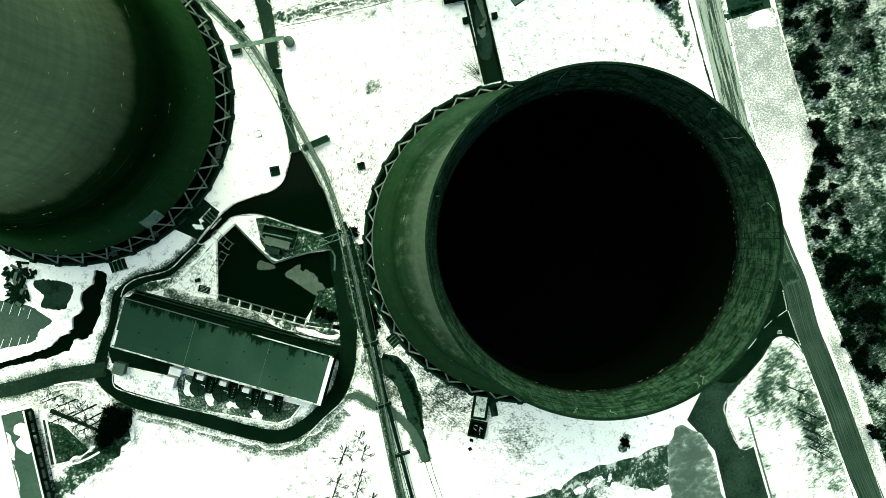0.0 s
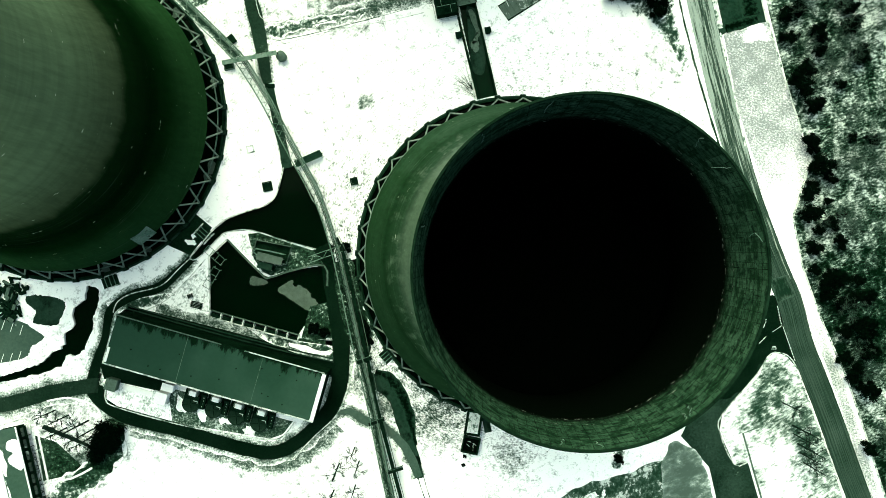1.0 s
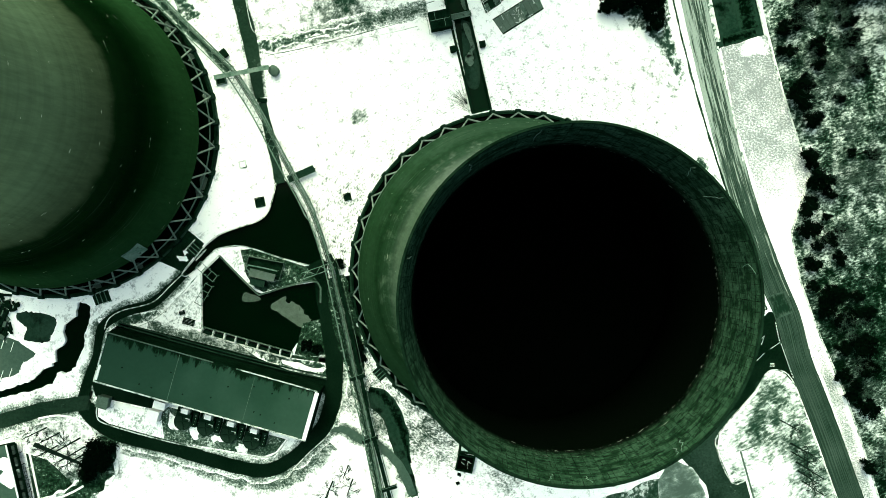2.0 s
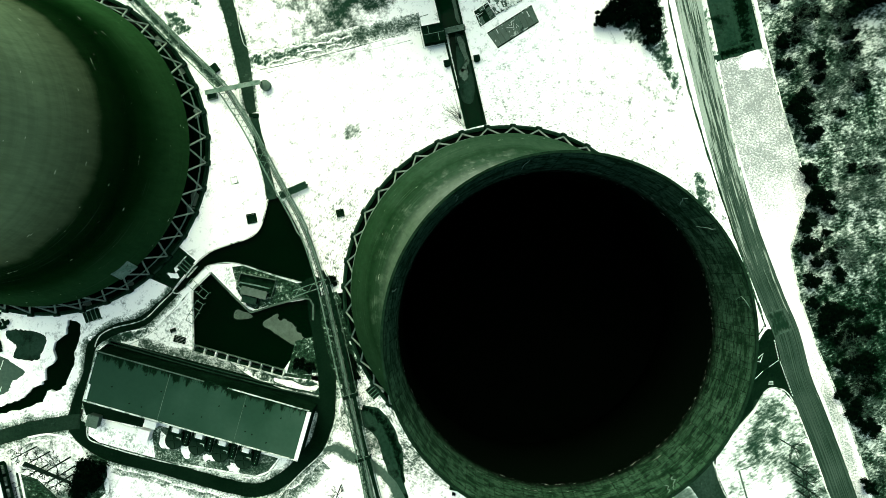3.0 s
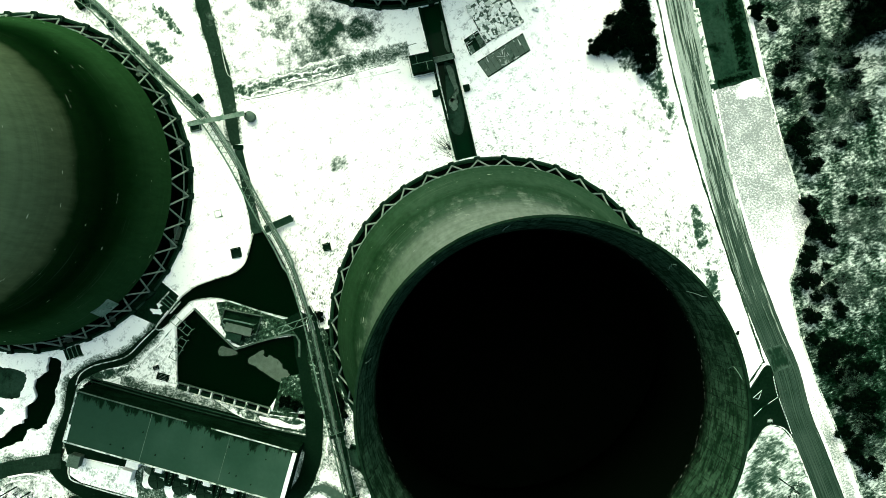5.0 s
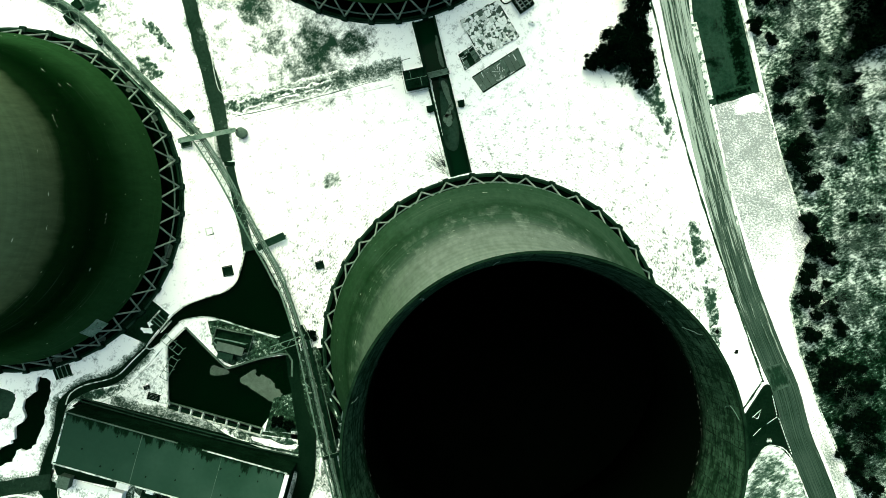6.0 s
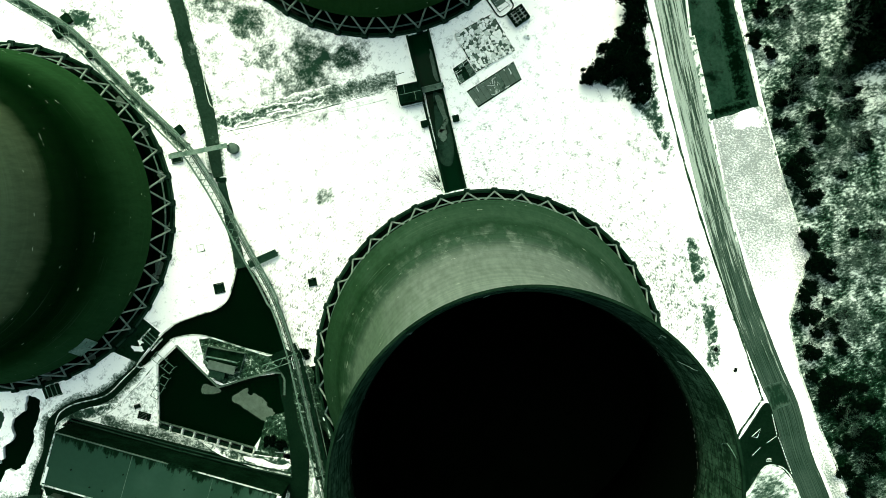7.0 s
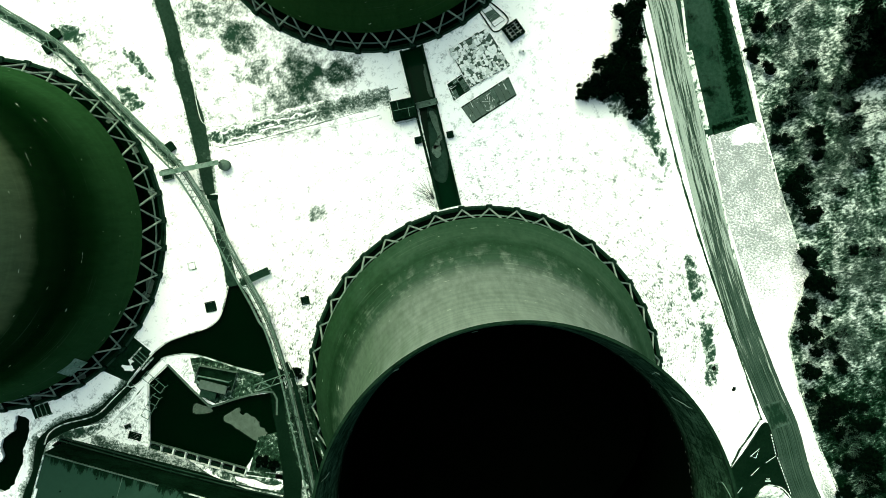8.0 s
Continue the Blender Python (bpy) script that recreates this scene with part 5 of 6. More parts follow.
def cooling_fan(p):
    f = thing("cooling_fan", p, "dark round cooling fan with a white motor box", "cooling fan", group="cooling fans", turn=B_ANG)
    bm = drum(bmesh.new(), 0, 0, 0, 1.8, 1.0, 28)
    casing = part("casing", bm, M_LANE, f, "dark grille over the fan")
    bm = bmesh.new()
    for i in range(28):
        a, b = (2 * math.pi * k / 28 for k in (i, i + 1))
        bar(bm, (1.84 * math.cos(a), 1.84 * math.sin(a), 1.03), (1.84 * math.cos(b), 1.84 * math.sin(b), 1.03), 0.1, 0.1)
    part("rim", bm, M_DARKSTEEL, casing)
    for a in (20, 110, 200, 290):
        r = radians(a)
        part("blade", bar(bmesh.new(), (0.2 * math.cos(r), 0.2 * math.sin(r), 1.06), (1.6 * math.cos(r), 1.6 * math.sin(r), 1.06), 0.1, 0.16), M_DARKSTEEL, casing)
    part("motor_box", block(1.55, 1.05, 1.9, 0.0, 2.45, 0.05, 0, 0.06), M_WHITE, f, "white sheet-metal motor box")
    part("cabinet", block(3.3, 1.0, 1.35, 0.0, 1.55, 0.05, 0, 0.05), M_DARKSTEEL, f, "dark steel cabinet under the motor")
    for x in (-1.05, 1.05):
        part("bracket", block(0.1, 1.0, 1.5, x, 2.45, 0.05, 0, 0), M_STEEL, f)
    part("duct", block(1.1, 3.2, 1.2, 2.5, 1.1, 0.05, 0, 0.05), M_DARKSTEEL, f)
    for k in range(4):
        part("duct_flange", block(0.12, 0.18, 0.08, 2.55, 0.1 + 0.65 * k, 1.22, 0, 0), M_KERB, f)
    part("pipe", bar(bmesh.new(), (0.5, 0.95, 1.45), (1.4, 0.95, 1.45), 0.12, 0.12), M_KERB, f)
    part("pipe", bar(bmesh.new(), (1.4, 0.95, 1.45), (1.4, 0.55, 1.45), 0.12, 0.12), M_KERB, f)
    part("base", block(5.0, 3.6, 0.12, 0.5, 1.2, 0.0, 0, 0.02), M_DARKCON, f, "dark base slab")
    return f


for p in [(-61.0, -47.1), (-56.0, -48.4), (-51.0, -49.9), (-46.0, -51.4)]:
    cooling_fan(p)


def cabin(name, p, w0, d0, h, turn, label, wall, roof, category="shed"):
    c = thing(name, p, label, category, turn=turn)
    part("wall", block(w0, d0, h, 0, 0, -0.05, 0, 0.04), wall, c)
    part("roof", block(w0 + 0.25, d0 + 0.25, 0.18, 0, 0, h - 0.05, 0, 0.03), roof, c)
    door = part("door", block(0.9, 0.06, min(h - 0.3, 2.0), 0, -d0 / 2 - 0.03, 0, 0, 0.01), M_DARKSTEEL, c)
    part("handle", block(0.04, 0.06, 0.14, 0.34, -d0 / 2 - 0.09, min(h - 0.3, 2.0) * 0.48, 0, 0.005), M_STEEL, door, "grey steel handle")
    return c


cabin("kiosk", (-78.0, -42.7), 2.3, 2.4, 2.4, B_ANG, "small grey kiosk beside the long building", M_GREY, M_GREY, "kiosk")
cabin("plant_box", (-67.0, -45.6), 2.3, 2.3, 3.0, B_ANG, "white sheet-metal plant room with a pale roof", M_WHITE, M_WHITE, "plant room")
cabin("plant_box", (-65.6, -43.3), 2.4, 1.4, 2.6, B_ANG, "smaller white plant room against the building", M_WHITE, M_WHITE, "plant room")
solo("concrete_plinth", block(6.6, 1.2, 0.4, 0, 0, -0.05, 0, 0.04), M_WHITE, "long low white concrete plinth", "plinth", at=(*(-72.7, -44.4), 0)).rotation_euler.z = radians(B_ANG)

# pipe behind the building
for off in (0.0, 0.7):
    pts = [(-75.0, -26.2), (-64.1, -29.3), (-52.6, -32.5), (-40.0, -35.7), (-29.8, -37.9)]
    bm = bmesh.new()
    for a, b in zip(pts[:-1], pts[1:]):
        tube(bm, (a[0], a[1] + off, 0.5), (b[0], b[1] + off, 0.5), 0.16)
    for a in pts:
        area(bm, 0.3, 0.5, 0.5, a[0], a[1] + off, 0.0)
    solo("steam_pipe", bm, M_YARD, "mossy pipe on low supports behind the building", "pipe", "steam pipes")


# ---- pipe bridge ----
LINE = [(-93.0, 65.4), (-85.3, 59.8), (-74.7, 53.3), (-68.0, 46.6), (-60.4, 38.8), (-51.0, 29.5), (-47.6, 24.8), (-44.4, 19.6), (-41.2, 13.5), (-37.9, 7.3), (-34.4, 1.0), (-32.0, -4.5), (-29.8, -11.3), (-28.7, -15.5), (-26.8, -24.0), (-24.1, -36.1), (-21.6, -46.1), (-18.8, -59.8), (-16.6, -69.7), (-13.6, -82.4)]


def pipe_bridge():
    b = thing("pipe_bridge", LINE[0], "long steel lattice pipe bridge on low trestles", "pipe bridge")
    base = Vector((*LINE[0], 0))
    pts = [Vector((*p[:2], 0)) for p in curve_points(LINE, False, 4)]
    side = []
    for i, p in enumerate(pts):
        d = (pts[min(i + 1, len(pts) - 1)] - pts[max(i - 1, 0)]).normalized()
        side.append(Vector((-d.y, d.x, 0)))
    w = [1.15 if i < len(pts) * 0.55 else 0.75 for i in range(len(pts))]
    for s, z in ((-1, 2.4), (1, 2.4), (-1, 1.5), (1, 1.5)):
        bm = swept([p + n * s * k - base + Vector((0, 0, z)) for p, n, k in zip(pts, side, w)], 0.12, 0.1, 4)
        part("chord", bm, M_STEEL, b, "grey steel chord")
    for off, r in ((0.1, 0.1), (0.42, 0.16), (0.72, 0.12), (1.0, 0.1)):
        bm = swept([p + n * off - base + Vector((0, 0, 1.85)) for p, n in zip(pts, side)], r, r, 8)
        part("pipe", bm, M_GREY if off in (0.42, 1.0) else M_STEEL if off > 0.5 else M_YARD, b, "insulated pipe")
    for i in range(len(pts) - 1):
        for s in (-1, 1):
            a, c = pts[i] + side[i] * s * w[i] - base, pts[i + 1] - side[i + 1] * s * w[i + 1] - base
            part("brace", bar(bmesh.new(), a + Vector((0, 0, 2.4)), c + Vector((0, 0, 2.4)), 0.09, 0.09), M_STEEL if pts[i].y > -9 else M_DARKSTEEL, b)
    for i in range(0, len(pts), 5):
        for s in (-1, 1):
            a = pts[i] + side[i] * s * w[i] - base
            part("trestle", bar(bmesh.new(), a + Vector((0, 0, -1.3)), a + Vector((0, 0, 2.4)), 0.2, 0.2), M_DARKSTEEL, b)


pipe_bridge()
lane("weedy_strip", LINE[15:], 2.2, 0.055, M_UNDER, "mottled darker strip under the pipe bridge", 0.0, 0.2)
lane("weedy_strip", LINE[:6], 2.2, 0.055, M_UNDER, "mottled darker strip under the pipe bridge", 0.0, 0.25)
for p, sz in (((-75.0, 55.7), 1.7), ((-76.6, 53.0), 1.7), ((-52.1, 33.1), 1.5), ((-70.3, 48.4), 1.2)):
    solo("bridge_plinth", block(sz, sz * 1.2, 1.1, 0, 0, -0.1, 0, 0.06), M_DARKCON, "dark concrete plinth beside the pipe bridge", "plinth", "bridge plinths", at=(*p, 0)).rotation_euler.z = 0.6
TRAY = [(-28.9, -10.5), (-27.3, -14.3), (-25.6, -21.1), (-23.9, -28.6), (-22.0, -37.4), (-20.3, -46.1), (-17.7, -56.2), (-15.4, -64.9), (-13.4, -72.5), (-10.6, -83.8)]


def cable_tray():
    """A dark ladder of trays beside the lower half of the pipe bridge."""
    b = thing("cable_tray", TRAY[0], "dark steel ladder of cable trays on short posts", "cable tray")
    base = Vector((*TRAY[0], 0))
    pts = [Vector((*p[:2], 0)) for p in curve_points(TRAY, False, 5)]
    side = []
    for i in range(len(pts)):
        d = (pts[min(i + 1, len(pts) - 1)] - pts[max(i - 1, 0)]).normalized()
        side.append(Vector((-d.y, d.x, 0)))
    for s in (-0.7, 0.7):
        bm = swept([p + n * s - base + Vector((0, 0, 2.0)) for p, n in zip(pts, side)], 0.09, 0.09, 4)
        part("rail", bm, M_GREY, b, "grey tray rail")
    bm = swept([p - base + Vector((0, 0, 1.8)) for p in pts], 0.55, 0.09, 4)
    part("tray", bm, M_DARKSTEEL, b, "dark tray of cables")
    for i in range(len(pts)):
        part("rung", bar(bmesh.new(), pts[i] - side[i] * 0.7 - base + Vector((0, 0, 1.95)), pts[i] + side[i] * 0.7 - base + Vector((0, 0, 1.95)), 0.08, 0.08), M_DARKSTEEL, b)
    for i in range(0, len(pts), 4):
        part("post", bar(bmesh.new(), pts[i] - base + Vector((0, 0, -0.2)), pts[i] - base + Vector((0, 0, 1.8)), 0.2, 0.2), M_DARKSTEEL, b)


cable_tray()
for p in [(-21.2, -51.1), (-17.1, -61.8), (-24.0, -37.6)]:
    c = thing("valve_platform", p, "small dark steel platform beside the pipe bridge", "platform", turn=18)
    part("deck", block(3.6, 0.9, 0.12, 1.2, 0, 2.2, 0, 0.02), M_DARKSTEEL, c)
    for x in (-0.4, 1.2, 2.8):
        part("post", block(0.15, 0.15, 2.3, x, 0, -0.1, 0, 0), M_DARKSTEEL, c)
    part("rail", block(3.6, 0.08, 0.08, 1.2, 0.42, 3.0, 0, 0), M_STEEL, c)


def cross_beam(name, ends, w0, z, material, label, lattice=False):
    a, b = Vector((*ends[0], z)), Vector((*ends[1], z))
    t = thing(name, (a.x, a.y), label, "gantry")
    o = Vector((a.x, a.y, 0))
    d = (b - a).normalized()
    n = Vector((-d.y, d.x, 0))
    if lattice:
        for s in (-1, 1):
            part("chord", bar(bmesh.new(), a - o + n * s * w0 / 2, b - o + n * s * w0 / 2, 0.15, 0.15), material, t)
        k = max(3, int((b - a).length / w0))
        for i in range(k):
            p, q = a + (b - a) * i / k, a + (b - a) * (i + 1) / k
            s = 1 if i % 2 else -1
            part("brace", bar(bmesh.new(), p - o + n * s * w0 / 2, q - o - n * s * w0 / 2, 0.1, 0.1), material, t)
    else:
        part("deck", bar(bmesh.new(), a - o, b - o, w0, 0.25), material, t)
        for s in (-1, 1):
            part("rail", bar(bmesh.new(), a - o + n * s * w0 / 2 + Vector((0, 0, 0.4)), b - o + n * s * w0 / 2 + Vector((0, 0, 0.4)), 0.08, 0.08), M_STEEL, t)
    for p in (a, b, (a + b) / 2):
        part("post", bar(bmesh.new(), p - o - Vector((0, 0, z + 0.4)), p - o, 0.2, 0.2), M_DARKSTEEL, t)


cross_beam("pipe_gantry", [(-53.6, 27.4), (-41.8, 29.7)], 0.85, 2.8, M_STEEL, "grey steel gantry crossing the pipe bridge")
cross_beam("foot_bridge", [(-38.0, 5.6), (-32.3, 8.1)], 1.5, 1.2, M_YARD, "dark plank footbridge over the pond end")
cross_beam("sluice_gantry", [(-34.8, -15.3), (-27.7, -12.8)], 1.3, 2.6, M_STEEL, "light lattice gantry over the pond outlet", True)

TANK = (-41.1, 29.3)
bm = drum(bmesh.new(), 0, 0, 0, 1.1, 1.8, 24)
drum(bm, 0, 0, 1.8, 1.1, 0.35, 24, 0.3)
solo("valve_tank", bm, M_GREY, "small round dark tank at the gantry end", "tank", at=(*TANK, 0))
for p, s, h, m, lab in (((-52.8, 27.5), 2.2, 0.7, M_GREY, "square grey concrete valve pit"), ((-48.1, 9.0), 1.6, 0.35, M_KERB, "small pale square manhole chamber"), ((-44.3, 0.8), 2.1, 0.5, M_DARKSTEEL, "square dark steel hatch"),
                        ((-25.2, 2.0), 1.6, 0.6, M_DARKCON, "small dark square chamber in rough grass")):
    c = thing("valve_pit", p, lab, "pit", turn=12)
    bm = bmesh.new()
    for k in range(4):
        a = k * math.pi / 2
        area(bm, s, 0.22, h, -math.sin(a) * (s / 2 - 0.1), math.cos(a) * (s / 2 - 0.1), -0.1, math.degrees(a), 0.02)
    part("frame", bm, m, c)
    part("cover", block(s - 0.5, s - 0.5, h * 0.5, 0, 0, 0, 0, 0.03), M_WHITE if m is M_KERB else M_DARKSTEEL, c)

# ---- island plant ----
paved("island_slab", [(-48.6, -9.7), (-46.3, -9.4), (-39.4, -11.7), (-34.2, -13.3), (-31.8, -16.4), (-38.7, -17.5), (-43.5, -18.9), (-45.3, -18.1), (-47.3, -15.2)], 0.06, M_SCRUB, "overgrown concrete island between the ponds", 0)
paved("plinth", [(-46.6, -11.0), (-38.9, -12.5), (-40.1, -16.4), (-47.5, -14.4)], 0.1, M_DARKCON, "dark wet plinth under the transformer", 0)
kerb("blast_wall", [(-46.6, -11.0), (-38.9, -12.5), (-40.1, -16.4), (-47.5, -14.4)], 0.2, 1.1, M_GREY, "low grey wall around the transformer", 0, True)
cabin("transformer_house", (-43.4, -15.1), 5.4, 1.5, 2.5, -14, "green transformer housing on the pond island", M_DARKCON, M_GREYYARD, "transformer")
cabin("control_box", (-44.5, -16.7), 3.0, 1.3, 2.0, -14, "low dark control cabinet on the island", M_DARKCON, M_YARD, "cabinet")
c = thing("cooling_pipe", (-43.4, -15.1), "pale bent pipes round the transformer", "pipe")
for k, pts in enumerate(([(-40.2, -14.2), (-43.2, -13.5), (-46.4, -12.9), (-46.9, -13.6), (-45.8, -14.7)], [(-40.6, -15.3), (-43.3, -14.5), (-45.6, -13.9), (-45.9, -14.7)])):
    pts = [Vector((x - c.location.x, y - c.location.y, 2.3 - 0.4 * k)) for x, y in pts]
    part("pipe", swept(pts, 0.16, 0.16, 8), M_STEEL, c)
    for p in (pts[0], pts[-1]):
        part("support", tube(bmesh.new(), (p.x, p.y, 0.05), tuple(p), 0.07, 0.07, 6), M_STEEL, c)
paved("grass_patch", ragged([(-60.9, -9.9), (-59.5, -9.0), (-58.4, -9.7), (-59.0, -10.9), (-60.5, -10.8)], 0.2, 3, 61), 0.07, M_GROUND, "pale silt on the wet apron", 0, "ground")
paved("grass_patch", ragged([(-62.6, -10.9), (-61.1, -11.3), (-60.0, -12.0), (-60.5, -12.4), (-62.2, -11.7)], 0.2, 3, 62), 0.07, M_GROUND, "pale silt on the wet apron", 0, "ground")

# ---- row of screen bays along the lower pond ----
BAYS_LINE = [(-56.7, -26.5), (-37.2, -32.0)]


def screen_bays():
    a, b = (Vector((*p, 0)) for p in BAYS_LINE)
    d = (b - a)
    ang = math.degrees(math.atan2(d.y, d.x))
    t = thing("screen_bays", a, "row of white concrete screen bays along the pond", "sluice", turn=ang)
    ln, n = d.length, 8
    for y in (0.0, -1.5):
        part("beam", block(ln, 0.22, 0.9, ln / 2, y, -0.1, 0, 0.03), M_GREY if y == 0 else M_KERB, t)
    for i in range(n + 1):
        part("pier", block(0.32, 1.6, 1.0, ln * i / n, -0.75, -0.1, 0, 0.04), M_KERB, t, "white concrete pier")
    for i in range(n):
        part("screen", block(ln / n - 0.5, 1.2, 0.3, ln * (i + 0.5) / n, -0.75, -0.1, 0, 0.02), M_DARKSTEEL, t, "dark screen grating")


screen_bays()
for p, w0, d0, turn in (((-59.9, -25.4), 2.6, 1.5, -15), ((-61.3, -23.4), 1.2, 0.9, 20)):
    c = thing("pallet_stack", p, "dark slatted timber frame on pale ground", "timber frame", turn=turn)
    for i in range(5):
        part("slat", block(w0, d0 / 9, 0.4, 0, (i - 2) * d0 / 5, 0, 0, 0.01), M_DARKSTEEL, c)
    for s in (-1, 1):
        part("bearer", block(0.15, d0, 0.2, s * w0 * 0.4, 0, 0.35, 0, 0.01), M_DARKSTEEL, c)
paved("duckweed_mat", ragged([(-42.2, -22.3), (-39.0, -20.0), (-38.5, -21.3), (-37.1, -21.2), (-35.2, -22.5), (-34.8, -23.6), (-33.5, -24.6), (-34.1, -26.0), (-35.6, -26.7), (-38.7, -24.6)], 0.1, 4, 31), -0.86, M_ALGAE, "floating mat of pale duckweed", 0, "water plants")
paved("duckweed_mat", ragged([(-48.1, -19.2), (-46.4, -19.4), (-44.6, -20.1), (-45.0, -20.9), (-48.3, -21.0)], 0.06, 2, 32), -0.86, M_ALGAE, "floating mat of pale duckweed", 0, "water plants")
# catwalk frames west of the lower pond
for p, turn in (((-55.8, -14.4), -40), ((-56.5, -19.4), 60)):
    c = thing("catwalk", p, "light steel catwalk frame at the pond edge", "catwalk", turn=turn)
    for s in (-1, 1):
        part("rail", block(5.0, 0.1, 0.1, 0, s * 0.8, 0.9, 0, 0), M_STEEL, c)
        for x in (-2.4, 0, 2.4):
            part("post", block(0.1, 0.1, 1.7, x, s * 0.8, -0.8, 0, 0), M_STEEL, c)
    for x in (-2.4, -0.8, 0.8, 2.4):
        part("rung", block(0.12, 1.6, 0.1, x, 0, 0.9, 0, 0), M_STEEL, c)

# ---- north channel gear, sheds and slabs ----
cabin("gate_house", (-5.0, 40.1), 4.6, 3.6, 3.0, 12, "dark square gate house beside the channel", M_DARKCON, M_DARKSTEEL, "gate house")
g = thing("roof_frame", (-5.0, 40.1), "thin pale frame on the gate house roof", "frame", z=3.12, turn=12)
for x, y, w0, d0 in ((0, 0, 4.4, 0.1), (-1.0, 0.9, 0.1, 1.6), (0.9, -0.9, 0.1, 1.6)):
    part("strip", block(w0, d0, 0.08, x, y, 0, 0, 0), M_STEEL, g)
for x, y, w0, d0 in ((0, -2.3, 5.0, 0.12), (-2.7, -0.4, 0.12, 3.6), (2.9, -1.4, 0.12, 1.8)):
    part("rail", block(w0, d0, 0.12, x, y, -2.2, 0, 0), M_KERB, g)
    part("rail_post", block(0.12, 0.12, 1.0, x, y, -3.12, 0, 0), M_KERB, g)
paved("silt_bank", ragged([(-0.4, 40.8), (2.6, 38.1), (3.7, 26.9), (0.7, 26.9), (0.0, 34.8)], 0.1, 3, 21), -0.62, M_YARD, "green silt under the shallow channel water", 0, "silt")
for k, spot in enumerate(([(0.0, 39.3), (1.0, 40.1), (2.4, 35.4), (1.7, 32.9), (0.9, 32.9), (1.5, 35.4)], [(0.5, 32.9), (2.1, 33.3), (2.4, 31.4), (1.2, 30.8)], [(-1.3, 49.0), (-0.5, 49.2), (0.9, 43.9), (0.1, 43.5)])):
    paved("silt_bank", ragged([tuple(p) for p in spot], 0.12, 4, k), -0.6, M_GREY, "pale silt bank in the channel", 0, "silt")
cross_beam("sluice_bridge", [(-2.6, 40.9), (1.7, 41.9)], 1.1, 1.0, M_GREY, "concrete bridge over the channel")
for p in ((-2.2, 34.1), (4.2, 35.2)):
    cabin("control_box", p, 1.1, 1.1, 1.3, 12, "small dark cabinet beside the channel", M_DARKSTEEL, M_DARKSTEEL, "cabinet")


def slab_grid(corners, nu, nv, material, label, seed, lost=0.0, bed=None):
    """A concrete base laid in separate slabs between the four plan corners, with open joints and a few slabs tilted or missing."""
    rnd = random.Random(seed)
    q = [np.array(k, float) for k in corners]
    o = sum(q) / 4
    t = thing("shed_base", o, label, "concrete base")
    part("bed", sheet([tuple(k - o) for k in q], 0.06, 0.25), bed or M_KERB, t, "mortar bed between the slabs")
    part("edge", ribbon([tuple(k - o) for k in q], 0.14, 0.0, 0.16, 0, True), M_DARKCON, t, "dark mossy edge of the base")

    def at(u, v):
        return (q[0] * (1 - u) + q[1] * u) * (1 - v) + (q[3] * (1 - u) + q[2] * u) * v - o

    for i in range(nu):
        for j in range(nv):
            if rnd.random() < lost:
                continue
            g = 0.025
            cs = [at((i + a) / nu, (j + b) / nv) for a, b in ((g, g * 2), (1 - g, g * 2), (1 - g, 1 - g * 2), (g, 1 - g * 2))]
            part("slab", sheet([tuple(k) for k in cs], 0.2 + rnd.uniform(-0.03, 0.05), 0.2), material if rnd.random() < 0.8 else M_GREY, t)

    for i in range(nu * 3):
        p = at(rnd.random(), rnd.random())
        part("chip", block(rnd.uniform(0.3, 1.5), rnd.uniform(0.05, 0.12), 0.06, p[0], p[1], 0.22, rnd.choice((30, 120)) + rnd.gauss(0, 15), 0), M_KERB, t, "pale broken edge lying on the base")


slab_grid([(6.5, 40.8), (16.0, 46.8), (17.6, 43.2), (8.8, 37.6)], 9, 1, M_GREYYARD, "grey concrete base of a demolished shed in long slabs", 3, 0.0, M_DARKCON)
slab_grid([(3.7, 45.4), (6.5, 47.3), (8.3, 44.4), (5.0, 42.2)], 3, 4, M_GREY, "dark broken slabs beside the rubble base", 4, 0.3, M_DARKCON)
slab_grid([(10.6, 60.4), (12.2, 61.2), (15.2, 58.3), (13.2, 56.9)], 1, 4, M_WHITE, "small pale concrete base in slabs", 5, 0.0)
kerb("basin_pipe", [(10.0, 60.6), (11.8, 61.9), (13.6, 60.9), (15.9, 58.6), (15.2, 57.0), (13.2, 55.9), (11.4, 58.2)], 0.22, 0.3, M_DARKCON, "dark rounded rim round the small pale base", 4, True)
paved("rubble_base", [(4.1, 52.4), (11.7, 56.5), (16.2, 49.1), (8.4, 44.8)], 0.12, M_GREY, "rubble-strewn concrete base", 0)
kerb("rubble_kerb", [(4.1, 52.4), (11.7, 56.5), (16.2, 49.1), (8.4, 44.8)], 0.14, 0.3, M_DARKCON, "thin dark kerb round the rubble base", 0, True)
c = thing("steel_crate", (17.0, 56.0), "dark open steel crate on the ground", "crate", turn=35)
for x, y, w0, d0 in ((0, 1.5, 3.4, 0.2), (0, -1.5, 3.4, 0.2), (1.6, 0, 0.2, 2.8), (-1.6, 0, 0.2, 2.8), (0, 0, 0.15, 2.8)):
    part("side", block(w0, d0, 1.4, x, y, 0, 0, 0.02), M_DARKSTEEL, c)
part("bottom", block(3.0, 2.6, 0.1, 0, 0, 0.02, 0, 0), M_DARKSTEEL, c)
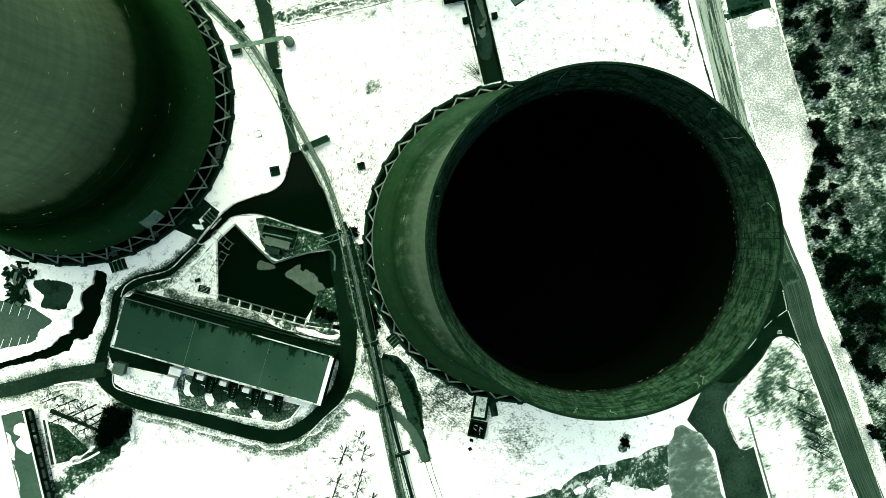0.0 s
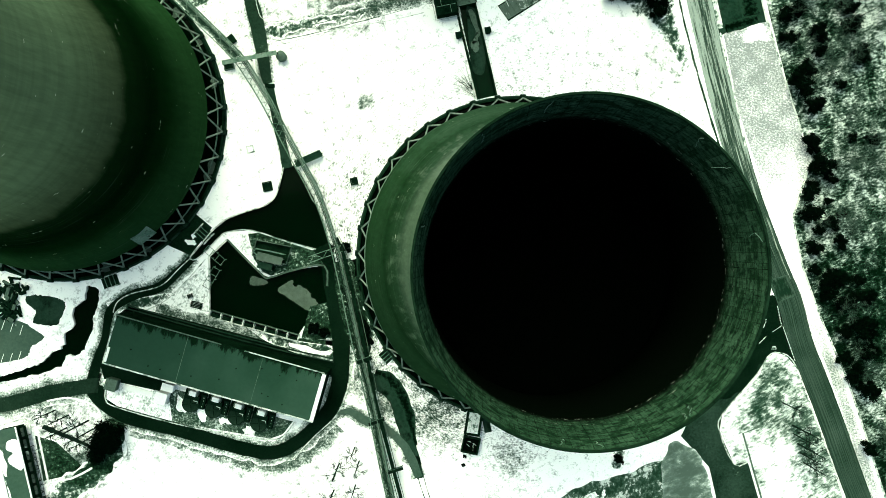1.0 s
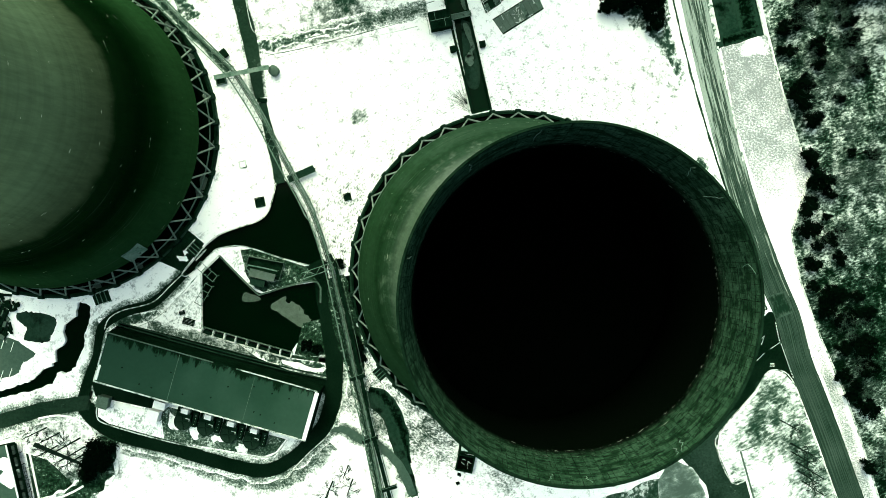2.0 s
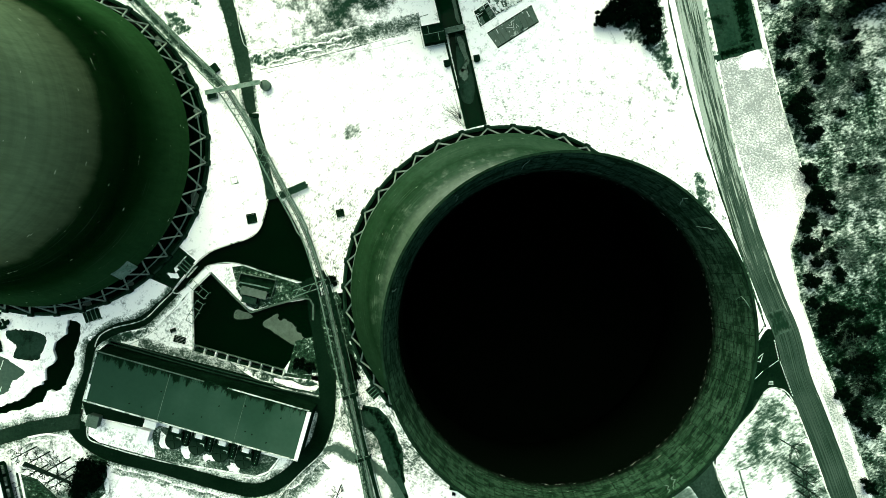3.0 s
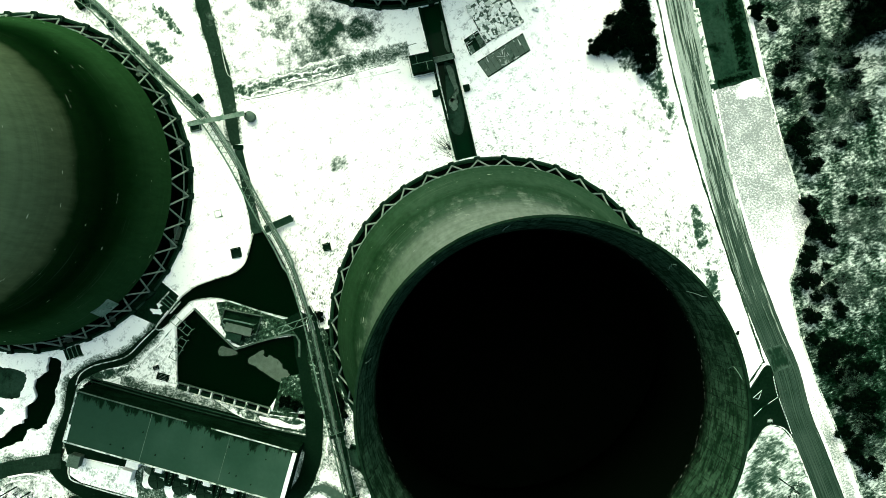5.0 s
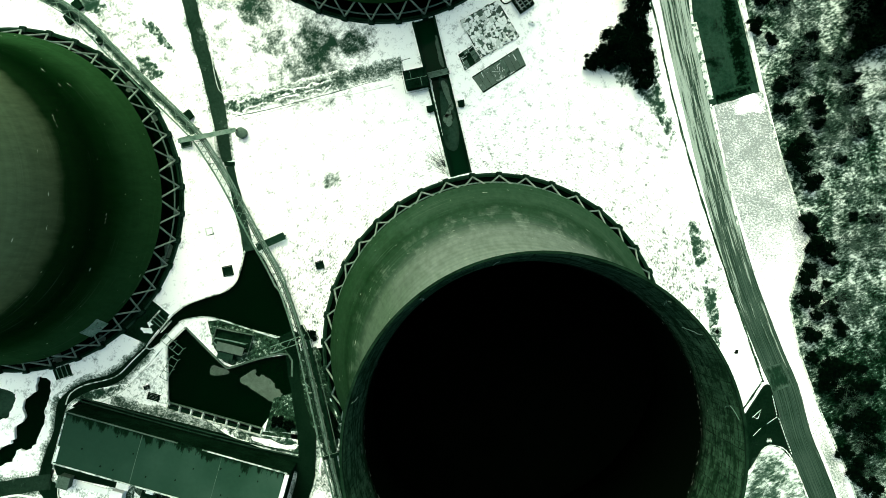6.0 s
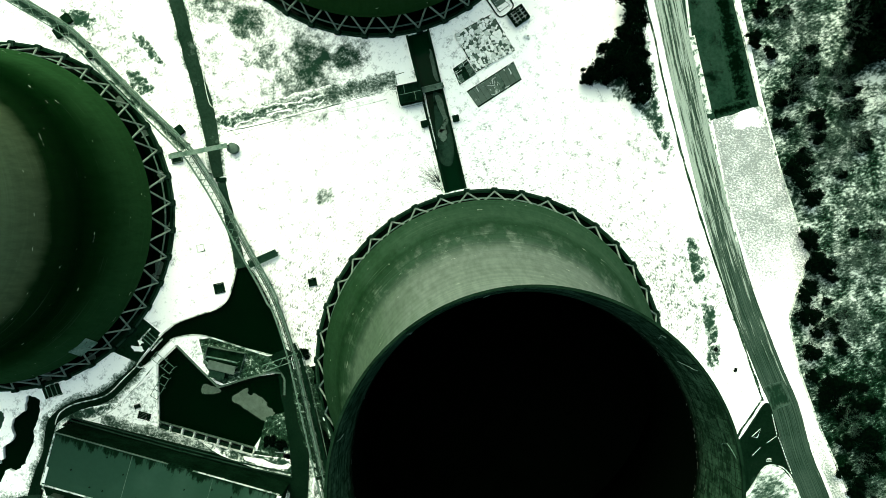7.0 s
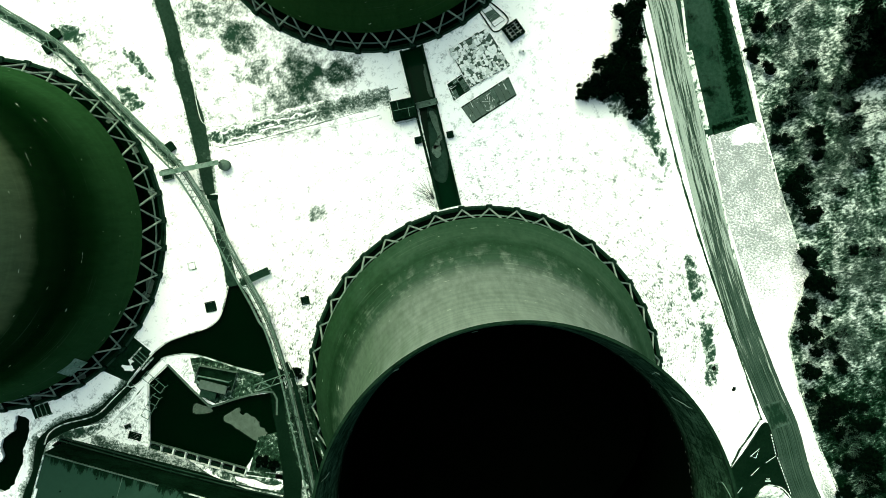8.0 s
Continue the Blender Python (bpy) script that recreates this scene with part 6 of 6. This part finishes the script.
for k in range(3):
    part("divider", block(3.0, 0.07, 0.8, 0, -0.8 + 0.75 * k, 0.3, 0, 0), M_KERB, c, "pale dividing bar")
    part("divider", block(0.07, 2.6, 0.8, -1.0 + 0.95 * k, 0, 0.3, 0, 0), M_KERB, c, "pale dividing bar")
c = thing("water_tank", (18.8, 51.9), "small white plastic tank lying on pale grass", "tank", z=0.42, turn=-25)
part("body", tube(bmesh.new(), (-0.7, 0, 0), (0.7, 0, 0), 0.42, 0.42, 14), M_WHITE, c)
part("cap", tube(bmesh.new(), (0.1, 0, 0.38), (0.1, 0, 0.52), 0.16, 0.16, 10), M_DARKSTEEL, c, "dark cap")
for x in (-0.45, 0.45):
    part("cradle", block(0.12, 0.8, 0.3, x, 0, -0.44, 0, 0.01), M_DARKSTEEL, c)
rnd = random.Random(7)
RUB = [(4.1, 52.4), (11.7, 56.5), (16.2, 49.1), (8.4, 44.8)]
for i in range(298):
    u, v = rnd.random(), rnd.random()
    p = (np.array(RUB[0]) * (1 - u) + np.array(RUB[1]) * u) * (1 - v) + (np.array(RUB[3]) * (1 - u) + np.array(RUB[2]) * u) * v
    o = solo("rubble_block", block(rnd.uniform(0.5, 1.15), rnd.uniform(0.3, 0.75), rnd.uniform(0.1, 0.4), 0, 0, 0, 0, 0.04), rnd.choice([M_KERB, M_KERB, M_WHITE, M_WHITE, M_WHITE, M_GREYYARD]),
             "broken concrete block lying on the base", "rubble", "rubble blocks", at=(p[0], p[1], 0.1))
    o.rotation_euler = (rnd.uniform(-0.12, 0.12), rnd.uniform(-0.12, 0.12), 0.55 + rnd.choice((0, 1.57)) + rnd.gauss(0, 0.3))

# ---- hut beside the tower ----
HUT = (1.25, -51.2)
cabin("tower_hut", HUT, 3.3, 5.2, 2.0, -9, "small dark hut with a pale worn roof against the tower", M_DARKCON, M_DARKCON, "hut")
c = thing("roof_sheet", HUT, "pale worn sheets lying on the hut roof", "roofing", z=2.13, turn=-9)
for k in range(3):
    part("sheet", block(0.78, 4.5, 0.05, -0.82 + 0.82 * k, 0.1, 0, 0, 0.01), M_KERB, c)
c = thing("open_pen", (0.7, -56.3), "dark open-topped concrete pen with scrap inside", "pen", turn=-12)
for x, y, w0, d0 in ((0, 1.7, 3.8, 0.3), (0, -1.7, 3.8, 0.3), (1.75, 0, 0.3, 3.1), (-1.75, 0, 0.3, 3.1)):
    part("wall", block(w0, d0, 1.2, x, y, -0.05, 0, 0.03), M_DARKCON, c)
part("floor", block(3.2, 3.1, 0.15, 0, 0, -0.02, 0, 0), M_NEARBLACK, c)
for i in range(6):
    part("scrap", block(0.09, rnd.uniform(0.4, 1.1), 0.3, rnd.uniform(-1, 1), rnd.uniform(-0.8, 0.8), 0.1, rnd.uniform(0, 180), 0.02), M_KERB, c)
solo("culvert_cover", block(1.6, 6.0, 0.5, 0, 0, -0.1, 0, 0.1), M_YARD, "long dark concrete culvert cover", "culvert", at=(*(4.0, -50.6), 0)).rotation_euler.z = radians(12)

# ---- west edge: open-roofed store, conveyor, scrap ----
c = thing("store_shed", (-97.9, -62.5), "long shed with a worn green roof half covered in white felt", "building", turn=13)
part("wall", block(4.6, 21, 4, 0, 0, -0.1, 0, 0.05), M_DARKCON, c)
part("roof", block(5.0, 21.4, 0.25, 0, 0, 3.9, 0, 0.03), M_SHEDROOF, c)
part("felt", sheet(ragged([(2.3, 7.76), (1.28, 8.22), (-0.02, 7.91), (-0.58, 6.39), (0.61, 5.3), (-0.64, 4.35), (-0.34, 2.95), (1.43, 1.31), (2.3, 1.45), (2.26, -2.68), (2.3, -5.61), (2.3, -8.59), (2.3, -10.3), (2.3, 0), (2.3, 7)], 0.03, 3, 12), 4.17, 0.02), M_WHITE, c, "torn white roofing felt")
for k, w0 in ((0, 0.9), (1, 0.3)):
    part("patch", sheet(ragged([(-2.3, 6.5 - 7 * k), (-2.3 + w0, 6.0 - 7 * k), (-2.2 + w0, 2.0 - 7 * k), (-2.3, 1.2 - 7 * k)], 0.15, 3, k), 4.17, 0.02), M_WHITE, c, "torn white roofing felt")
for x in (-2.5, 2.5):
    part("gutter", block(0.3, 21.4, 0.3, x, 0, 4.1, 0, 0.03), M_WHITE, c)
c = thing("conveyor", (-95.2, -62.1), "dark steel conveyor gallery beside the shed", "conveyor", turn=13)
part("deck", block(1.7, 21, 0.15, -0.25, 0, 1.45, 0, 0), M_DARKSTEEL, c)
for s in (-1, 1):
    part("rail", block(0.12, 21, 0.2, -0.25 + s * 0.85, 0, 1.6, 0, 0.02), M_DARKSTEEL, c)
for i in range(8):
    part("hood", block(0.85, 1.9, 0.45, -0.3, -9.0 + i * 2.6, 1.6, 0, 0.06), M_GREYYARD, c, "pale sheet-metal hood")
    part("hood_seam", block(0.9, 0.08, 0.06, -0.3, -9.0 + i * 2.6, 2.04, 0, 0), M_DARKSTEEL, c)
    part("frame", block(1.9, 0.2, 0.3, -0.2, -10.3 + i * 2.6, 1.6, 0, 0.02), M_DARKSTEEL, c)
    for s in (-1, 1):
        part("leg", block(0.15, 0.15, 1.7, -0.25 + s * 0.8, -10.0 + i * 2.6, -0.1, 0, 0), M_DARKSTEEL, c)
c = thing("scaffold", (-94.1, -63.8), "dark lattice scaffold along the conveyor", "scaffold", turn=13)
for x in (-0.3, 0.5):
    part("rail", block(0.08, 13.5, 0.08, x, 0, 1.2, 0, 0), M_DARKSTEEL, c)
for i in range(19):
    part("brace", bar(bmesh.new(), (-0.3, -6.6 + i * 0.7, 1.2), (0.5, -6.6 + (i + (i % 2) * 1.2) * 0.7, 1.2), 0.09, 0.09), M_DARKSTEEL, c)
for i in range(6):
    for x in (-0.3, 0.5):
        part("post", block(0.08, 0.08, 1.25, x, -6.5 + i * 2.6, -0.05, 0, 0), M_DARKSTEEL, c)
SCRAP = [(-102.4, -21.5), (-100.4, -20.6), (-102.4, -23.9), (-101.2, -25.2), (-102.0, -26.9), (-100.0, -23.1), (-99.6, -26.9), (-98.3, -22.3), (-100.8, -27.5)]
for i in range(72):
    x, y = SCRAP[i % 9]
    o = solo("scrap_beam", block(rnd.uniform(0.3, 0.9), rnd.uniform(0.8, 2.6), rnd.uniform(0.3, 0.9), 0, 0, 0, 0, 0.04), rnd.choice([M_DARKSTEEL, M_DARKSTEEL, M_DARKSTEEL, M_DARKSTEEL, M_DARKCON, M_GREY]),
             "rusty dark scrap piece lying in a heap", "scrap", "scrap heap", at=(x + rnd.uniform(-1.3, 1.3), y + rnd.uniform(-1.3, 1.3), 0))
    o.rotation_euler.z = rnd.uniform(0, 3.1)
# ---- trees and bushes ----
def evergreen_meshes(seed, r, h, leaves):
    rnd = random.Random(seed)
    trunk = bmesh.new()
    tube(trunk, (0, 0, -0.2), (0, 0, h * 0.8), 0.22, 0.06, 8)
    for i in range(7):
        a, z = i * 2.4, h * (0.25 + 0.08 * i)
        tube(trunk, (0, 0, z), (math.cos(a) * r * 0.7, math.sin(a) * r * 0.7, z + 0.8), 0.07, 0.02, 5)
    verts, faces = [], []
    lobes = [(rnd.uniform(-0.8, 0.8) * r, rnd.uniform(-0.8, 0.8) * r, h * rnd.uniform(0.35, 0.85), r * rnd.uniform(0.22, 0.5)) for _ in range(11)] + [(0, 0, h * 0.6, r * 0.6)]
    for _ in range(leaves):
        lx, ly, lz, lr = rnd.choice(lobes)
        v = Vector((rnd.gauss(0, 1), rnd.gauss(0, 1), rnd.gauss(0, 1))).normalized() * lr * min(abs(rnd.gauss(0, 0.68)), 1.7)
        c = Vector((lx, ly, lz)) + Vector((v.x, v.y, v.z * 1.25))
        c.z = max(c.z, 0.3)
        n = Vector((rnd.gauss(0, 1), rnd.gauss(0, 1), abs(rnd.gauss(0, 1)) + 0.4)).normalized()
        t = n.orthogonal().normalized()
        b = n.cross(t)
        s = rnd.uniform(0.1, 0.3)
        k = len(verts)
        verts += [c + t * s, c + b * s * 0.7 + n * 0.08, c - t * s, c - b * s * 0.7 + n * 0.08]
        faces.append((k, k + 1, k + 2, k + 3))
    me = bpy.data.meshes.new("crown")
    me.from_pydata([tuple(v) for v in verts], [], faces)
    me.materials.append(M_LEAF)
    return trunk, me


def make_evergreen(seed, r, h, leaves):
    t = thing("evergreen_tree", (0, 0), "dense dark evergreen tree", "tree", group="evergreen trees")
    tr, crown = evergreen_meshes(seed, r, h, leaves)
    part("trunk", tr, M_DARKTWIG, t)
    new("crown", crown).parent = t
    return t


def twig_crown(rnd, h, r, limbs, material, thick, levels):
    """Limbs, branches and twigs of a bare crown as thin three-sided tapers."""
    verts, faces = [], []

    def stick(a, b, r0, r1):
        d = (b - a).normalized()
        u = d.orthogonal().normalized()
        v = d.cross(u)
        k = len(verts)
        for c, q in ((a, r0), (b, r1)):
            for i in range(3):
                an = i * 2.0944
                verts.append(c + (u * math.cos(an) + v * math.sin(an)) * q)
        for i in range(3):
            j = (i + 1) % 3
            faces.append((k + i, k + j, k + 3 + j, k + 3 + i))

    def grow(a, d, length, rad, level):
        mid = a + d * length * 0.5 + Vector((rnd.gauss(0, 1), rnd.gauss(0, 1), rnd.gauss(0, 1))) * length * 0.08
        end = a + d * length + Vector((0, 0, length * 0.05))
        stick(a, mid, rad, rad * 0.75)
        stick(mid, end, rad * 0.75, rad * 0.45)
        if level == 0:
            return
        for i in range(5 if level > 1 else 6):
            f = rnd.uniform(0.35, 1.0)
            nd = (d + Vector((rnd.gauss(0, 0.55), rnd.gauss(0, 0.55), rnd.gauss(0.1, 0.4)))).normalized()
            grow(a + (end - a) * f, nd, length * rnd.uniform(0.42, 0.68), rad * 0.62, level - 1)

    for i in range(limbs):
        a = 2 * math.pi * i / limbs + rnd.uniform(-0.3, 0.3)
        up = rnd.uniform(0.35, 1.1)
        grow(Vector((0, 0, h * rnd.uniform(0.3, 0.6))), Vector((math.cos(a), math.sin(a), up)).normalized(), r * rnd.uniform(0.6, 0.85), thick, levels)
    me = bpy.data.meshes.new("crown")
    me.from_pydata([tuple(v) for v in verts], [], faces)
    me.materials.append(material)
    return me


def make_bare(seed, h, r, limbs, material, label, thick=0.034, levels=3, girth=0.11):
    rnd = random.Random(seed)
    t = thing("bare_tree", (0, 0), label, "tree", group="bare trees")
    part("trunk", tube(bmesh.new(), (0, 0, -0.2), (0, 0, h * 0.75), girth, girth * 0.45, 8), M_DARKTWIG, t)
    new("crown", twig_crown(rnd, h, r, limbs, material, thick, levels)).parent = t
    return t


rnd = random.Random(21)
greens = [make_evergreen(31, 2.3, 7.5, 6000), make_evergreen(32, 2.0, 6.5, 5000), make_evergreen(33, 2.6, 8.5, 7000)]
bares = [make_bare(41, 10.5, 3.6, 7, M_TWIG, "bare winter tree with fine grey twigs"), make_bare(42, 9.5, 3.2, 6, M_TWIG, "bare winter tree with fine grey twigs"),
         make_bare(43, 11.5, 4.0, 8, M_TWIG, "bare winter tree with fine grey twigs")]
used_green, used_bare = set(), set()


def plant(protos, used, k, x, y, scale, turn):
    p = protos[k]
    m = pose(x, y, 0, 0, 0, turn) @ Matrix.Diagonal((scale, scale, scale, 1))
    if k not in used:
        used.add(k)
        p.matrix_basis = m
        return p
    q = copy_thing(p, pose(x, y, 0, 0, 0, turn))
    q.scale = (scale, scale, scale)
    return q


# the dark evergreens that stand out in the wood: plan place and crown radius
EVERGREENS = [(65.8, 56.9, 1.8), (70.2, 56.2, 1.4), (64.2, 50.9, 1.8), (67.5, 48.0, 1.4), (75.9, 48.7, 1.4), (74.5, 44.0, 2.4), (69.2, 39.0, 1.7), (72.2, 39.9, 1.7), (76.2, 35.2, 2.5), (70.2, 33.7, 1.7), (77.4, 31.0, 1.4), (73.7, 26.3, 2.2), (72.9, 23.2, 2.5), (75.8, 19.0, 2), (82.1, 23.7, 1.2), (85.9, 30.0, 1.9), (83.9, 36.7, 2), (82.4, 44.0, 2.5), (83.1, 40.7, 1.8), (87.0, 56.8, 4), (88.9, 52.3, 4), (87.3, 48.4, 3), (85.3, 54.6, 2.6), (85.9, 51.0, 2.6), (84.9, 46.2, 2), (90.3, 56.2, 5), (92.0, 49.0, 5), (75.2, 11.2, 1.9), (84.7, 11.7, 1.1), (89.4, 11.3, 1.5), (76.0, 9.4, 1.3), (77.5, 5.6, 2.5), (79.6, 2.6, 1.4), (74.6, 0.1, 2.2), (75.5, -4.7, 2.2), (79.3, -2.3, 1), (80.2, -7.2, 1.7), (77.5, -8.6, 1.2), (82.5, -4.9, 1.1), (82.2, -11.4, 1.6), (76.0, -12.5, 1.8)]
EVERGREENS += [(80.5, -19.5, 2.8), (83.1, -24.0, 2.4), (79.2, -22.7, 1.7), (76.1, -17.6, 1.5), (85.2, -19.4, 1.6), (86.9, -29.8, 2.7), (82.4, -31.0, 1.8), (85.1, -39.9, 2.1), (88.3, -43.7, 2.1), (83.2, -36.8, 1.6), (88.4, -56.5, 1.7), (87.6, -35.3, 2.2), (88.3, -23.0, 1.8)]
for i, (x, y, r) in enumerate(EVERGREENS):
    for j in range(3):
        k = (i + j) % 3
        off = 0 if j == 0 else r * 0.75
        a = rnd.uniform(0, 6.28)
        plant(greens, used_green, k, x + off * math.cos(a), y + off * math.sin(a) * 0.7, r * (0.8, 0.52, 0.36)[j] / (2.3, 2.0, 2.6)[k], rnd.uniform(0, 360))
HEDGE = [(39.1, 58.0, 2.6), (39.5, 54.4, 2.6), (38.0, 51.3, 2.4), (35.4, 48.6, 2.4), (32.8, 44.7, 2.2), (34.6, 43.4, 1.9), (37.6, 46.9, 3.1), (39.8, 50.2, 2.2), (40.6, 46.4, 2.6), (40.9, 42.5, 2.3), (41.5, 39.2, 1.9), (42.8, 41.6, 1.4), (36.5, 45.3, 2.6), (40.2, 44.1, 2.4), (31.0, 43.9, 1.6), (32.1, 43.1, 1.4), (30.4, 42.8, 1.2), (39.3, 56.3, 2), (40.6, 59.1, 2), (41.3, 60.4, 1.8)]
for i, (x, y, r) in enumerate(HEDGE):
    k = i % 3
    plant(greens, used_green, k, x, y, 0.86 * r / (2.3, 2.0, 2.6)[k], rnd.uniform(0, 360))
# single dark bushes
BUSHES = [(-78.2, -53.6, 3.2), (-81.2, -57.8, 2.4), (-79.6, -55.7, 2.6), (-27.0, -12.6, 1), (-33.9, -48.9, 1), (33.7, -59.4, 0.9), (-34.0, -30.6, 1.1), (-31.6, -31.3, 0.9), (-22.8, -31.2, 1.1), (-23.4, -29.3, 0.9), (-21.9, -33.1, 0.8)]
for i, (x, y, r) in enumerate(BUSHES):
    t = make_evergreen(60 + i, r, r * 1.3, int(1300 + 650 * r * r))
    t.name = "bush"
    tagged(t, "dark dense rounded bush on pale ground", "bush", "bushes")
    t.matrix_basis = pose(x, y, 0)

# bare trees of the wood, spread by chance between its edge and the east
EDGE_LINE = [(63.8, 69.0), (67.4, 55.4), (69.6, 41.8), (73.4, 24.9), (78.5, 6.9), (76.2, -5.8), (75.7, -16.0)] + [(79.7, -28.3), (85.7, -42.2), (89.9, -53.9), (93.8, -65.2), (99.0, -78.7)]


def wood_edge(y):
    e = sorted(EDGE_LINE, key=lambda p: p[1])
    return float(np.interp(y, [p[1] for p in e], [p[0] for p in e]))


count = 0
while count < 275:
    y = rnd.uniform(-75, 85)
    x = wood_edge(y) + 1.2 + rnd.random() ** 1.3 * 45
    k = rnd.randrange(3)
    plant(bares, used_bare, k, x, y, rnd.uniform(0.55, 0.95), rnd.uniform(0, 360))
    count += 1

# lone bare shrubs with dark twigs on the pale ground
SHRUBS = [(-28.4, -60.5), (-24.0, -60.0), (-24.8, -65.3), (-29.6, -66.5), (-25.4, -68.4), (-25.0, -57.0), (-22.3, -70.7), (-30.7, -69.7), (-88.2, -49.8), (-91.1, -48.7), (-83.8, -51.0), (-82.8, -52.9), (-88.6, -52.6), (-83.2, -54.7), (72.4, -52.0), (72.6, -53.9), (73.6, -56.1), (74.1, -58.1), (74.9, -60.3), (70.2, -47.0)]
dark = [make_bare(51, 18.0, 2.8, 5, M_DARKTWIG, "tall slim dark bare tree on pale grass", 0.1, 2, 0.2), make_bare(52, 16.0, 2.4, 4, M_DARKTWIG, "tall slim dark bare tree on pale grass", 0.1, 2, 0.18)]
used_dark = set()
for i, (x, y) in enumerate(SHRUBS):
    plant(dark, used_dark, i % 2, x, y, rnd.uniform(0.75, 1.1), rnd.uniform(0, 360))
a, b = [(-93.6, -52.3), (-83.6, -56.5)]
bm = tube(bmesh.new(), (a[0], a[1], 0.35), (b[0], b[1], 0.3), 0.5, 0.3, 10)
solo("fallen_trunk", bm, M_DARKTWIG, "long dark fallen tree trunk on pale grass", "log")

# a fan of dry stems beside the channel's end
rnd = random.Random(77)
stems = thing("dry_reeds", (1.3, 20.9), "fan of long thin dry stems beside the channel", "reeds")
for i in range(34):
    a, ln = radians(rnd.uniform(98, 166)), rnd.uniform(2.5, 6.2)
    x, y = rnd.uniform(-0.5, 0.2), rnd.uniform(-0.3, 1.8)
    end = Vector((x + ln * math.cos(a), y + ln * math.sin(a), rnd.uniform(0.2, 1.3)))
    part("stem", tube(bmesh.new(), (x, y, -0.05), end, 0.035, 0.012, 4), M_DARKTWIG, stems)

# small dark tufts scattered along the road verge and the fields
TUFTS = [(61.2, -16.2), (57.2, -12.0)] + [(-0.6, -58.9), (-0.9, -60.8)]
tuft = make_evergreen(90, 0.32, 0.4, 110)
tuft.name = "grass_tuft"
tagged(tuft, "small dark tuft of weeds on pale grass", "weeds", "weed tufts")
for i, (x, y) in enumerate(TUFTS):
    m = pose(x, y, 0, 0, 0, 40 * i)
    if i == 0:
        tuft.matrix_basis = m
    else:
        copy_thing(tuft, m)
